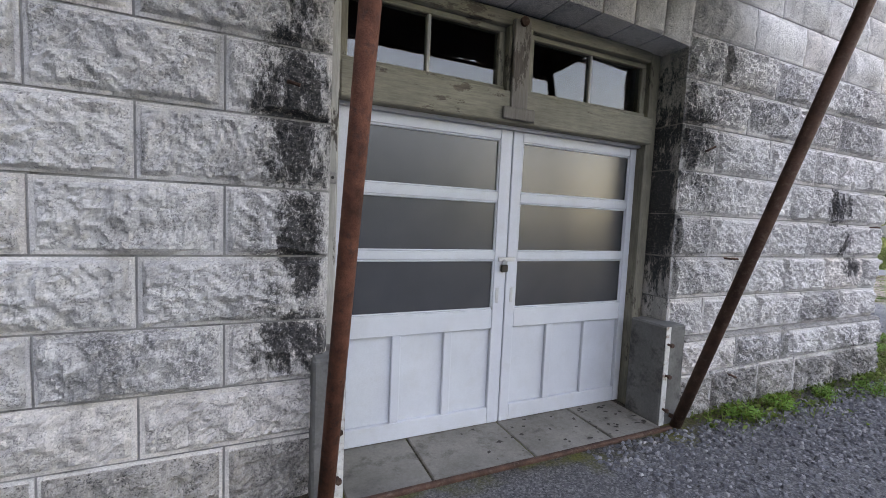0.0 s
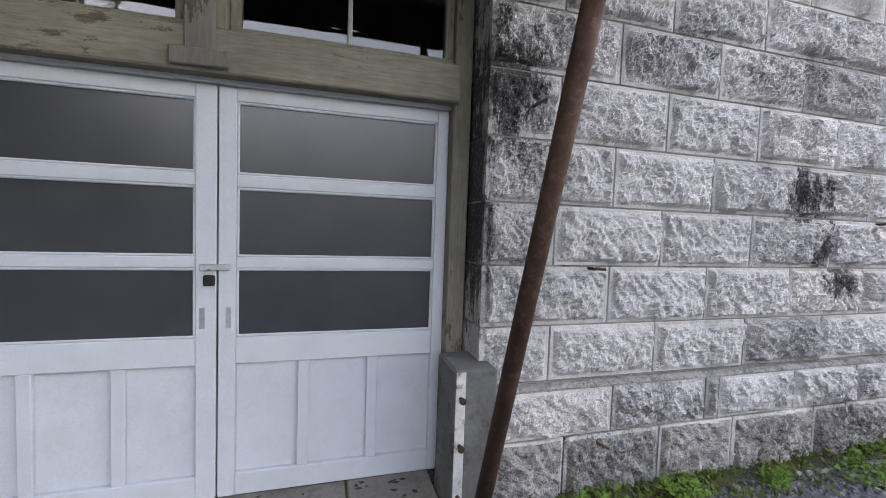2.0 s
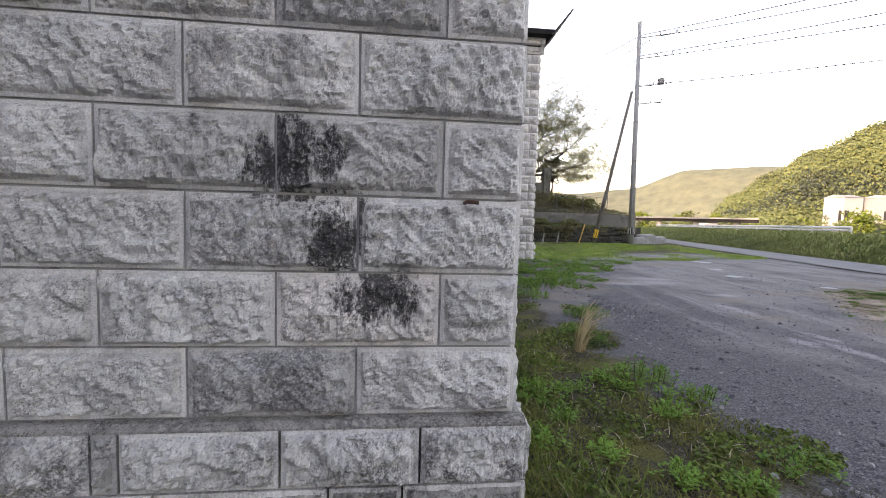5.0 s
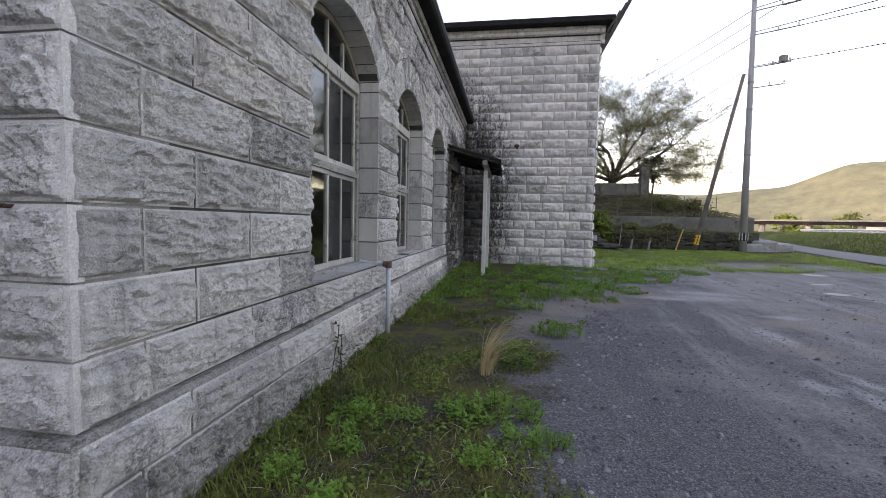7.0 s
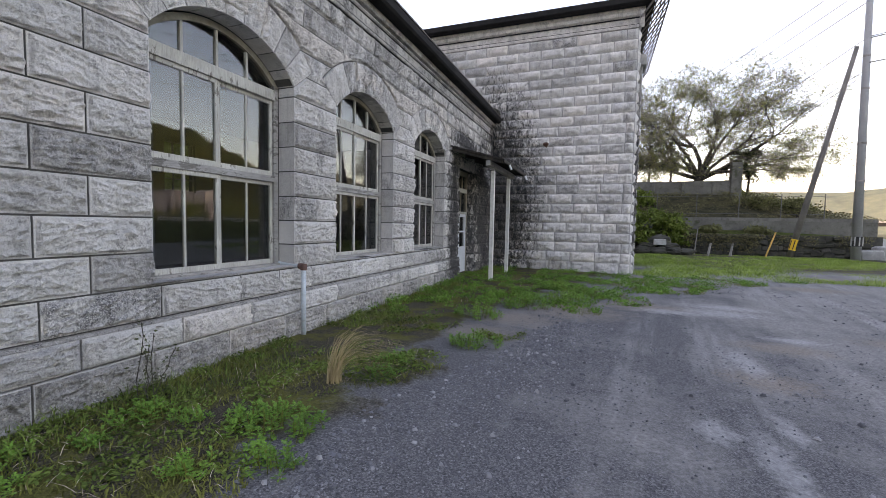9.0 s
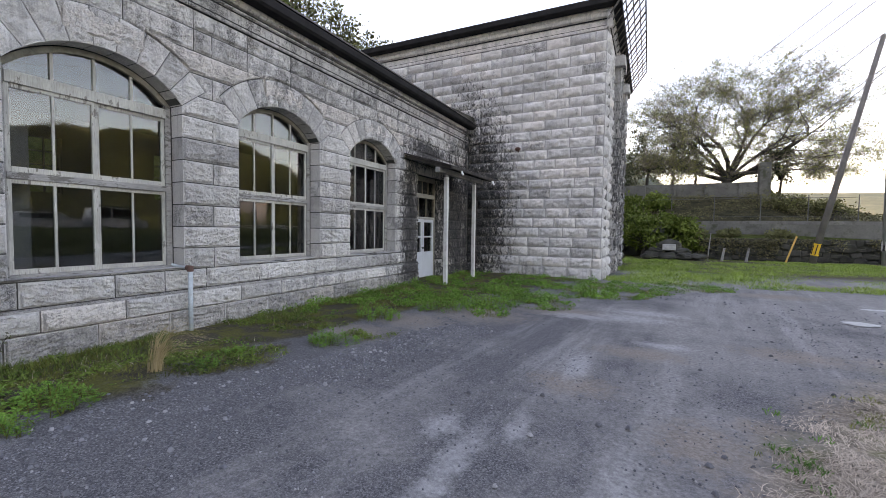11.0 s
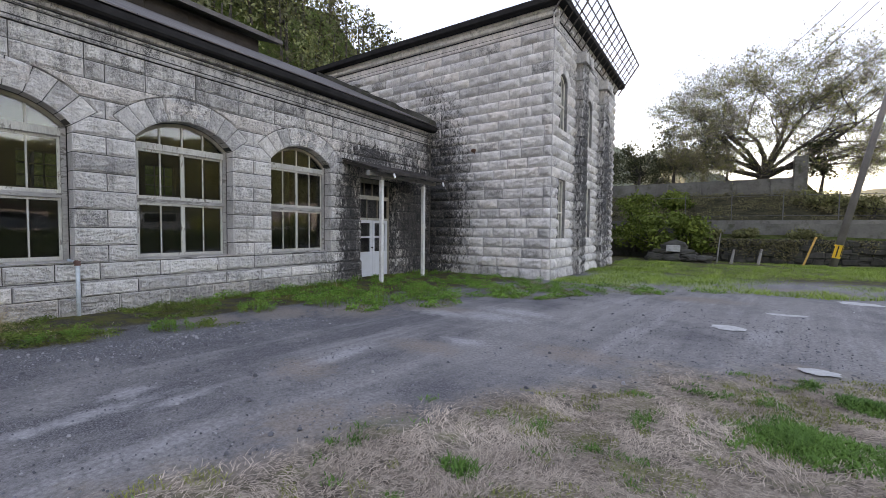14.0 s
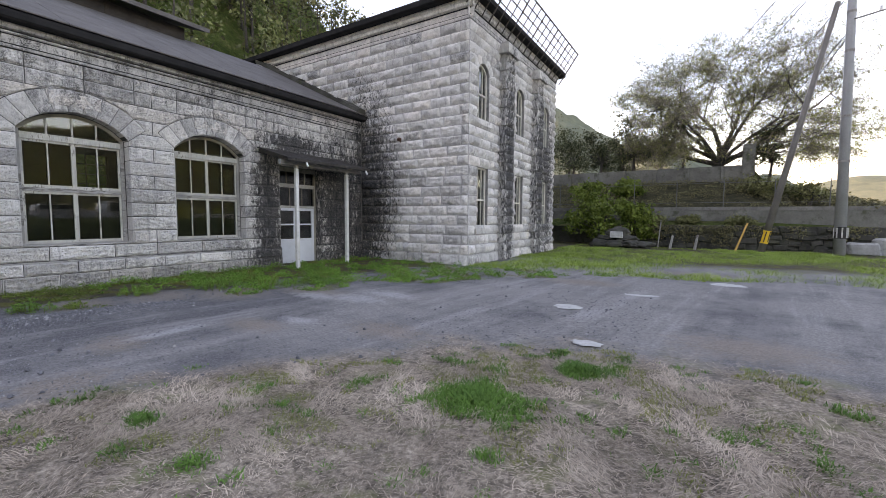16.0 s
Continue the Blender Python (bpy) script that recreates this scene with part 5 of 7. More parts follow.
def wing_window(a, z_top_arch, upper):
    t = thing("window_%d" % (4 + WCOUNT[0]), (WX - 0.2, a.c, a.foot), "narrow pale timber sash window in the wing wall", "window", kind="structure")
    WCOUNT[0] += 1
    x0, x1 = WX - 0.17, WX - 0.09
    lo, hi, top = a.c - a.half + 0.004, a.c + a.half - 0.004, a.spring + (a.rise if upper else 0) - 0.01
    for p, q in ((lo, lo + 0.06), (hi - 0.06, hi)):
        box_part("window_frame", (x0, p, a.foot + 0.0), (x1, q, a.spring), CREAM, t)
    if upper:
        bm = bmesh.new()
        arch_strip(bm, a, a.r - 0.06, a.r - 0.005, x0, x1, a.spring)
        part("arch_frame", bm, CREAM, t)
    else:
        box_part("window_head", (x0, lo + 0.06, a.spring - 0.06), (x1, hi - 0.06, a.spring - 0.004), CREAM, t)
    m = (a.foot + top) / 2 - 0.05
    box_part("meeting_rail", (x0, lo + 0.06, m - 0.03), (x1 + 0.01, hi - 0.06, m + 0.03), CREAM, t)
    box_part("bottom_rail", (x0, lo + 0.06, a.foot + 0.002), (x1, hi - 0.06, a.foot + 0.07), CREAM, t)
    for k in (1, 2):
        u = lo + (hi - lo) * k / 3
        box_part("muntin", (x0 + 0.02, u - 0.012, a.foot + 0.07), (x1 - 0.01, u + 0.012, top - 0.05), CREAM, t)
    for z0, z1 in ((a.foot + 0.07, m - 0.03), (m + 0.03, a.spring - 0.05 if not upper else a.spring + 0.12)):
        g = box_part("pane", (x0 + 0.035, lo + 0.05, z0), (x0 + 0.039, hi - 0.05, z1), GLASS, t, 0)
        g.visible_shadow = False


WCOUNT = [0]
for w in wing_wins:
    wing_window(w, 0, False)
for w in wing_tops:
    wing_window(w, 0, True)


def eave_lattice():
    t = thing("snow_fence", (5.2, 18, 8.4), "rusty steel lattice leaning out over the wing eaves", "lattice")
    a, b = Vector((4.62, 0, 7.95)), Vector((5.62, 0, 9.22))
    for k, r in ((0.30, 0.022), (0.48, 0.02), (0.66, 0.02), (0.83, 0.02), (1.0, 0.026)):
        p = a.lerp(b, k)
        bm = bmesh.new()
        add_tube(bm, (p.x, 13.55, p.z), (p.x, 22.75, p.z), r, sides=6)
        part("rail", bm, RUST_PALE, t)
    for i in range(19):
        y = 13.6 + i * 9.1 / 18
        bm = bmesh.new()
        add_tube(bm, (a.x + 0.12, y, a.z), (b.x, y, b.z), 0.021 if i % 3 else 0.03, sides=6)
        part("upright", bm, RUST_PALE, t)


RUST_PALE = plain_material("weathered_steel", (0.09, 0.08, 0.075), 0.8, 0.2, vary=0.3, scale=6)
eave_lattice()


def insulator():
    t = thing("wall_insulator", (1.9, 13.98, 4.1), "old iron bracket with a dark insulator on the wing wall", "insulator")
    bm = bmesh.new()
    add_tube(bm, (1.9, 14.05, 4.18), (1.9, 13.93, 4.20), 0.03, sides=8)
    bmesh.ops.create_uvsphere(bm, u_segments=10, v_segments=8, radius=0.085, matrix=Matrix.Translation((1.9, 13.95, 4.24)) @ Matrix.Diagonal((1.2, 0.6, 0.8, 1)))
    add_tube(bm, (1.93, 13.99, 4.2), (1.93, 13.99, 3.98), 0.012, sides=6)
    part("bracket", bm, RUST, t)


insulator()


def mossy_flashing():
    """Rough capping stones where the hall roof meets the wing."""
    t = thing("roof_kerb", (-3, 13.85, 6.0), "mossy dark capping stones along the roof joint", "capping", kind="structure")
    for i in range(11):
        x1 = 0.30 - i * 0.55
        x0 = x1 - 0.548
        z0 = 5.26 + (0.33 - x1) * SLOPE
        z1 = 5.26 + (0.33 - x0) * SLOPE
        h = 0.17 + 0.025 * math.sin(i * 2.3)
        v = [(x1, 13.62, z0), (x0, 13.62, z1), (x0, 13.98, z1), (x1, 13.98, z0)]
        v += [(x, y, z + h + 0.03 * math.sin(x * 9 + y * 7)) for x, y, z in v]
        mesh_object("cap_stone", v, [(3, 2, 1, 0), (4, 5, 6, 7), (0, 1, 5, 4), (1, 2, 6, 5), (2, 3, 7, 6), (3, 0, 4, 7)], DARK_STONE, t)


mossy_flashing()

# ---- yard and distance ----
def turf_edge(x):
    return 7.4 - 0.104 * max(0.0, 11.0 - x) ** 2.47


def grass_edge(y):
    """How far from the hall the grass reaches."""
    marks = [(-0.6, 0.9), (0.4, 1.9), (2.3, 1.95), (3.8, 2.5), (5.5, 2.9), (7.0, 3.5), (8.5, 4.9), (11.0, 6.2), (13.6, 8.8), (14.5, 11.8), (16.0, 17.0)]
    if y <= marks[0][0]:
        return marks[0][1]
    for (a, p), (b, q) in zip(marks, marks[1:]):
        if y <= b:
            return p + (q - p) * (y - a) / (b - a)
    return 24.0


def blades(name, places, material, label, height, width, lean, seed, kind="stuff", category="grass", parent=None, combed=False):
    """Grass: one bent blade of three corners and a fold at each place (x, y, z, scale)."""
    rng = np.random.default_rng(seed)
    p = np.array(places)
    n = len(p)
    ang = rng.uniform(0, 2 * np.pi, n)
    if combed:
        ang = 1.5 * np.sin(2.7 * p[:, 0] + 1.6 * p[:, 1]) + 1.5 * np.sin(3.1 * p[:, 1] - 2.3 * p[:, 0] + 1.0) + 1.2 * np.sin(7.1 * p[:, 0] + 6.3 * p[:, 1]) + rng.normal(0, 0.95, n)
    h = height * p[:, 3] * rng.uniform(0.5, 1.3, n)
    w = width * rng.uniform(0.6, 1.3, n)
    ln = lean * h * rng.uniform(0.2, 1.4, n)
    dx, dy = np.cos(ang), np.sin(ang)
    v = np.zeros((n, 5, 3))
    for k, (side, up, out, wide) in enumerate(((-1, 0, 0, 1), (1, 0, 0, 1), (1, 0.6, 0.35, 0.8), (-1, 0.6, 0.35, 0.8), (0, 1.0, 1.0, 0))):
        v[:, k, 0] = p[:, 0] + dx * ln * out - dy * w * 0.5 * side * wide
        v[:, k, 1] = p[:, 1] + dy * ln * out + dx * w * 0.5 * side * wide
        v[:, k, 2] = p[:, 2] + h * up
    base = np.arange(n)[:, None] * 5
    quads = (base + np.array([[0, 1, 2, 3]])).tolist()
    tris = (base + np.array([[3, 2, 4]])).tolist()
    ob = mesh_object(name, v.reshape(-1, 3).tolist(), quads + tris, material, parent)
    return tagged(ob, label, category, kind=kind)


def leaf_cloud(name, places, size, material, parent=None, seed=0, flat=0.0, slim=0.55):
    """Leaves: one small folded-free quad at each place, turned at random."""
    rng = np.random.default_rng(seed)
    p = np.array(places)
    n = len(p)
    a = rng.normal(size=(n, 3))
    a /= np.linalg.norm(a, axis=1)[:, None]
    b = rng.normal(size=(n, 3))
    if flat:
        a[:, 2] *= 1 - flat
        b[:, 2] *= 1 - flat
    b -= a * (a * b).sum(1)[:, None] / (a * a).sum(1)[:, None]
    b /= np.linalg.norm(b, axis=1)[:, None]
    s = (size * rng.uniform(0.5, 1.4, n))[:, None]
    v = np.stack([p - a * s, p - b * s * slim, p + a * s, p + b * s * slim], axis=1)
    faces = (np.arange(n)[:, None] * 4 + np.array([[0, 1, 2, 3]])).tolist()
    return mesh_object(name, v.reshape(-1, 3).tolist(), faces, material, parent)


MEADOW = leaf_material("meadow_grass", (0.075, 0.15, 0.02), (0.36, 0.50, 0.10))
CLOVER = leaf_material("bright_clover", (0.03, 0.085, 0.018), (0.13, 0.28, 0.055))
OLIVE = leaf_material("olive_sprig", (0.09, 0.12, 0.025), (0.27, 0.28, 0.08))


def grow_grass():
    rng = random.Random(11)
    lush, green, tall, straw, turf, clover, far, sprigs = [], [], [], [], [], [], [], []
    for _ in range(230000):
        y = -0.6 + 14.6 * rng.random()
        e = grass_edge(y)
        x = 0.09 + (e + 0.9) * rng.random()
        if rng.random() > (e + 0.9) / 6.0 * (1.6 if y < 5 else 1.0):
            continue
        d = noise.noise(Vector((x * 0.9, y * 0.9, 3.0)))
        d2 = noise.noise(Vector((x * 2.6, y * 2.6, 9.0)))
        if x > e + d * 0.9 or (x > 4.5 and y > 13.9):
            continue
        # bare trodden soil between the beds half-way along the wall
        bare = max(0.0, min(1.0, (x - 0.9) * 1.2)) * max(0.0, 1 - abs(y - 5.6) / 2.4)
        thick = (0.75 + 1.3 * d + 0.8 * d2 if y < 3 else 0.42 + 2.3 * d + 1.5 * d2) + 0.7 * max(0, 0.7 - x) + (0.12 if y > 8 else 0.0) - 1.1 * bare
        if rng.random() > thick:
            continue
        s = 0.45 + (0.45 if y < 3 else 1.1) * max(0, d2) + (0.3 if x < 0.5 else 0)
        r = rng.random()
        if x < 0.75 + 0.4 * d and r < 0.16:
            tall.append((x, y, 0.0, 0.6 + 0.8 * max(0.0, d2) + 0.5 * rng.random()))
        elif d2 > 0.02 and r < 0.75:
            lush.append((x, y, 0.0, s))
        elif r < 0.97:
            green.append((x, y, 0.0, s * (1.4 if r < 0.5 else 0.8)))
        else:
            straw.append((x, y, 0.004, 0.5 + 0.5 * rng.random()))
    for _ in range(120000):
        y = rng.uniform(13.6, 27.5)
        x = rng.uniform(4.75, 20.0)
        if x > 15.0 + (y - 10.6) * 0.26 or x > grass_edge(y) + 1.4 * noise.noise(Vector((x * 0.5, y * 0.5, 1.0))):
            continue
        d = noise.noise(Vector((x * 0.4, y * 0.4, 5.0)))
        if rng.random() > 0.6 + 1.5 * d:
            continue
        lift = 0.7 + 0.8 * d + 2.2 * max(0.0, noise.noise(Vector((x * 1.3, y * 1.3, 2.0)))) + 0.3 * rng.random()
        (far if rng.random() < 0.9 + 0.1 * d else straw).append((x, y, 0.0, lift))
    for _ in range(2600):
        x = rng.uniform(-2.85, 0.9)
        y = -0.09 - abs(rng.gauss(0, 0.16))
        if rng.random() < 0.42 + 1.5 * noise.noise(Vector((x * 1.9, 4.0, 0.0))):
            lush.append((x, y, 0.0, 0.5))
            tall.append((x, y, 0.0, 0.35 + 0.3 * rng.random()))
    patches = [(9.62, 5.28, 0.60), (10.15, 6.38, 0.36), (7.70, 3.62, 0.16), (8.60, 3.50, 0.13), (10.05, 4.55, 0.12)]
    pale = [(10.0, 5.6, 1.1), (8.4, 4.45, 0.6), (9.1, 4.5, 0.5), (10.7, 5.9, 0.7), (9.3, 6.1, 0.6)]
    for _ in range(460000):
        x, y = rng.uniform(5.6, 15.5), rng.uniform(0.5, 8.6)
        inside = turf_edge(x) - y + 1.2 * noise.noise(Vector((x * 0.8, y * 0.8, 2.0)))
        if inside < 0:
            continue
        d = noise.noise(Vector((x * 1.2, y * 1.2, 7.0)))
        k = max([0] + [1 - math.hypot(x - a, (y - b) * 1.3) / r for a, b, r in patches])
        k += 0.35 * noise.noise(Vector((x * 3.1, y * 3.1, 4.0))) + 0.35 * noise.noise(Vector((x * 8.0, y * 8.0, 1.0)))
        o = max([0] + [1 - math.hypot(x - a, y - b) / r for a, b, r in pale])
        if k > 0.2 and rng.random() < 1.4 * k:
            for _ in range(3):
                clover.append((x + rng.gauss(0, 0.03), y + rng.gauss(0, 0.03), 0.0, 0.4 + 1.1 * min(1.0, k) * rng.random()))
        elif 0.35 * o + d + 0.7 * noise.noise(Vector((x * 4.0, y * 4.0, 3.0))) > 0.24 and rng.random() < 0.5:
            sprigs.append((x, y, 0.0, 0.5))
        elif rng.random() < min(1, inside * 0.9) * (0.65 + 0.9 * d + 0.6 * noise.noise(Vector((x * 3.7, y * 3.7, 8.0)))):
            turf.append((x, y, 0.004 * rng.random(), 0.5))
    near = [(p[0], p[1], 0.006 + 0.07 * p[3] * rng.random() ** 1.4) for p in lush]
    door = [p for p in near if p[1] >= 5.5]
    near = [p for p in near if p[1] < 5.5]
    tagged(leaf_cloud("weeds_by_porch", [(a, b, c * 1.6) for a, b, c in door], 0.026, FRESH, None, 21, 0.3, slim=0.42), "leafy bright green weeds before the porch", "weeds", kind="stuff")
    tagged(leaf_cloud("low_weeds", near, 0.021, LUSH, None, 1, 0.4, slim=0.42), "low leafy green weeds beside the walls", "weeds", kind="stuff")
    blades("grass", green, GRASS, "olive spring grass in patches on the yard", 0.065, 0.0075, 1.4, 2)
    blades("tall_grass", tall, LUSH, "longer dark green grass along the plinth", 0.11, 0.006, 1.2, 22)
    blades("turf_sprigs", sprigs, OLIVE, "short yellow-green sprigs in the dead turf", 0.05, 0.006, 1.2, 15)
    blades("grass_far", far, MEADOW, "longer fresh green grass past the drive", 0.065, 0.012, 1.3, 14)
    blades("grass_dry", straw, STRAW, "dry stalks among the grass", 0.06, 0.005, 2.6, 3)
    blades("turf_dead", turf, STRAW, "flattened dead straw-coloured turf", 0.038, 0.0064, 3.9, 4, combed=True)
    blades("clover", clover, CLOVER, "low bright green clover and grass in the dead turf", 0.05, 0.009, 1.3, 12, category="clover")


# a lobed leaf: the midrib and seven lobes, each a kite
LOBES = [(0.0, 0.0, 1.0, 0.05)] + [(a, w * side, n, 0.30 * n) for a, w, n in ((0.28, 0.95, 0.30), (0.50, 0.85, 0.36), (0.72, 0.62, 0.30)) for side in (-1, 1)] + [(0.74, 0.0, 0.30, 0.09)]


def lobed_leaf():
    pts = []
    for start, turn, length, half in LOBES:
        c, q = math.cos(turn), math.sin(turn)
        for along, across in ((0.0, 0.0), (0.6, -half), (1.0, 0.0), (0.6, half)):
            u, v = along * length, across
            x, y = start + u * c - v * q, u * q + v * c
            pts.append((x, y, 0.20 * x - 0.42 * x * x - 0.25 * abs(y)))
    return np.array(pts)


def frond_leaves(name, places, material, parent, seed):
    """Lobed leaves at (x, y, z, heading, pitch, length)."""
    p, leaf = np.array(places), lobed_leaf()
    c, s = np.cos(p[:, 3]), np.sin(p[:, 3])
    cp, sp = np.cos(p[:, 4]), np.sin(p[:, 4])
    lx, ly, lz = (leaf[None, :, i] * p[:, 5, None] for i in range(3))
    out = lx * cp[:, None] - lz * sp[:, None]
    v = np.stack([p[:, 0, None] + out * c[:, None] - ly * s[:, None],
                  p[:, 1, None] + out * s[:, None] + ly * c[:, None],
                  np.maximum(0.006, p[:, 2, None] + lx * sp[:, None] + lz * cp[:, None])], axis=2)
    faces = (np.arange(len(p) * len(LOBES))[:, None] * 4 + np.array([[0, 1, 2, 3]])).tolist()
    return mesh_object(name, v.reshape(-1, 3).tolist(), faces, material, parent)


def weed(x, y, r, seed):
    t = thing("weed", (x, y, 0.0), "bushy bright green weed growing on the gravel", "weed", "weeds on the yard")
    rng = random.Random(seed)
    stems, leaves = bmesh.new(), []
    big = 0.8 if r > 0.2 else 0.6
    for i in range(int(14 + 300 * r * r)):
        a, q = rng.uniform(0, 6.28), r * rng.random() ** 0.65
        foot = (x + q * math.cos(a), y + q * math.sin(a) * 0.85, -0.01)
        tall = (0.05 + 0.15 * (1 - q / r) * (r / 0.4)) * rng.uniform(0.5, 1.3)
        top = (foot[0] + rng.gauss(0, 0.02) + 0.3 * (foot[0] - x) * tall, foot[1] + rng.gauss(0, 0.02), tall)
        add_tube(stems, foot, top, 0.004, 0.002, 4)
        turn = rng.uniform(0, 6.28)
        for k in range(9):
            h = 0.15 + 0.85 * (k / 8)
            turn += 2.4
            leaves.append((foot[0] + (top[0] - foot[0]) * h, foot[1] + (top[1] - foot[1]) * h, 0.01 + tall * h, turn + rng.gauss(0, 0.3),
                           0.25 + 0.75 * h + rng.gauss(0, 0.2), big * rng.uniform(0.045, 0.09) * (1.15 - 0.45 * h)))
    tagged(part("stem_growth", stems, GRASS, t), kind="stuff")
    frond_leaves("foliage", leaves, FRESH, t, seed)


def dry_tuft(x, y, seed):
    t = thing("dry_grass_tuft", (x, y, 0.0), "tall straw-coloured dry grass tuft bending over", "grass tuft")
    rng = random.Random(seed)
    verts, faces = [], []
    for i in range(120):
        a, r = rng.uniform(0, 6.28), 0.07 * math.sqrt(rng.random())
        bx, by = x + r * math.cos(a), y + r * math.sin(a)
        h, out, w = rng.uniform(0.36, 0.66) * rng.uniform(0.6, 1.0), rng.uniform(0.02, 0.32), rng.uniform(0.0018, 0.0038)
        bend = rng.uniform(0.25, 0.62)
        dx, dy = math.cos(a) * out * 0.8 + bend * 0.85, math.sin(a) * out * 0.8 + bend * 0.35
        k = len(verts)
        for j in range(8):
            s = j / 7
            px, py, pz = bx + dx * s ** 2.0, by + dy * s ** 2.0, h * (1.75 * s - 0.95 * s ** 2.6)
            ww = w * (1 - 0.7 * s)
            verts += [(px - math.sin(a) * ww, py + math.cos(a) * ww, pz), (px + math.sin(a) * ww, py - math.cos(a) * ww, pz)]
            if j:
                faces.append((k + 2 * j - 2, k + 2 * j - 1, k + 2 * j + 1, k + 2 * j))
    mesh_object("tuft", verts, faces, LEAF_STRAW, t)


def tall_weed(x, y):
    t = thing("tall_weed", (x, y, 0.0), "thin dark green weed standing against the plinth", "weed")
    rng = random.Random(17)
    bm, leaves = bmesh.new(), []
    for k in range(5):
        p = Vector((x + rng.gauss(0, 0.04), y + rng.gauss(0, 0.05), -0.01))
        way, n = Vector((rng.gauss(0, 0.15), rng.gauss(0, 0.18), 1.0)), 6
        h = rng.uniform(0.35, 0.62) if k else 0.68
        for i in range(n):
            q = p + way * (h / n) + Vector((rng.gauss(0, 0.008), rng.gauss(0, 0.01), 0))
            add_tube(bm, p, q, 0.004, 0.003, 4)
            if i:
                leaves += [(q.x + rng.gauss(0, 0.03), q.y + rng.gauss(0, 0.035), q.z + rng.gauss(0, 0.02)) for _ in range(7)]
            p = q
    part("stem", bm, BARK, t)
    leaf_cloud("foliage", leaves, 0.018, DARK_LEAF, t, 18, 0.2, slim=0.4)


LEAF_STRAW = leaf_material("straw_stalks", (0.28, 0.205, 0.11), (0.60, 0.47, 0.28))


def patch(x, y, rx, ry, seed, material, label):
    rng = random.Random(seed)
    pts = []
    for i in range(24):
        a, k = 2 * math.pi * i / 24, rng.uniform(0.82, 1.1)
        pts.append((x + rx * k * math.cos(a), y + ry * k * math.sin(a)))
    v = [(a, b, 0.0) for a, b in pts] + [(x + (a - x) * 0.9, y + (b - y) * 0.8, 0.007 + 0.004 * rng.random()) for a, b in pts]
    n = len(pts)
    f = [tuple(range(n, 2 * n))] + [(i, (i + 1) % n, n + (i + 1) % n, n + i) for i in range(n)]
    tagged(mesh_object("pale_patch", v, f, material), label, "patch", "pale patches on the drive")


def pebbles():
    rng = random.Random(21)
    verts, faces = [], []
    for i in range(32000):
        if i > 22000:
            y = rng.uniform(-0.8, 6.0)
            x = grass_edge(y) + 0.1 + abs(rng.gauss(0, 0.45))
        elif i < 9500:
            x, y = rng.uniform(-3.9, 2.8), -0.22 - abs(rng.gauss(0, 0.8))
        else:
            x, y = rng.uniform(1.6, 10.5), rng.uniform(-1.0, 13)
            if x < grass_edge(y) - 0.5 or y < turf_edge(x) - 0.4 and x > 6:
                continue
        s, k, h = rng.uniform(0.006, 0.016) * (1.5 if i < 9500 else 0.8 if rng.random() < 0.96 else 2.0), len(verts), rng.uniform(0.4, 0.9)
        a = rng.uniform(0, 6.28)
        for q in range(4):
            t = a + q * 1.57 + rng.uniform(-0.3, 0.3)
            verts.append((x + s * math.cos(t), y + s * math.sin(t) * 0.8, -0.002))
        for q in range(3):
            t = a + q * 2.1
            verts.append((x + s * 0.5 * math.cos(t), y + s * 0.5 * math.sin(t), s * h))
        faces += [(k, k + 1, k + 4), (k + 1, k + 5, k + 4), (k + 1, k + 2, k + 5), (k + 2, k + 3, k + 6), (k + 2, k + 6, k + 5), (k + 3, k, k + 4), (k + 3, k + 4, k + 6), (k + 4, k + 5, k + 6)]
    tagged(mesh_object("gravel", verts, faces, GRAVEL), "loose blue-grey crushed gravel on the drive", "gravel", kind="stuff")


def gravel_material():
    m, nt, b = mat("loose_gravel")
    rnd = nt.nodes.new("ShaderNodeNewGeometry").outputs["Random Per Island"]
    nt.links.new(ramp(nt, rnd, [(0, (0.07, 0.071, 0.08)), (0.7, (0.15, 0.152, 0.17)), (1, (0.30, 0.295, 0.30))]), b.inputs["Base Color"])
    b.inputs["Roughness"].default_value = 0.9
    return m


GRAVEL = gravel_material()
PALE = plain_material("pale_cement", (0.45, 0.45, 0.44), 0.9, vary=0.2, scale=8, grain=60, relief=0.4, spec=0.1)
for i, (x, y, rx, ry) in enumerate(((9.18, 9.4, 0.24, 0.2), (9.97, 7.4, 0.19, 0.13), (10.07, 11.3, 0.34, 0.22), (10.95, 12.3, 0.36, 0.3), (11.55, 13.85, 0.42, 0.3))):
    patch(x, y, rx, ry, i, PALE, "pale cement patch on the gravel drive")


# ---- retaining walls, monument, poles ----
def long_wall(name, pts, z0, z1, thick, material, label):
    verts, faces = [], []
    for (x, y) in pts:
        verts += [(x, y, z0), (x, y, z1), (x, y + thick, z1), (x, y + thick, z0)]
    for i in range(len(pts) - 1):
        k = 4 * i
        for a, b in ((0, 1), (1, 2), (2, 3), (3, 0)):
            faces.append((k + a, k + 4 + a, k + 4 + b, k + b))
    faces += [(0, 1, 2, 3), tuple(4 * len(pts) - 4 + i for i in (3, 2, 1, 0))]
    return tagged(mesh_object(name, verts, faces, material), label, "retaining wall", kind="structure")


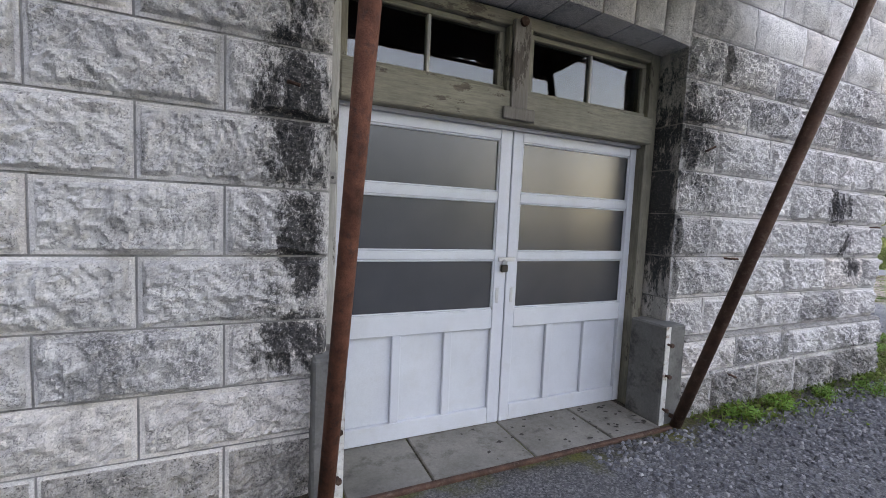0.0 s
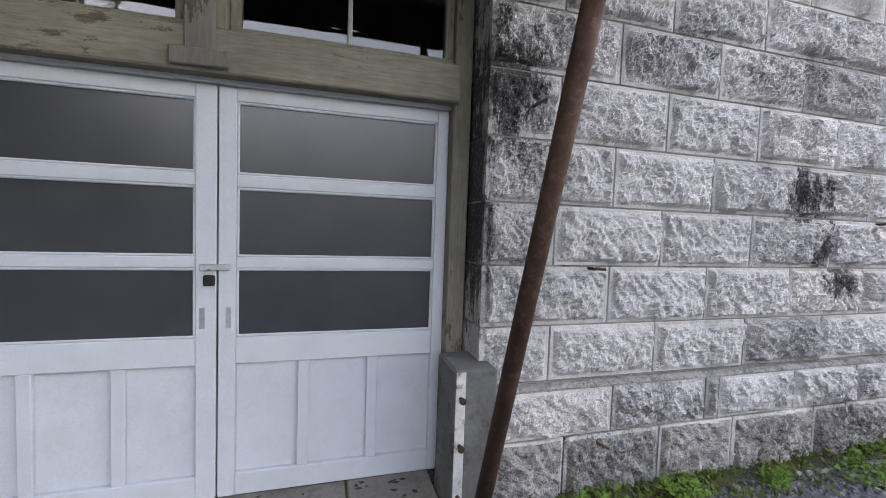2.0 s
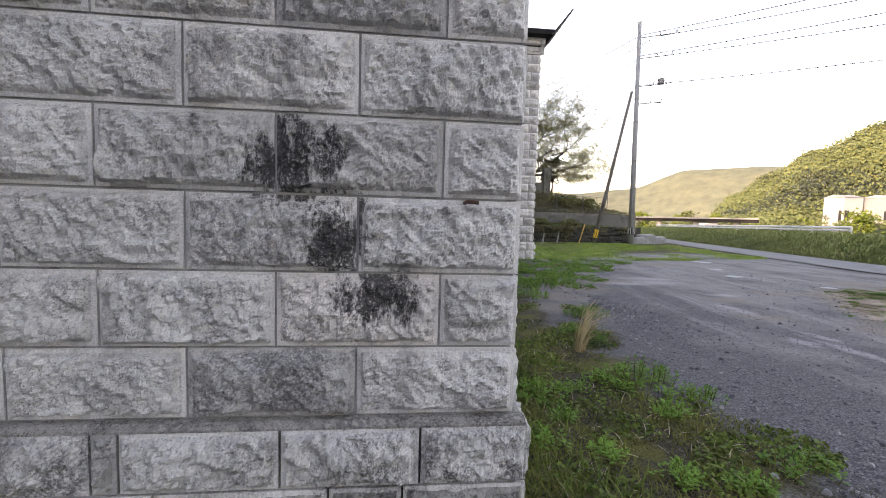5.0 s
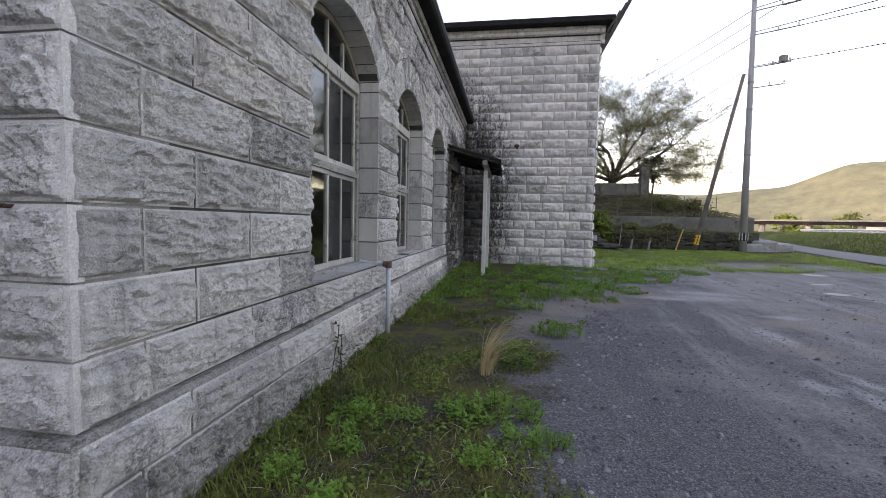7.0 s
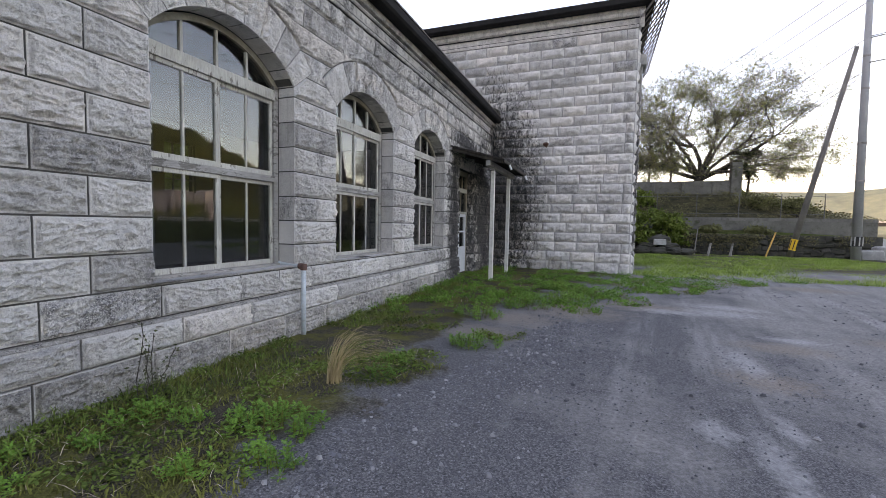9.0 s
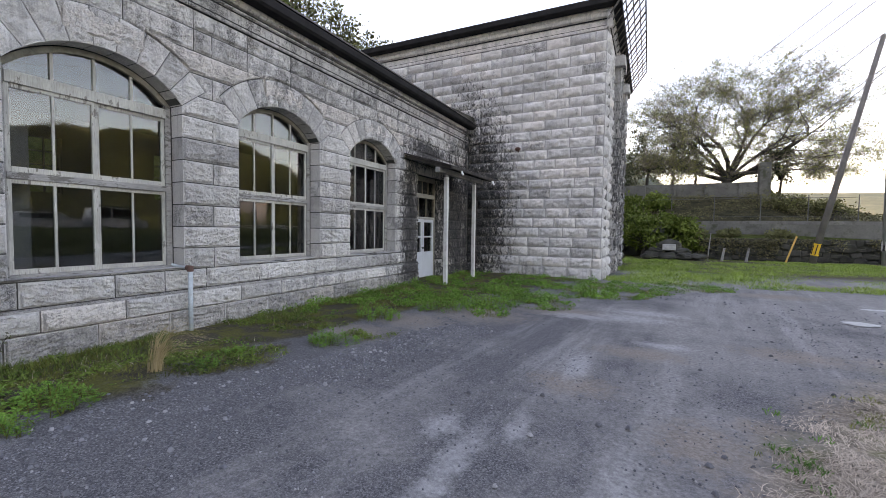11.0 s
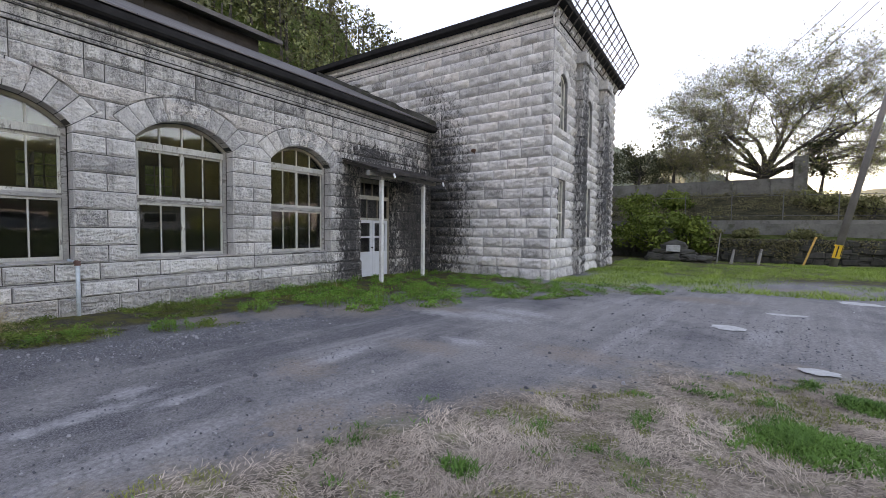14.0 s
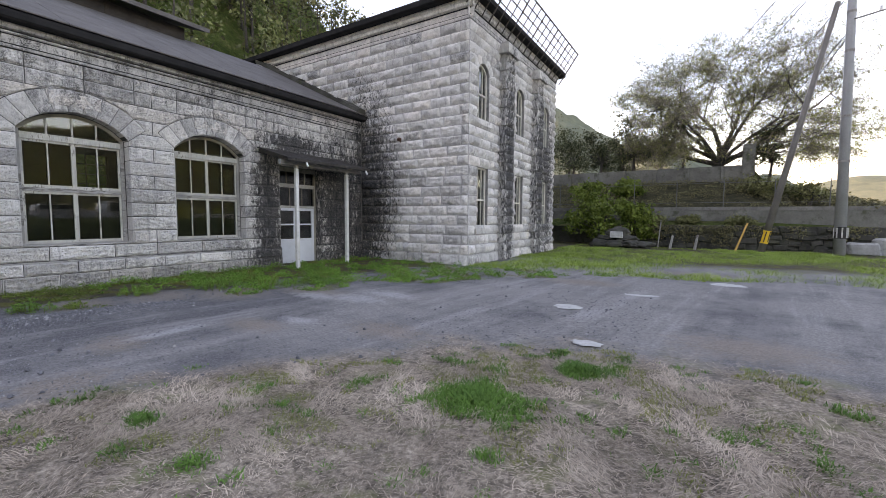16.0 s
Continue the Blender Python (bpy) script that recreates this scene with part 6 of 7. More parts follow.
def rubble_wall():
    w = long_wall("retaining_wall_low", [(6.0, 28.6), (12.0, 28.4), (18.3, 29.4)], -0.3, 1.22, 0.5, DARK_STONE, "low dark mossy rubble retaining wall")
    rng = random.Random(5)
    for row in range(4):
        x = 6.1 + rng.uniform(0, 0.4)
        while x < 17.6:
            wd, z = rng.uniform(0.25, 0.75), 0.0 + row * 0.30 + rng.uniform(-0.05, 0.05)
            y = 28.6 - (0.2 / 6) * (x - 6) if x < 12 else 28.4 + (x - 12) / 6.3
            bm = bmesh.new()
            lift = rng.uniform(-0.05, 0.05)
            add_box(bm, (x, y - rng.uniform(0.04, 0.20), z + lift), (x + wd - 0.01, y + 0.05, z + rng.uniform(0.2, 0.36) + lift), 0.05)
            for v in bm.verts:
                v.co += Vector((noise.noise(v.co * 3.1), 0.0, noise.noise(v.co * 2.7 + Vector((9, 0, 0))))) * 0.14
            part("rubble_stone", bm, DARK_STONE, w)
            x += wd


COPING = plain_material("grey_coping", (0.17, 0.165, 0.155), 0.9, vary=0.3, scale=1.5, grain=20, relief=0.4, spec=0.1, stain=(0.08, 0.08, 0.06), stain_amount=0.7)
rubble_wall()
long_wall("retaining_wall_middle", [(-2, 30.4), (12.5, 30.2), (19.0, 31.4)], 0.0, 2.05, 0.4, DARK_CONCRETE, "weathered concrete retaining wall")
long_wall("terrace_kerb", [(-2, 30.38), (12.5, 30.18), (19.0, 31.38)], 2.055, 2.25, 0.45, COPING, "grey concrete coping on the retaining wall")
up = long_wall("retaining_wall_high", [(-6, 37.6), (6.6, 37.4), (13.2, 37.2)], 0.0, 5.25, 0.5, DARK_CONCRETE, "tall stained concrete retaining wall with bays")
for i in range(8):
    box_part("buttress", (-3 + i * 2.1, 37.05, 2.0), (-2.8 + i * 2.1, 37.5, 5.2), DARK_CONCRETE, up, 0.02)
box_part("pier", (12.9, 37.0, 0.0), (13.6, 37.7, 6.6), DARK_CONCRETE, up, 0.03, "square concrete pier")


def terrace(name, pts_lo, pts_hi, material, label):
    verts = [(x, y, z) for x, y, z in pts_lo] + [(x, y, z) for x, y, z in pts_hi]
    n = len(pts_lo)
    faces = [(i, i + 1, n + i + 1, n + i) for i in range(n - 1)]
    return tagged(mesh_object(name, verts, faces, material), label, "bank", kind="structure")


def bank_material(name, a, b, c, scale, relief=1.0):
    m, nt, bs = mat(name)
    pos = position(nt)
    n1, n2 = noise_tex(nt, pos, scale, 6, 0.7), noise_tex(nt, pos, scale * 9, 5, 0.75)
    col = ramp(nt, n1, [(0.3, a), (0.5, b), (0.7, c)])
    col = mix(nt, 1.0, col, ramp(nt, n2, [(0.3, 1 - 0.45 * relief), (0.7, 1 + 0.35 * relief)]), 'MULTIPLY')
    nt.links.new(col, bs.inputs["Base Color"])
    bs.inputs["Roughness"].default_value = 0.95
    bs.inputs["Specular IOR Level"].default_value = 0.1
    bump(nt, bs, n2, relief, 0.4 / scale)
    return m


BANK = bank_material("grassy_bank", (0.05, 0.08, 0.02), (0.10, 0.14, 0.035), (0.20, 0.19, 0.09), 0.5)
# Blue is raised in these greens to stand for haze across the valley.
FOREST = bank_material("sunlit_wood", (0.036, 0.050, 0.042), (0.06, 0.074, 0.058), (0.095, 0.105, 0.074), 0.03)
# Distance haze is put into this colour, paler than the wood itself.
FOREST_FAR = bank_material("haze_tinted_wood", (0.09, 0.105, 0.085), (0.125, 0.14, 0.105), (0.17, 0.175, 0.125), 0.035, 0.05)
SCRUB_BANK = bank_material("scrubby_bank", (0.035, 0.036, 0.02), (0.075, 0.07, 0.04), (0.13, 0.12, 0.07), 1.1)
ASPHALT = plain_material("road_asphalt", (0.16, 0.16, 0.165), 0.9, vary=0.15, scale=0.6, grain=20, relief=0.2)
terrace("terrace_low", [(-2, 28.9, 1.1), (12, 28.8, 1.1), (18.6, 29.8, 1.0)], [(-2, 30.5, 1.6), (12.5, 30.4, 1.5), (19, 31.5, 1.2)], BANK, "grassy terrace between the retaining walls")
terrace("terrace_mid", [(-6, 30.7, 2.1), (12.5, 30.5, 2.1), (19.2, 31.7, 2.1)], [(-6, 37.5, 4.35), (13.2, 37.3, 4.2), (20, 38, 2.6)], SCRUB_BANK, "overgrown terrace with ivy between the retaining walls")
terrace("terrace_high", [(-12, 38.0, 5.1), (13.5, 37.8, 5.1), (15.6, 38.0, 2.4)], [(-12, 70, 6.5), (13.5, 70, 6), (17.0, 70, 2)], BANK, "grassy ground above the tall retaining wall")

terrace("terrace_end", [(13.4, 37.86, 0.0), (15.6, 38.0, 0.0), (16.2, 52.0, 0.0)], [(13.4, 37.86, 5.1), (15.6, 38.0, 2.41), (16.2, 52.0, 2.2)], BANK, "grassy end of the high terrace")


def monument():
    t = thing("rock_monument", (7.1, 26.6, 0.0), "low dark rock heap with a pale plaque stone", "monument")
    rng = random.Random(8)
    for (x, y, z, sx, sy, sz) in ((6.1, 26.5, 0.2, 0.55, 0.4, 0.25), (6.9, 26.4, 0.18, 0.5, 0.4, 0.26), (7.7, 26.5, 0.2, 0.5, 0.4, 0.22), (8.35, 26.6, 0.16, 0.45, 0.4, 0.22), (7.0, 26.75, 0.75, 0.65, 0.35, 0.36), (6.5, 26.7, 0.5, 0.5, 0.35, 0.2), (7.5, 26.7, 0.48, 0.5, 0.35, 0.2)):
        bm = bmesh.new()
        bmesh.ops.create_icosphere(bm, subdivisions=3, radius=1)
        off = rng.uniform(0, 40)
        for v in bm.verts:
            k = 1 + 0.35 * noise.noise(v.co * 1.3 + Vector((off, 0, 0))) + 0.12 * noise.noise(v.co * 4 + Vector((0, off, 0)))
            v.co = Vector((x + v.co.x * sx * k, y + v.co.y * sy * k, z + max(-0.3, v.co.z * sz * k)))
        part("rock", bm, DARK_STONE, t)
    box_part("plaque", (6.65, 26.28, 0.52), (7.3, 26.42, 0.86), PALE, t, 0.02, "pale stone plaque")


monument()


def utility_pole():
    t = thing("utility_pole", (16.0, 26.75, 0.0), "tall grey concrete utility pole with steel bands and arms", "utility pole")
    px, py = 16.0, 26.75
    bm = bmesh.new()
    add_tube(bm, (px, py, -0.2), (px - 0.27, py, 15.5), 0.21, 0.12, 20)
    part("shaft", bm, POLE_MAT, t, smooth=True)
    for z in (4.0, 5.9, 8.6, 10.2):
        bm = bmesh.new()
        add_tube(bm, (px - 0.0173 * z, py, z), (px - 0.0173 * z, py, z + 0.10), 0.225 - z * 0.0055, sides=20)
        part("band", bm, GREY_WOOD, t, "steel band")
    for z, dx, ln in ((9.9, 0.82, 1.5), (11.1, 0.82, 1.7), (13.0, 0.82, 2.0), (14.4, 0.82, 2.2)):
        bm = bmesh.new()
        add_tube(bm, (px - 0.3, py, z), (px + ln * dx, py - ln * 0.57, z), 0.035, sides=6)
        arm = part("cross_arm", bm, GREY_WOOD, t, "grey steel arm")
        for k in (0.5, 0.95):
            bm = bmesh.new()
            add_tube(bm, (px + ln * dx * k, py - ln * 0.57 * k, z), (px + ln * dx * k, py - ln * 0.57 * k, z + 0.22), 0.05, sides=8)
            part("insulator", bm, WHITE_METAL, arm, "white insulator")
    box_part("junction_box", (px + 0.9, py - 0.9, 11.15), (px + 1.25, py - 0.6, 11.5), GREY_WOOD, t, 0.02)
    bm = bmesh.new()
    add_tube(bm, (px, py, 0.75), (px, py, 1.25), 0.222, sides=20)
    sleeve = part("marker_band", bm, BLACK, t, "black marker sleeve with pale stripes")
    for i in range(8):
        a = i * 0.785
        bm = bmesh.new()
        add_tube(bm, (px + 0.225 * math.cos(a), py + 0.225 * math.sin(a), 0.78), (px + 0.225 * math.cos(a), py + 0.225 * math.sin(a), 1.22), 0.028, sides=6)
        part("stripe", bm, PALE, sleeve)
    s = thing("brace_pole", (13.3, 26.95, 0.0), "leaning grey wooden brace pole with a yellow marker", "utility pole")
    a, b = Vector((13.28, 26.95, -0.1)), Vector((15.34, 26.58, 10.7))
    bm = bmesh.new()
    add_tube(bm, a, b, 0.15, 0.10, 14)
    part("shaft", bm, POLE_OLD, s, smooth=True)
    bm = bmesh.new()
    add_tube(bm, a.lerp(b, 0.05), a.lerp(b, 0.105), 0.163, 0.160, 14)
    sleeve = part("marker_sleeve", bm, YELLOW, s, "yellow marker sleeve")
    for k in range(6):
        ang = k * 1.047 + 0.3
        o = Vector((0.158 * math.cos(ang), 0.158 * math.sin(ang), 0))
        bm = bmesh.new()
        add_tube(bm, a.lerp(b, 0.055) + o, a.lerp(b, 0.10) + o, 0.022, sides=6)
        part("stripe", bm, BLACK, sleeve)
    return t


POLE_OLD = plain_material("old_pole", (0.17, 0.16, 0.15), 0.9, vary=0.2, scale=2, grain=40, relief=0.3)
utility_pole()


def wires():
    runs = [((15.85, 26.75, 14.6), (60, -8, 19)), ((17.2, 26.6, 14.6), (62, -6, 18)), ((15.85, 26.75, 13.2), (58, -10, 15.5)), ((17.4, 26.4, 13.2), (60, -9, 14.2)), ((15.85, 26.75, 11.2), (56, -6, 12.0)),
            ((15.85, 26.75, 14.6), (3.0, 78, 17)), ((17.0, 26.8, 14.6), (6, 80, 17)), ((15.85, 26.75, 13.0), (5.0, 78, 14.5)), ((15.85, 26.75, 11.2), (9, 76, 10.5)), ((15.85, 26.75, 9.6), (11, 70, 8.0)), ((15.85, 26.75, 9.4), (13, 70, 8.2))]
    for a, b in runs:
        a, b = Vector(a), Vector(b)
        verts, faces, n = [], [], 14
        for i in range(n):
            k = i / (n - 1)
            p = a.lerp(b, k) - Vector((0, 0, 3.8 * k * (1 - k)))
            verts += [(p.x + 0.022 * math.cos(q), p.y + 0.022 * math.cos(q), p.z + 0.022 * math.sin(q)) for q in (0.5, 2.1, 3.7, 5.3)]
        for i in range(n - 1):
            faces += [(4 * i + q, 4 * i + (q + 1) % 4, 4 * i + 4 + (q + 1) % 4, 4 * i + 4 + q) for q in range(4)]
        tagged(mesh_object("overhead_wire", verts, faces, WIRE), "thin dark overhead wire sagging from the utility pole", "wire", "overhead wires")


wires()


def kerb_stones():
    for i, (x, y, w, h) in enumerate(((16.9, 27.6, 1.0, 0.55), (18.0, 28.2, 1.2, 0.75), (19.3, 28.7, 1.1, 0.6))):
        t = thing("concrete_lump", (x, y, 0.0), "pale broken concrete block lying by the pole", "concrete block", "broken concrete blocks")
        bm = bmesh.new()
        add_box(bm, (x - w / 2, y - 0.35, -0.05), (x + w / 2, y + 0.35, h), 0.09)
        for v in bm.verts:
            v.co += Vector((noise.noise(v.co * 2.1), noise.noise(v.co * 1.7 + Vector((5, 0, 0))), 0.5 * noise.noise(v.co * 2.5))) * 0.12
        part("block", bm, CONCRETE, t)


kerb_stones()


def stakes():
    t = thing("marker_stake", (12.4, 27.2, 0.0), "leaning orange wooden stake in the grass", "stake")
    bm = bmesh.new()
    add_tube(bm, (12.3, 27.2, -0.05), (12.75, 27.3, 1.38), 0.045, sides=4)
    part("stick", bm, ORANGE_WOOD, t)
    for x, y, h in ((9.5, 26.9, 0.7), (8.9, 27.3, 1.5), (10.6, 27.0, 0.75)):
        s = thing("dead_stump", (x, y, 0.0), "grey dead stick standing in the grass", "stump", "dead sticks")
        bm = bmesh.new()
        add_tube(bm, (x, y, -0.05), (x + 0.12, y, h), 0.07 if h < 1 else 0.035, 0.05 if h < 1 else 0.02, 8)
        part("stick", bm, GREY_WOOD, s)


stakes()


DULL_STEEL = plain_material("dull_fence_steel", (0.13, 0.135, 0.13), 0.7, 0.3, vary=0.2)


def mesh_fence():
    t = thing("wire_fence", (14, 33, 2.2), "thin grey steel fence on the retaining wall", "fence")
    pts = [(-2 + i * 2.3, 30.55 if i < 6 else 30.5 + (i - 6) * 0.40) for i in range(9)]
    for x, y in pts:
        bm = bmesh.new()
        add_tube(bm, (x, y, 2.2), (x, y, 3.75), 0.026, sides=6)
        part("post", bm, DULL_STEEL, t)
    for z in (2.5, 3.6):
        for a, b in zip(pts, pts[1:]):
            bm = bmesh.new()
            add_tube(bm, (*a, z), (*b, z), 0.013, sides=5)
            part("rail", bm, DULL_STEEL, t)


mesh_fence()


# ---- trees ----
# Ivy colour is lifted paler to carry some distance haze.
DULL_LEAF = leaf_material("dull_ivy", (0.07, 0.075, 0.035), (0.20, 0.205, 0.085))
# Muted spring green: haze over the hillside is part of this colour.
HAZE_LEAF = leaf_material("hazed_hillside_leaves", (0.10, 0.115, 0.05), (0.24, 0.26, 0.11))
TWIG = plain_material("grey_twig", (0.24, 0.205, 0.17), 0.9, vary=0.2)

def grow(seed, base, height, spread, levels, trunk_r, kids, mains):
    """Limbs of a tree as (from, to, radius, radius), and where its twigs end."""
    rng = random.Random(seed)
    limbs, tips = [], []

    def limb(p, way, length, r, level):
        steps = 4
        for i in range(steps):
            way = (way + Vector((rng.gauss(0, 0.16), rng.gauss(0, 0.16), rng.gauss(0.0, 0.09)))).normalized()
            q = p + way * (length / steps)
            r2 = r * 0.84
            limbs.append((p, q, r, r2))
            if level < levels and i >= 1:
                for _ in range(kids if i == steps - 1 else 1):
                    out = Vector((rng.gauss(0, 1), rng.gauss(0, 1), rng.gauss(0.04, 0.36))).normalized()
                    w2 = (way * 0.8 + out * spread).normalized()
                    limb(q, w2, length * rng.uniform(0.5, 0.72), r2 * 0.6, level + 1)
            if level >= levels - 1:
                tips.append(q)
            p, r = q, r2
    foot = Vector(base)
    fork = foot + Vector((0.25, 0, height))
    limbs.append((foot, fork, trunk_r * 1.25, trunk_r))
    for dx, dy, dz, ln in mains:
        limb(fork - Vector((0, 0, rng.uniform(0, 0.5))), Vector((dx, dy, dz)).normalized(), ln, trunk_r * rng.uniform(0.45, 0.65), 1)
    return limbs, tips


def tree(name, seed, base, height, spread, levels, trunk_r, kids, leaf_mat, per_tip, leaf, fuzz, label, mains):
    t = thing(name, base, label, "tree")
    limbs, tips = grow(seed, base, height, spread, levels, trunk_r, kids, mains)
    verts, faces = [], []
    for a, b, r0, r1 in limbs:
        sides = 8 if r0 > 0.1 else 4 if r0 > 0.02 else 3
        way = (b - a).normalized()
        s = way.cross(Vector((0.3, 0.9, 0.1))).normalized()
        u = way.cross(s)
        k = len(verts)
        for p, r in ((a, r0), (b, r1)):
            verts += [tuple(p + (s * math.cos(2 * math.pi * i / sides) + u * math.sin(2 * math.pi * i / sides)) * r) for i in range(sides)]
        faces += [(k + i, k + (i + 1) % sides, k + sides + (i + 1) % sides, k + sides + i) for i in range(sides)]
    mesh_object("trunk", verts, faces, BARK, t)
    rng = random.Random(seed + 1)
    places = [(p.x + rng.gauss(0, fuzz), p.y + rng.gauss(0, fuzz), p.z + rng.gauss(0, fuzz * 0.7)) for p in tips for _ in range(per_tip) if noise.noise(p * 0.35) > -0.12 or rng.random() < 0.25]
    leaf_cloud("crown", places, leaf, leaf_mat, t, seed)
    twigs = [(p.x + rng.gauss(0, 0.12), p.y + rng.gauss(0, 0.12), p.z + rng.gauss(0, 0.1)) for p in tips for _ in range(2)]
    leaf_cloud("fine_branching", twigs, 0.24, TWIG, t, seed + 5, slim=0.042, flat=0.1)
    return t, len(limbs), len(places)


tree("bare_tree", 3, (11.4, 41.5, 4.9), 1.3, 0.95, 5, 0.34, 3, TREE_LEAF, 2, 0.058, 0.20, "large spreading tree with dark limbs and sparse young leaves",
     [(-0.9, 0.1, 0.75, 4.4), (-0.45, -0.3, 1.2, 4.9), (-0.15, 0.3, 1.4, 5.2), (0.15, -0.2, 1.4, 5.3), (0.45, -0.2, 1.2, 4.8), (0.8, 0.2, 0.85, 4.9), (1.0, -0.2, 0.5, 5.8), (1.1, 0.15, 0.22, 6.0), (1.0, -0.35, 0.02, 4.6), (-0.6, 0.3, 1.0, 4.8), (-0.9, -0.4, 0.35, 3.4)])


def leafy_tree(x, y, z, h, r, seed, material, name, label, leaf=0.22, n=2600):
    t = thing(name, (x, y, z), label, "tree", "trees beside the wall")
    rng = random.Random(seed)
    bm = bmesh.new()
    add_tube(bm, (x, y, z - 0.3), (x + 0.2, y, z + h * 0.55), 0.05 * r + 0.05, 0.03, 7)
    clumps = []
    for i in range(30):
        a, q, zz = rng.uniform(0, 6.28), r * rng.uniform(0.1, 1.0), z + h * rng.uniform(0.25, 0.95)
        c = (x + q * math.cos(a) * (1.15 - (zz - z) / h * 0.6), y + q * math.sin(a) * (1.15 - (zz - z) / h * 0.6), zz)
        add_tube(bm, (x + 0.1, y, z + h * 0.3), c, 0.03, 0.012, 4)
        clumps.append((c, r * rng.uniform(0.14, 0.34)))
    part("trunk", bm, BARK, t)
    places = []
    for i in range(n):
        (c, s) = clumps[rng.randrange(len(clumps))]
        places.append((c[0] + rng.gauss(0, s * 0.6), c[1] + rng.gauss(0, s * 0.6), max(z + 0.05, c[2] + rng.gauss(0, s * 0.45))))
    leaf_cloud("crown", places, leaf, material, t, seed)


for i, (x, y, z, h, r) in enumerate(((5.6, 40.5, 5.1, 5.5, 2.3), (7.6, 41.5, 5.1, 6.8, 1.9), (9.2, 40.5, 5.1, 4.5, 1.6), (3.0, 40.5, 5.1, 4.0, 2.4), (14.6, 39.5, 4.5, 3.4, 1.5), (0.5, 41, 5.1, 3.6, 2.4), (-3, 52, 5.5, 6.5, 3.4), (0.5, 54, 5.5, 5.0, 2.6), (-7, 56, 6, 9, 4), (3.2, 50, 5.4, 3.4, 2.0))):
    leafy_tree(x, y, z, h, r, 30 + i, DARK_LEAF, "evergreen_tree", "dark leafy evergreen beside the large tree", 0.095, 2300)
for i, (x, y, z, h, r) in enumerate(((5.6, 28.0, 0.0, 2.9, 1.7), (7.4, 28.4, 0.0, 2.5, 1.3), (4.6, 30.0, 0.6, 3.4, 1.6), (6.4, 33.5, 2.9, 1.3, 1.2), (13.8, 34.0, 2.8, 1.3, 1.5), (16.0, 34.0, 2.6, 0.9, 1.6), (10.2, 29.6, 1.3, 0.4, 0.7), (12.6, 29.7, 1.15, 0.45, 0.8), (8.4, 29.4, 1.2, 0.45, 0.9))):
    leafy_tree(x, y, z, h, r, 50 + i, BUSH_LEAF if i < 4 else DULL_LEAF, "bush", "bright green leafy bush by the retaining wall" if i < 4 else "dull green ivy bush on the terrace", 0.10 if i < 4 else 0.07, 2600)


def terrace_scrub():
    rng = random.Random(91)
    places = []
    for _ in range(26000):
        x, k = rng.uniform(-1, 19.5), rng.random()
        y = 30.9 + 6.2 * k
        z = 2.12 + (2.15 if x < 13.2 else 2.15 - 1.6 * (x - 13.2) / 6.3) * k
        d = noise.noise(Vector((x * 0.6, y * 0.6, 4.0))) + 0.5 * noise.noise(Vector((x * 1.9, y * 1.9, 7.0)))
        if rng.random() < 0.35 + 0.9 * d:
            places.append((x, y, z + (0.04 + 0.3 * max(0.0, d + 0.2)) * rng.random()))
    tagged(leaf_cloud("terrace_scrub", places, 0.06, SCRUB, None, 92, 0.2), "dull brown-green scrub on the overgrown terrace", "scrub", kind="stuff")


# Scrub is paler in its colour, for the haze before the terrace.
SCRUB = leaf_material("dull_scrub", (0.08, 0.075, 0.045), (0.22, 0.21, 0.10))
terrace_scrub()


def wall_growth():
    """Dry creepers that hang over the low wall."""
    rng = random.Random(95)
    places = []
    for _ in range(9000):
        x = rng.uniform(6.0, 18.0)
        y = 28.6 - (0.2 / 6) * (x - 6) if x < 12 else 28.4 + (x - 12) / 6.3
        d = noise.noise(Vector((x * 0.8, 5.0, 0))) + (0.35 if x < 12 else -0.1)
        drop = abs(rng.gauss(0, 0.25 + 0.5 * max(0.0, d)))
        if rng.random() < 0.35 + d and drop < 1.1:
            places.append((x, y - 0.22 + rng.gauss(0, 0.06), 1.25 - drop))
    tagged(leaf_cloud("wall_creeper", places, 0.05, SCRUB, None, 96, 0.1), "dull creeper hanging over the low rubble wall", "creeper", kind="stuff")


wall_growth()


# ---- hills ----
def ridge(name, crest, dist, depth, material, label, rough, seed, leafy=0.0):
    """A hillside: crest is a list of (degrees from north, metres high)."""
    n, m = (320, 60) if leafy else (90, 18)
    verts, faces = [], []
    for i in range(n + 1):
        k = i / n * (len(crest) - 1)
        j = min(int(k), len(crest) - 2)
        f = k - j
        f = f * f * (3 - 2 * f)
        az = radians(crest[j][0] + (crest[j + 1][0] - crest[j][0]) * (k - j))
        h = crest[j][1] + (crest[j + 1][1] - crest[j][1]) * f
        for q in range(m + 1):
            s = q / m
            d = dist + depth * s
            p = Vector((math.sin(az) * d, math.cos(az) * d, 0))
            z = -3 + (h + 3) * math.sin(s * math.pi / 2) ** 1.1
            if leafy:
                z += leafy * (0.5 - abs(noise.noise(p * 0.13))) + 0.6 * leafy * noise.noise(p * 0.3)
            z += rough * (noise.fractal(p * (1.2 / (rough * 6) if rough > 4 else 0.005) + Vector((seed, 0, 0)), 0.8, 2.0, 4) + 0.5) * min(1, s * 4)
            verts.append((p.x, p.y, z))
    r = m + 1
    for i in range(n):
        for q in range(m):
            a = i * r + q
            faces.append((a, a + r, a + r + 1, a + 1))
    return tagged(mesh_object(name, verts, faces, material), label, "hill", kind="structure")


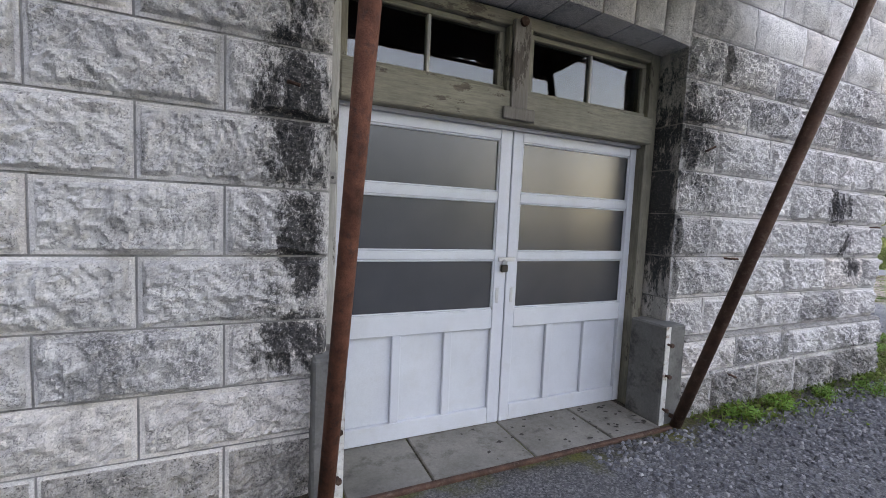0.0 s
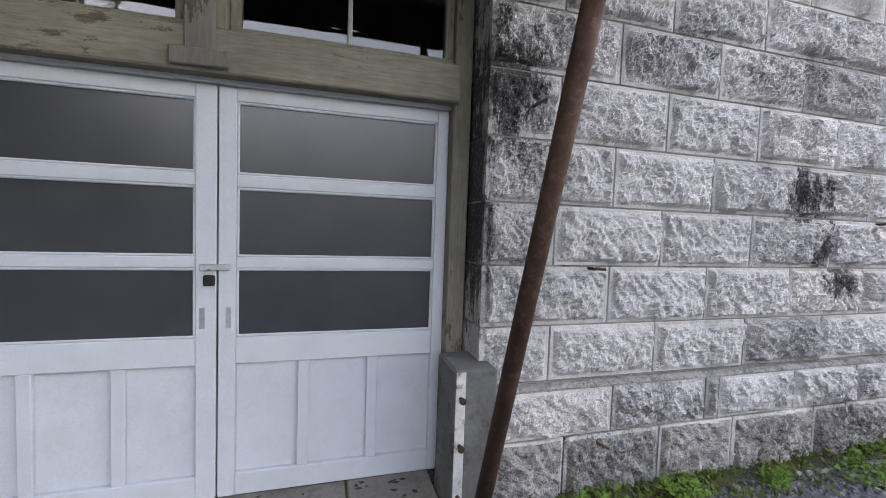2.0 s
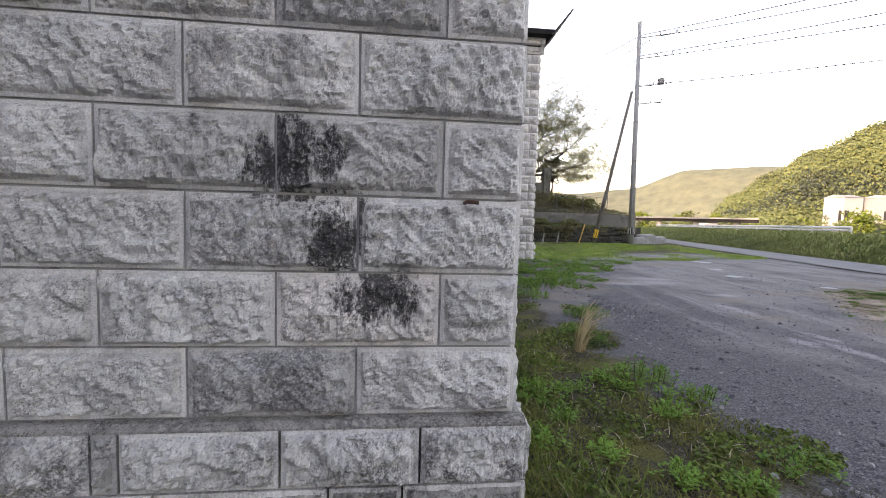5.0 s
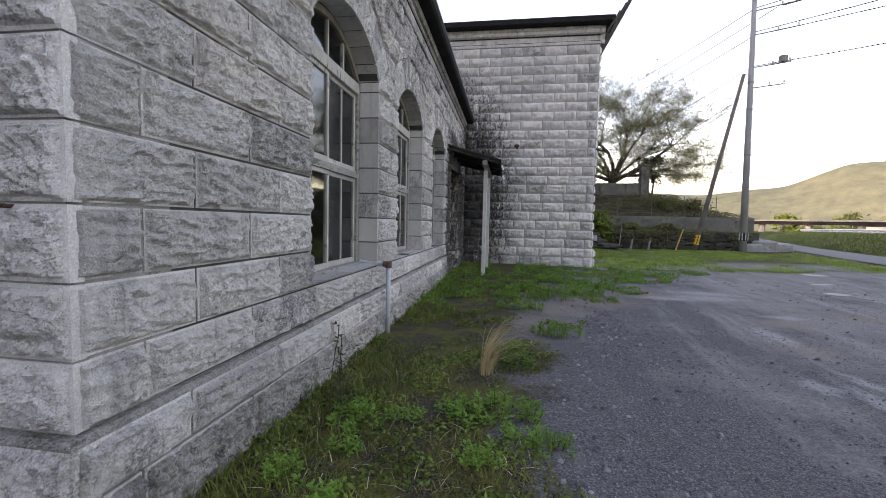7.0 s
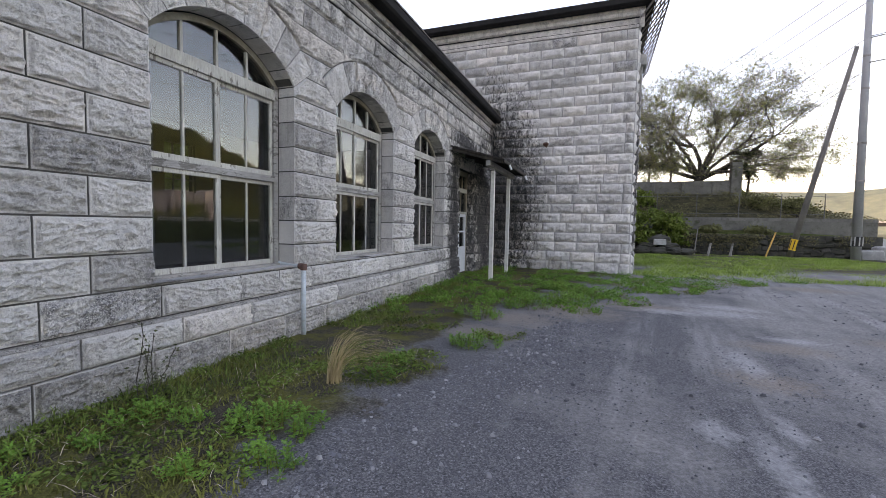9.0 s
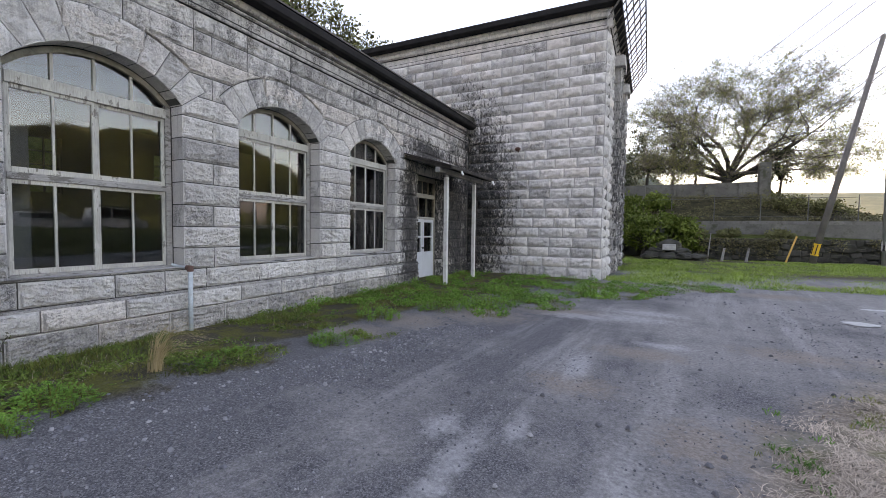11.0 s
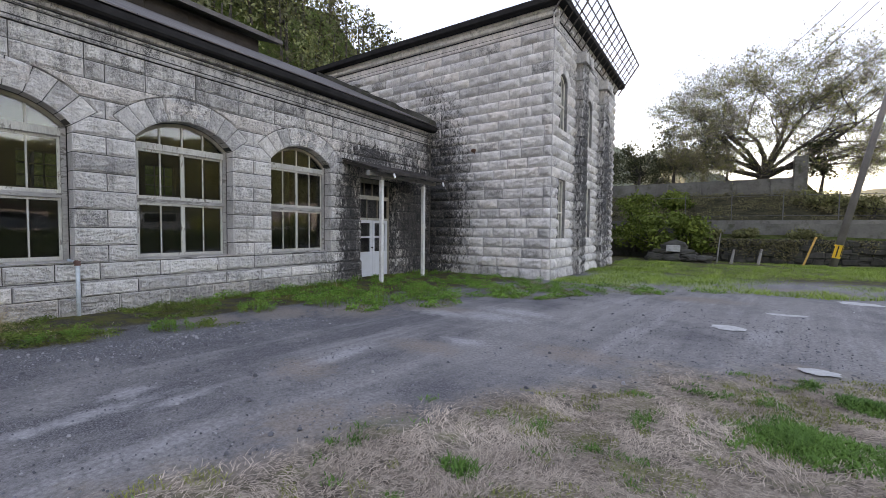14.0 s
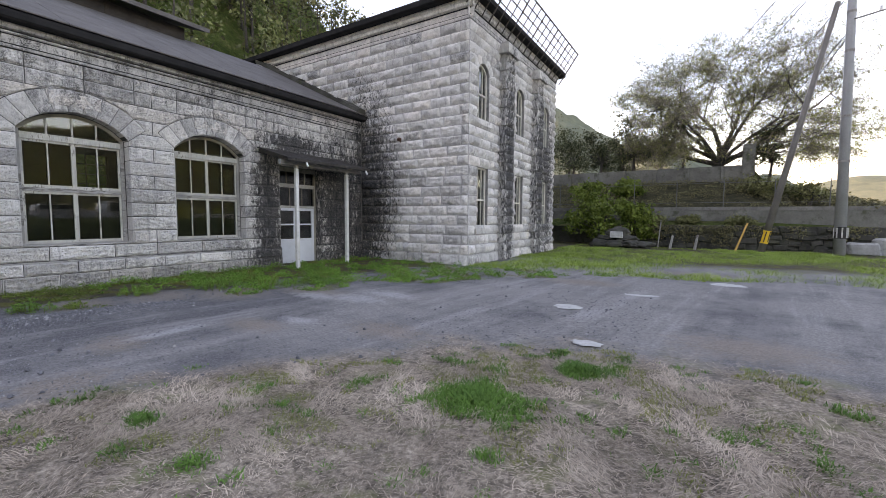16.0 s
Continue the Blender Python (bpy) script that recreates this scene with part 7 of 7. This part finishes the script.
east_hill = ridge("backdrop_hill_east", [(39, 4), (41, 24), (44, 42), (47.3, 60), (51.8, 77), (57, 82), (64, 80), (76, 66), (95, 38), (115, 14), (150, 6)], 330, 160, FOREST, "sunlit yellow-green wooded hillside across the valley", 6.0, 1, 2.2)
ridge("backdrop_hill_far", [(3, 58), (8, 74), (13, 92), (18, 86), (23, 82), (29, 92), (36, 138), (43, 140), (50, 132), (60, 118)], 900, 300, FOREST_FAR, "far wooded hills with haze in their colour", 3.0, 2)
# Added out of view: its crest is set by what the garage panes reflect.
ridge("backdrop_hill_south", [(125, 3), (138, 5), (147, 10), (153, 42), (162, 56), (175, 60), (200, 62), (230, 58)], 170, 110, FOREST_FAR, "out-of-view wooded hill added to the south for the pane reflections", 6.0, 4)
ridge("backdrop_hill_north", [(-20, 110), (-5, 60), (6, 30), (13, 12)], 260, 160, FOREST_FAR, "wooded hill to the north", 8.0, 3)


def hill_canopy():
    """The crowns of the wood on the sunlit hillside."""
    rng = random.Random(71)
    dark, light = [], []
    for v in east_hill.data.vertices:
        az = math.degrees(math.atan2(v.co.x, v.co.y))
        if not 39 < az < 80:
            continue
        k = noise.noise(v.co * 0.02) + 0.5 * noise.noise(v.co * 0.07) + (0.6 if az < 56 else 0.0)
        for _ in range(11):
            p = (v.co.x + rng.gauss(0, 3), v.co.y + rng.gauss(0, 3), v.co.z + rng.uniform(0, 4.5))
            (light if rng.random() < 0.35 + k else dark).append(p)
    tagged(leaf_cloud("hill_wood_dark", dark, 0.95, HILL_PINE, None, 72), "deep green crowns of the far hillside wood", "wood", kind="stuff")
    tagged(leaf_cloud("hill_wood_light", light, 0.95, SUNNY_LEAF, None, 73), "yellow-green spring crowns of the far hillside wood", "wood", kind="stuff")


SUNNY_LEAF = leaf_material("sunlit_spring_leaves", (0.085, 0.112, 0.052), (0.15, 0.182, 0.082))
# Conifer green with extra blue: the valley haze is in the colour.
HILL_PINE = leaf_material("haze_blue_conifers", (0.034, 0.050, 0.042), (0.062, 0.078, 0.062))
hill_canopy()


def west_hill():
    verts, faces = [], []
    n, m = 62, 26

    def height(x, y):
        fall = max(0.0, min(1.0, (86 - y) / 40)) ** 0.8
        return min(34.0, max(0.0, (-12 - x)) * 1.15) * fall + 1.2 * noise.noise(Vector((x * 0.1, y * 0.1, 0))) * fall
    for i in range(n + 1):
        for j in range(m + 1):
            x, y = -12 - j * 2.4, -60 + i * 2.4
            verts.append((x, y, height(x, y) - 0.3))
    r = m + 1
    faces = [(i * r + j, (i + 1) * r + j, (i + 1) * r + j + 1, i * r + j + 1) for i in range(n) for j in range(m)]
    hill = tagged(mesh_object("hill_west", verts, faces, BANK), "steep wooded hillside behind the hall", "hill", kind="structure")
    rng = random.Random(77)
    trunks, dark, light = bmesh.new(), [], []
    for i in range(330):
        x, y = -14 - 34 * rng.random() ** 1.2, rng.uniform(-40, 84)
        z = height(x, y) - 0.4
        h, rr = rng.uniform(5, 10), rng.uniform(1.6, 3.2)
        add_tube(trunks, (x, y, z), (x + rng.uniform(-0.6, 0.6), y + rng.uniform(-0.6, 0.6), z + h * 0.8), 0.16, 0.05, 5)
        pick = light if rng.random() < 0.3 else dark
        for c in range(9):
            a, q, zz = rng.uniform(0, 6.28), rr * math.sqrt(rng.random()), z + h * rng.uniform(0.35, 1.0)
            cx, cy = x + q * math.cos(a), y + q * math.sin(a)
            for _ in range(34):
                pick.append((cx + rng.gauss(0, 0.55), cy + rng.gauss(0, 0.55), zz + rng.gauss(0, 0.45)))
    tagged(part("wood_trunks", trunks, BARK, None), "slender dark trunks of the wood on the hillside", "wood", kind="stuff")
    tagged(leaf_cloud("wood_dark", dark, 0.22, DARK_HILL, None, 5), "dark green foliage of the hillside wood", "wood", kind="stuff")
    tagged(leaf_cloud("wood_light", light, 0.19, HAZE_LEAF, None, 6), "fresh yellow-green foliage of the hillside wood", "wood", kind="stuff")


# Greyed leaf colour carries the haze in front of the slope.
DARK_HILL = leaf_material("hillside_leaves", (0.04, 0.044, 0.025), (0.145, 0.15, 0.075))
west_hill()


# ---- road, rail, bank and far buildings ----
def strip(name, pts, width, z, material, label, category):
    verts, faces = [], []
    for i, (x, y) in enumerate(pts):
        a = Vector(pts[max(0, i - 1)])
        b = Vector(pts[min(len(pts) - 1, i + 1)])
        w = (b - a).normalized()
        nx, ny = -w.y, w.x
        verts += [(x + nx * width / 2, y + ny * width / 2, z), (x - nx * width / 2, y - ny * width / 2, z)]
    faces = [(2 * i, 2 * i + 1, 2 * i + 3, 2 * i + 2) for i in range(len(pts) - 1)]
    return tagged(mesh_object(name, verts, faces, material), label, category, kind="structure")


strip("road", [(14.5, -60), (14.0, -20), (15.0, 0), (17.0, 11), (20.6, 23), (25.6, 38), (33, 56), (44, 80), (70, 140)], 3.0, 0.035, ASPHALT, "grey country road beside the yard", "road")


def road_bank():
    a = [(16.3, -60), (15.8, -20), (16.8, 0), (18.8, 11), (22.4, 23), (27.4, 38), (34.8, 56), (45.8, 80), (72, 140)]
    v = []
    for x, y in a:
        v += [(x, y, -0.05), (x + 2.6, y - 0.4, 0.85), (x + 5, y - 0.8, 1.15), (x + 12, y - 1, 1.0), (x + 20, y - 1, -2)]
    f = [(5 * i + k, 5 * i + k + 1, 5 * i + 6 + k, 5 * i + 5 + k) for i in range(len(a) - 1) for k in range(4)]
    tagged(mesh_object("road_bank", v, f, BANK), "grassy bank rising beyond the road", "bank", kind="structure")
    g = thing("guard_rail", (34, 30, 0.8), "long white guard rail on the bank beyond the road", "guard rail")
    pts = [(x + 6, y - 0.6) for x, y in a[4:8]]
    for p, q in zip(pts, pts[1:]):
        bm = bmesh.new()
        d = (Vector(q) - Vector(p))
        for k in range(2):
            add_tube(bm, (*p, 1.45 + 0.2 * k), (*q, 1.45 + 0.2 * k), 0.08, sides=6)
        part("rail", bm, WHITE_METAL, g)
        m = int(d.length / 4) + 1
        for k in range(m):
            c = Vector(p) + d * (k / m)
            bm = bmesh.new()
            add_tube(bm, (c.x, c.y, 0.9), (c.x, c.y, 1.66), 0.06, sides=6)
            part("post", bm, WHITE_METAL, g)
    rng = random.Random(31)
    places = []
    for _ in range(60000):
        k = rng.uniform(1.2, len(a) - 2.01)
        i = int(k)
        x = a[i][0] + (a[i + 1][0] - a[i][0]) * (k - i) + (u := rng.uniform(0, 9))
        y = a[i][1] + (a[i + 1][1] - a[i][1]) * (k - i) - 0.5
        places.append((x, y, -0.05 + (0.346 * u if u < 2.6 else 0.9 + 0.125 * (u - 2.6) if u < 5 else 1.18), rng.uniform(0.4, 1.3) * (1.0 + 0.9 * noise.noise(Vector((x * 0.4, y * 0.4, 1.0))))))
    blades("bank_grass", places, BANKGRASS, "tall green and straw grass on the road bank", 0.20, 0.04, 1.2, 8)


BANKGRASS = leaf_material("bank_grass", (0.10, 0.155, 0.04), (0.32, 0.34, 0.14))
road_bank()


def far_house(x, y, w, d, h, wall, roof, label):
    t = thing("far_building", (x, y, 0), label, "building", "far buildings")
    box_part("wall", (x - w / 2, y - d / 2, -2), (x + w / 2, y + d / 2, h), wall, t, 0.0)
    v = [(x - w / 2 - 0.4, y - d / 2 - 0.4, h), (x + w / 2 + 0.4, y - d / 2 - 0.4, h), (x + w / 2 + 0.4, y + d / 2 + 0.4, h), (x - w / 2 - 0.4, y + d / 2 + 0.4, h), (x - w / 2 - 0.4, y, h + 1.2), (x + w / 2 + 0.4, y, h + 1.2)]
    mesh_object("roof", v, [(0, 1, 5, 4), (2, 3, 4, 5), (0, 4, 3), (1, 2, 5), (3, 2, 1, 0)], roof, t)
    for i in range(3 if h < 9 else 1):
        u = x - w / 2 + w * (i + 0.5) / 3
        win = box_part("window", (u - 0.9, y - d / 2 - 0.08, h * 0.35), (u + 0.9, y - d / 2 - 0.01, h * 0.65), BLACK, t, 0.0)
        box_part("window", (x - w / 2 - 0.08, y - d / 2 + d * (i + 0.3) / 3, h * 0.35), (x - w / 2 - 0.01, y - d / 2 + d * (i + 0.7) / 3, h * 0.65), BLACK, t, 0.0)


ANNEX = plain_material("dull_grey_siding", (0.26, 0.26, 0.27), 0.9, vary=0.1, scale=0.3)
PALE_WALL = plain_material("pale_siding", (0.36, 0.36, 0.36), 0.8, vary=0.08, scale=0.3)
GREY_WALL = plain_material("grey_siding", (0.28, 0.28, 0.29), 0.8, vary=0.08, scale=0.3)
far_house(174, 148, 8, 8, 14.6, PALE_WALL, GREY_WALL, "white boxy building beyond the river")
far_house(187, 141, 14, 11, 14.4, ANNEX, GREY_WALL, "grey boxy annex beyond the river")
far_house(140, 175, 9, 8, 3.5, PALE_WALL, DARK_METAL, "small pale house beyond the river")
far_house(110, 20, 22, 12, 4.5, PALE_WALL, DARK_METAL, "pale house across the road")
far_house(105, -15, 18, 12, 6, GREY_WALL, DARK_METAL, "grey house across the road")

def bridge():
    t = thing("road_bridge", (80, 105, 0), "long low dark girder bridge over the river", "bridge")
    a, b = Vector((56, 126, 0)), Vector((90, 96, 0))
    way = (b - a).normalized()
    out = Vector((way.y, -way.x, 0)) * 1.6
    for name, z0, z1, k, m in (("girder", 2.9, 3.7, 1.0, DARK_METAL), ("deck", 3.705, 4.1, 1.25, CONCRETE)):
        v = [tuple(p + out * q * k + Vector((0, 0, z))) for z in (z0, z1) for p, q in ((a, -1), (b, -1), (b, 1), (a, 1))]
        mesh_object(name, v, [(3, 2, 1, 0), (4, 5, 6, 7), (0, 1, 5, 4), (1, 2, 6, 5), (2, 3, 7, 6), (3, 0, 4, 7)], m, t)
    for i in range(5):
        p = a.lerp(b, (i + 0.5) / 5)
        bm = bmesh.new()
        add_tube(bm, (p.x, p.y, -4), (p.x, p.y, 2.9), 0.7, sides=10)
        part("pier", bm, CONCRETE, t)


bridge()
far_rng = random.Random(61)
for i in range(26):
    az, dist = radians(31 + 1.3 * i + far_rng.uniform(-0.8, 0.8)), far_rng.uniform(190, 250)
    leafy_tree(dist * math.sin(az), dist * math.cos(az), -2.5, far_rng.uniform(6, 12), far_rng.uniform(4, 7), 400 + i, SUNNY_LEAF if i % 3 else BUSH_LEAF, "riverside_tree", "rounded sunlit yellow-green tree across the river", 0.55, 900)

CAR_WHITE = plain_material("white_car_paint", (0.62, 0.63, 0.64), 0.25, vary=0.03, relief=0.0, spec=0.6)
CAR_SILVER = plain_material("silver_car_paint", (0.33, 0.34, 0.36), 0.3, 0.3, vary=0.03, relief=0.0, spec=0.6)
CAR_GLASS = plain_material("dark_car_glass", (0.02, 0.022, 0.025), 0.08, vary=0.02, relief=0.0, spec=0.6)


def parked_car(x, y, z, paint, tall, label):
    t = thing("parked_car", (x, y, z), label, "car", "cars parked across the road")
    roof = 1.85 if tall else 1.45
    side = [(-1.9, 0.35), (1.9, 0.35), (1.92, 0.75), (1.75, 0.95), (1.0 if not tall else 1.35, 1.02), (0.55 if not tall else 0.95, roof - 0.05), (0.3, roof), (-1.2, roof), (-1.7, roof - 0.1), (-1.88, 1.0)]
    n = len(side)
    v = [(x + w, y + a, z + b) for w in (-0.82, 0.82) for a, b in side]
    f = [tuple(range(n)), tuple(reversed(range(n, 2 * n)))] + [((i + 1) % n, i, n + i, n + (i + 1) % n) for i in range(n)]
    body = mesh_object("body", v, f, paint, t)
    for lo, hi in ((-1.6, -0.75), (-0.68, 0.25)) if not tall else ((-1.6, -0.6), (-0.5, 0.7)):
        for w in (-0.83, 0.82):
            box_part("side_window", (x + w, y + lo, z + 1.0), (x + w + 0.01, y + hi, z + roof - 0.12), CAR_GLASS, body, 0.003)
    for a in (-1.2, 1.2):
        for w in (-0.80, 0.66):
            bm = bmesh.new()
            add_tube(bm, (x + w, y + a, z + 0.30), (x + w + 0.16, y + a, z + 0.30), 0.30, sides=20)
            wheel = part("tyre", bm, BLACK, t)
            bm = bmesh.new()
            add_tube(bm, (x + w - 0.006, y + a, z + 0.30), (x + w + 0.166, y + a, z + 0.30), 0.18, sides=14)
            part("rim", bm, GALV, wheel)
    for a in (-1.90, 1.88):
        for w in (-0.70, 0.50):
            box_part("lamp", (x + w, y + a, z + 0.66), (x + w + 0.2, y + a + 0.03, z + 0.80), WHITE_METAL if a > 0 else RUST_RED, body, 0.005)


parked_car(32.0, 18.6, 1.02, CAR_WHITE, True, "white boxy van parked on the bank across the road")
parked_car(33.0, 14.6, 1.02, CAR_WHITE, False, "white saloon car parked on the bank across the road")
parked_car(30.5, 9.5, 1.02, CAR_SILVER, False, "silver saloon car parked on the bank across the road")

# ---- plants of the yard ----
grow_grass()
pebbles()
WEEDS = ((1.66, 1.68, 0.38), (1.95, 1.30, 0.2), (1.30, 1.75, 0.16), (1.85, 0.40, 0.2), (1.08, 0.34, 0.13), (0.80, 0.58, 0.10), (1.42, 0.22, 0.12), (0.98, 1.55, 0.14), (0.66, 1.45, 0.22), (0.72, 1.05, 0.12),
         (1.55, 1.10, 0.16), (2.36, 4.28, 0.34), (1.92, 5.86, 0.42), (2.50, 7.10, 0.5), (3.15, 7.9, 0.55), (3.5, 8.6, 0.5), (1.82, 2.95, 0.18), (1.75, 3.35, 0.2), (2.1, 8.0, 0.45), (4.8, 10.4, 0.5), (2.9, 9.6, 0.5),
         (-1.35, -0.30, 0.11), (-1.95, -0.27, 0.12), (-2.45, -0.28, 0.12), (-0.75, -0.34, 0.15), (0.40, -0.25, 0.16), (0.15, -0.42, 0.10), (0.45, 0.75, 0.14))
for i, (x, y, r) in enumerate(WEEDS):
    weed(x, y, r, 200 + i)
dry_tuft(1.50, 2.58, 5)
tall_weed(0.42, 1.62)

# ---- facing stones ----
hall_blocks()
wing_blocks()
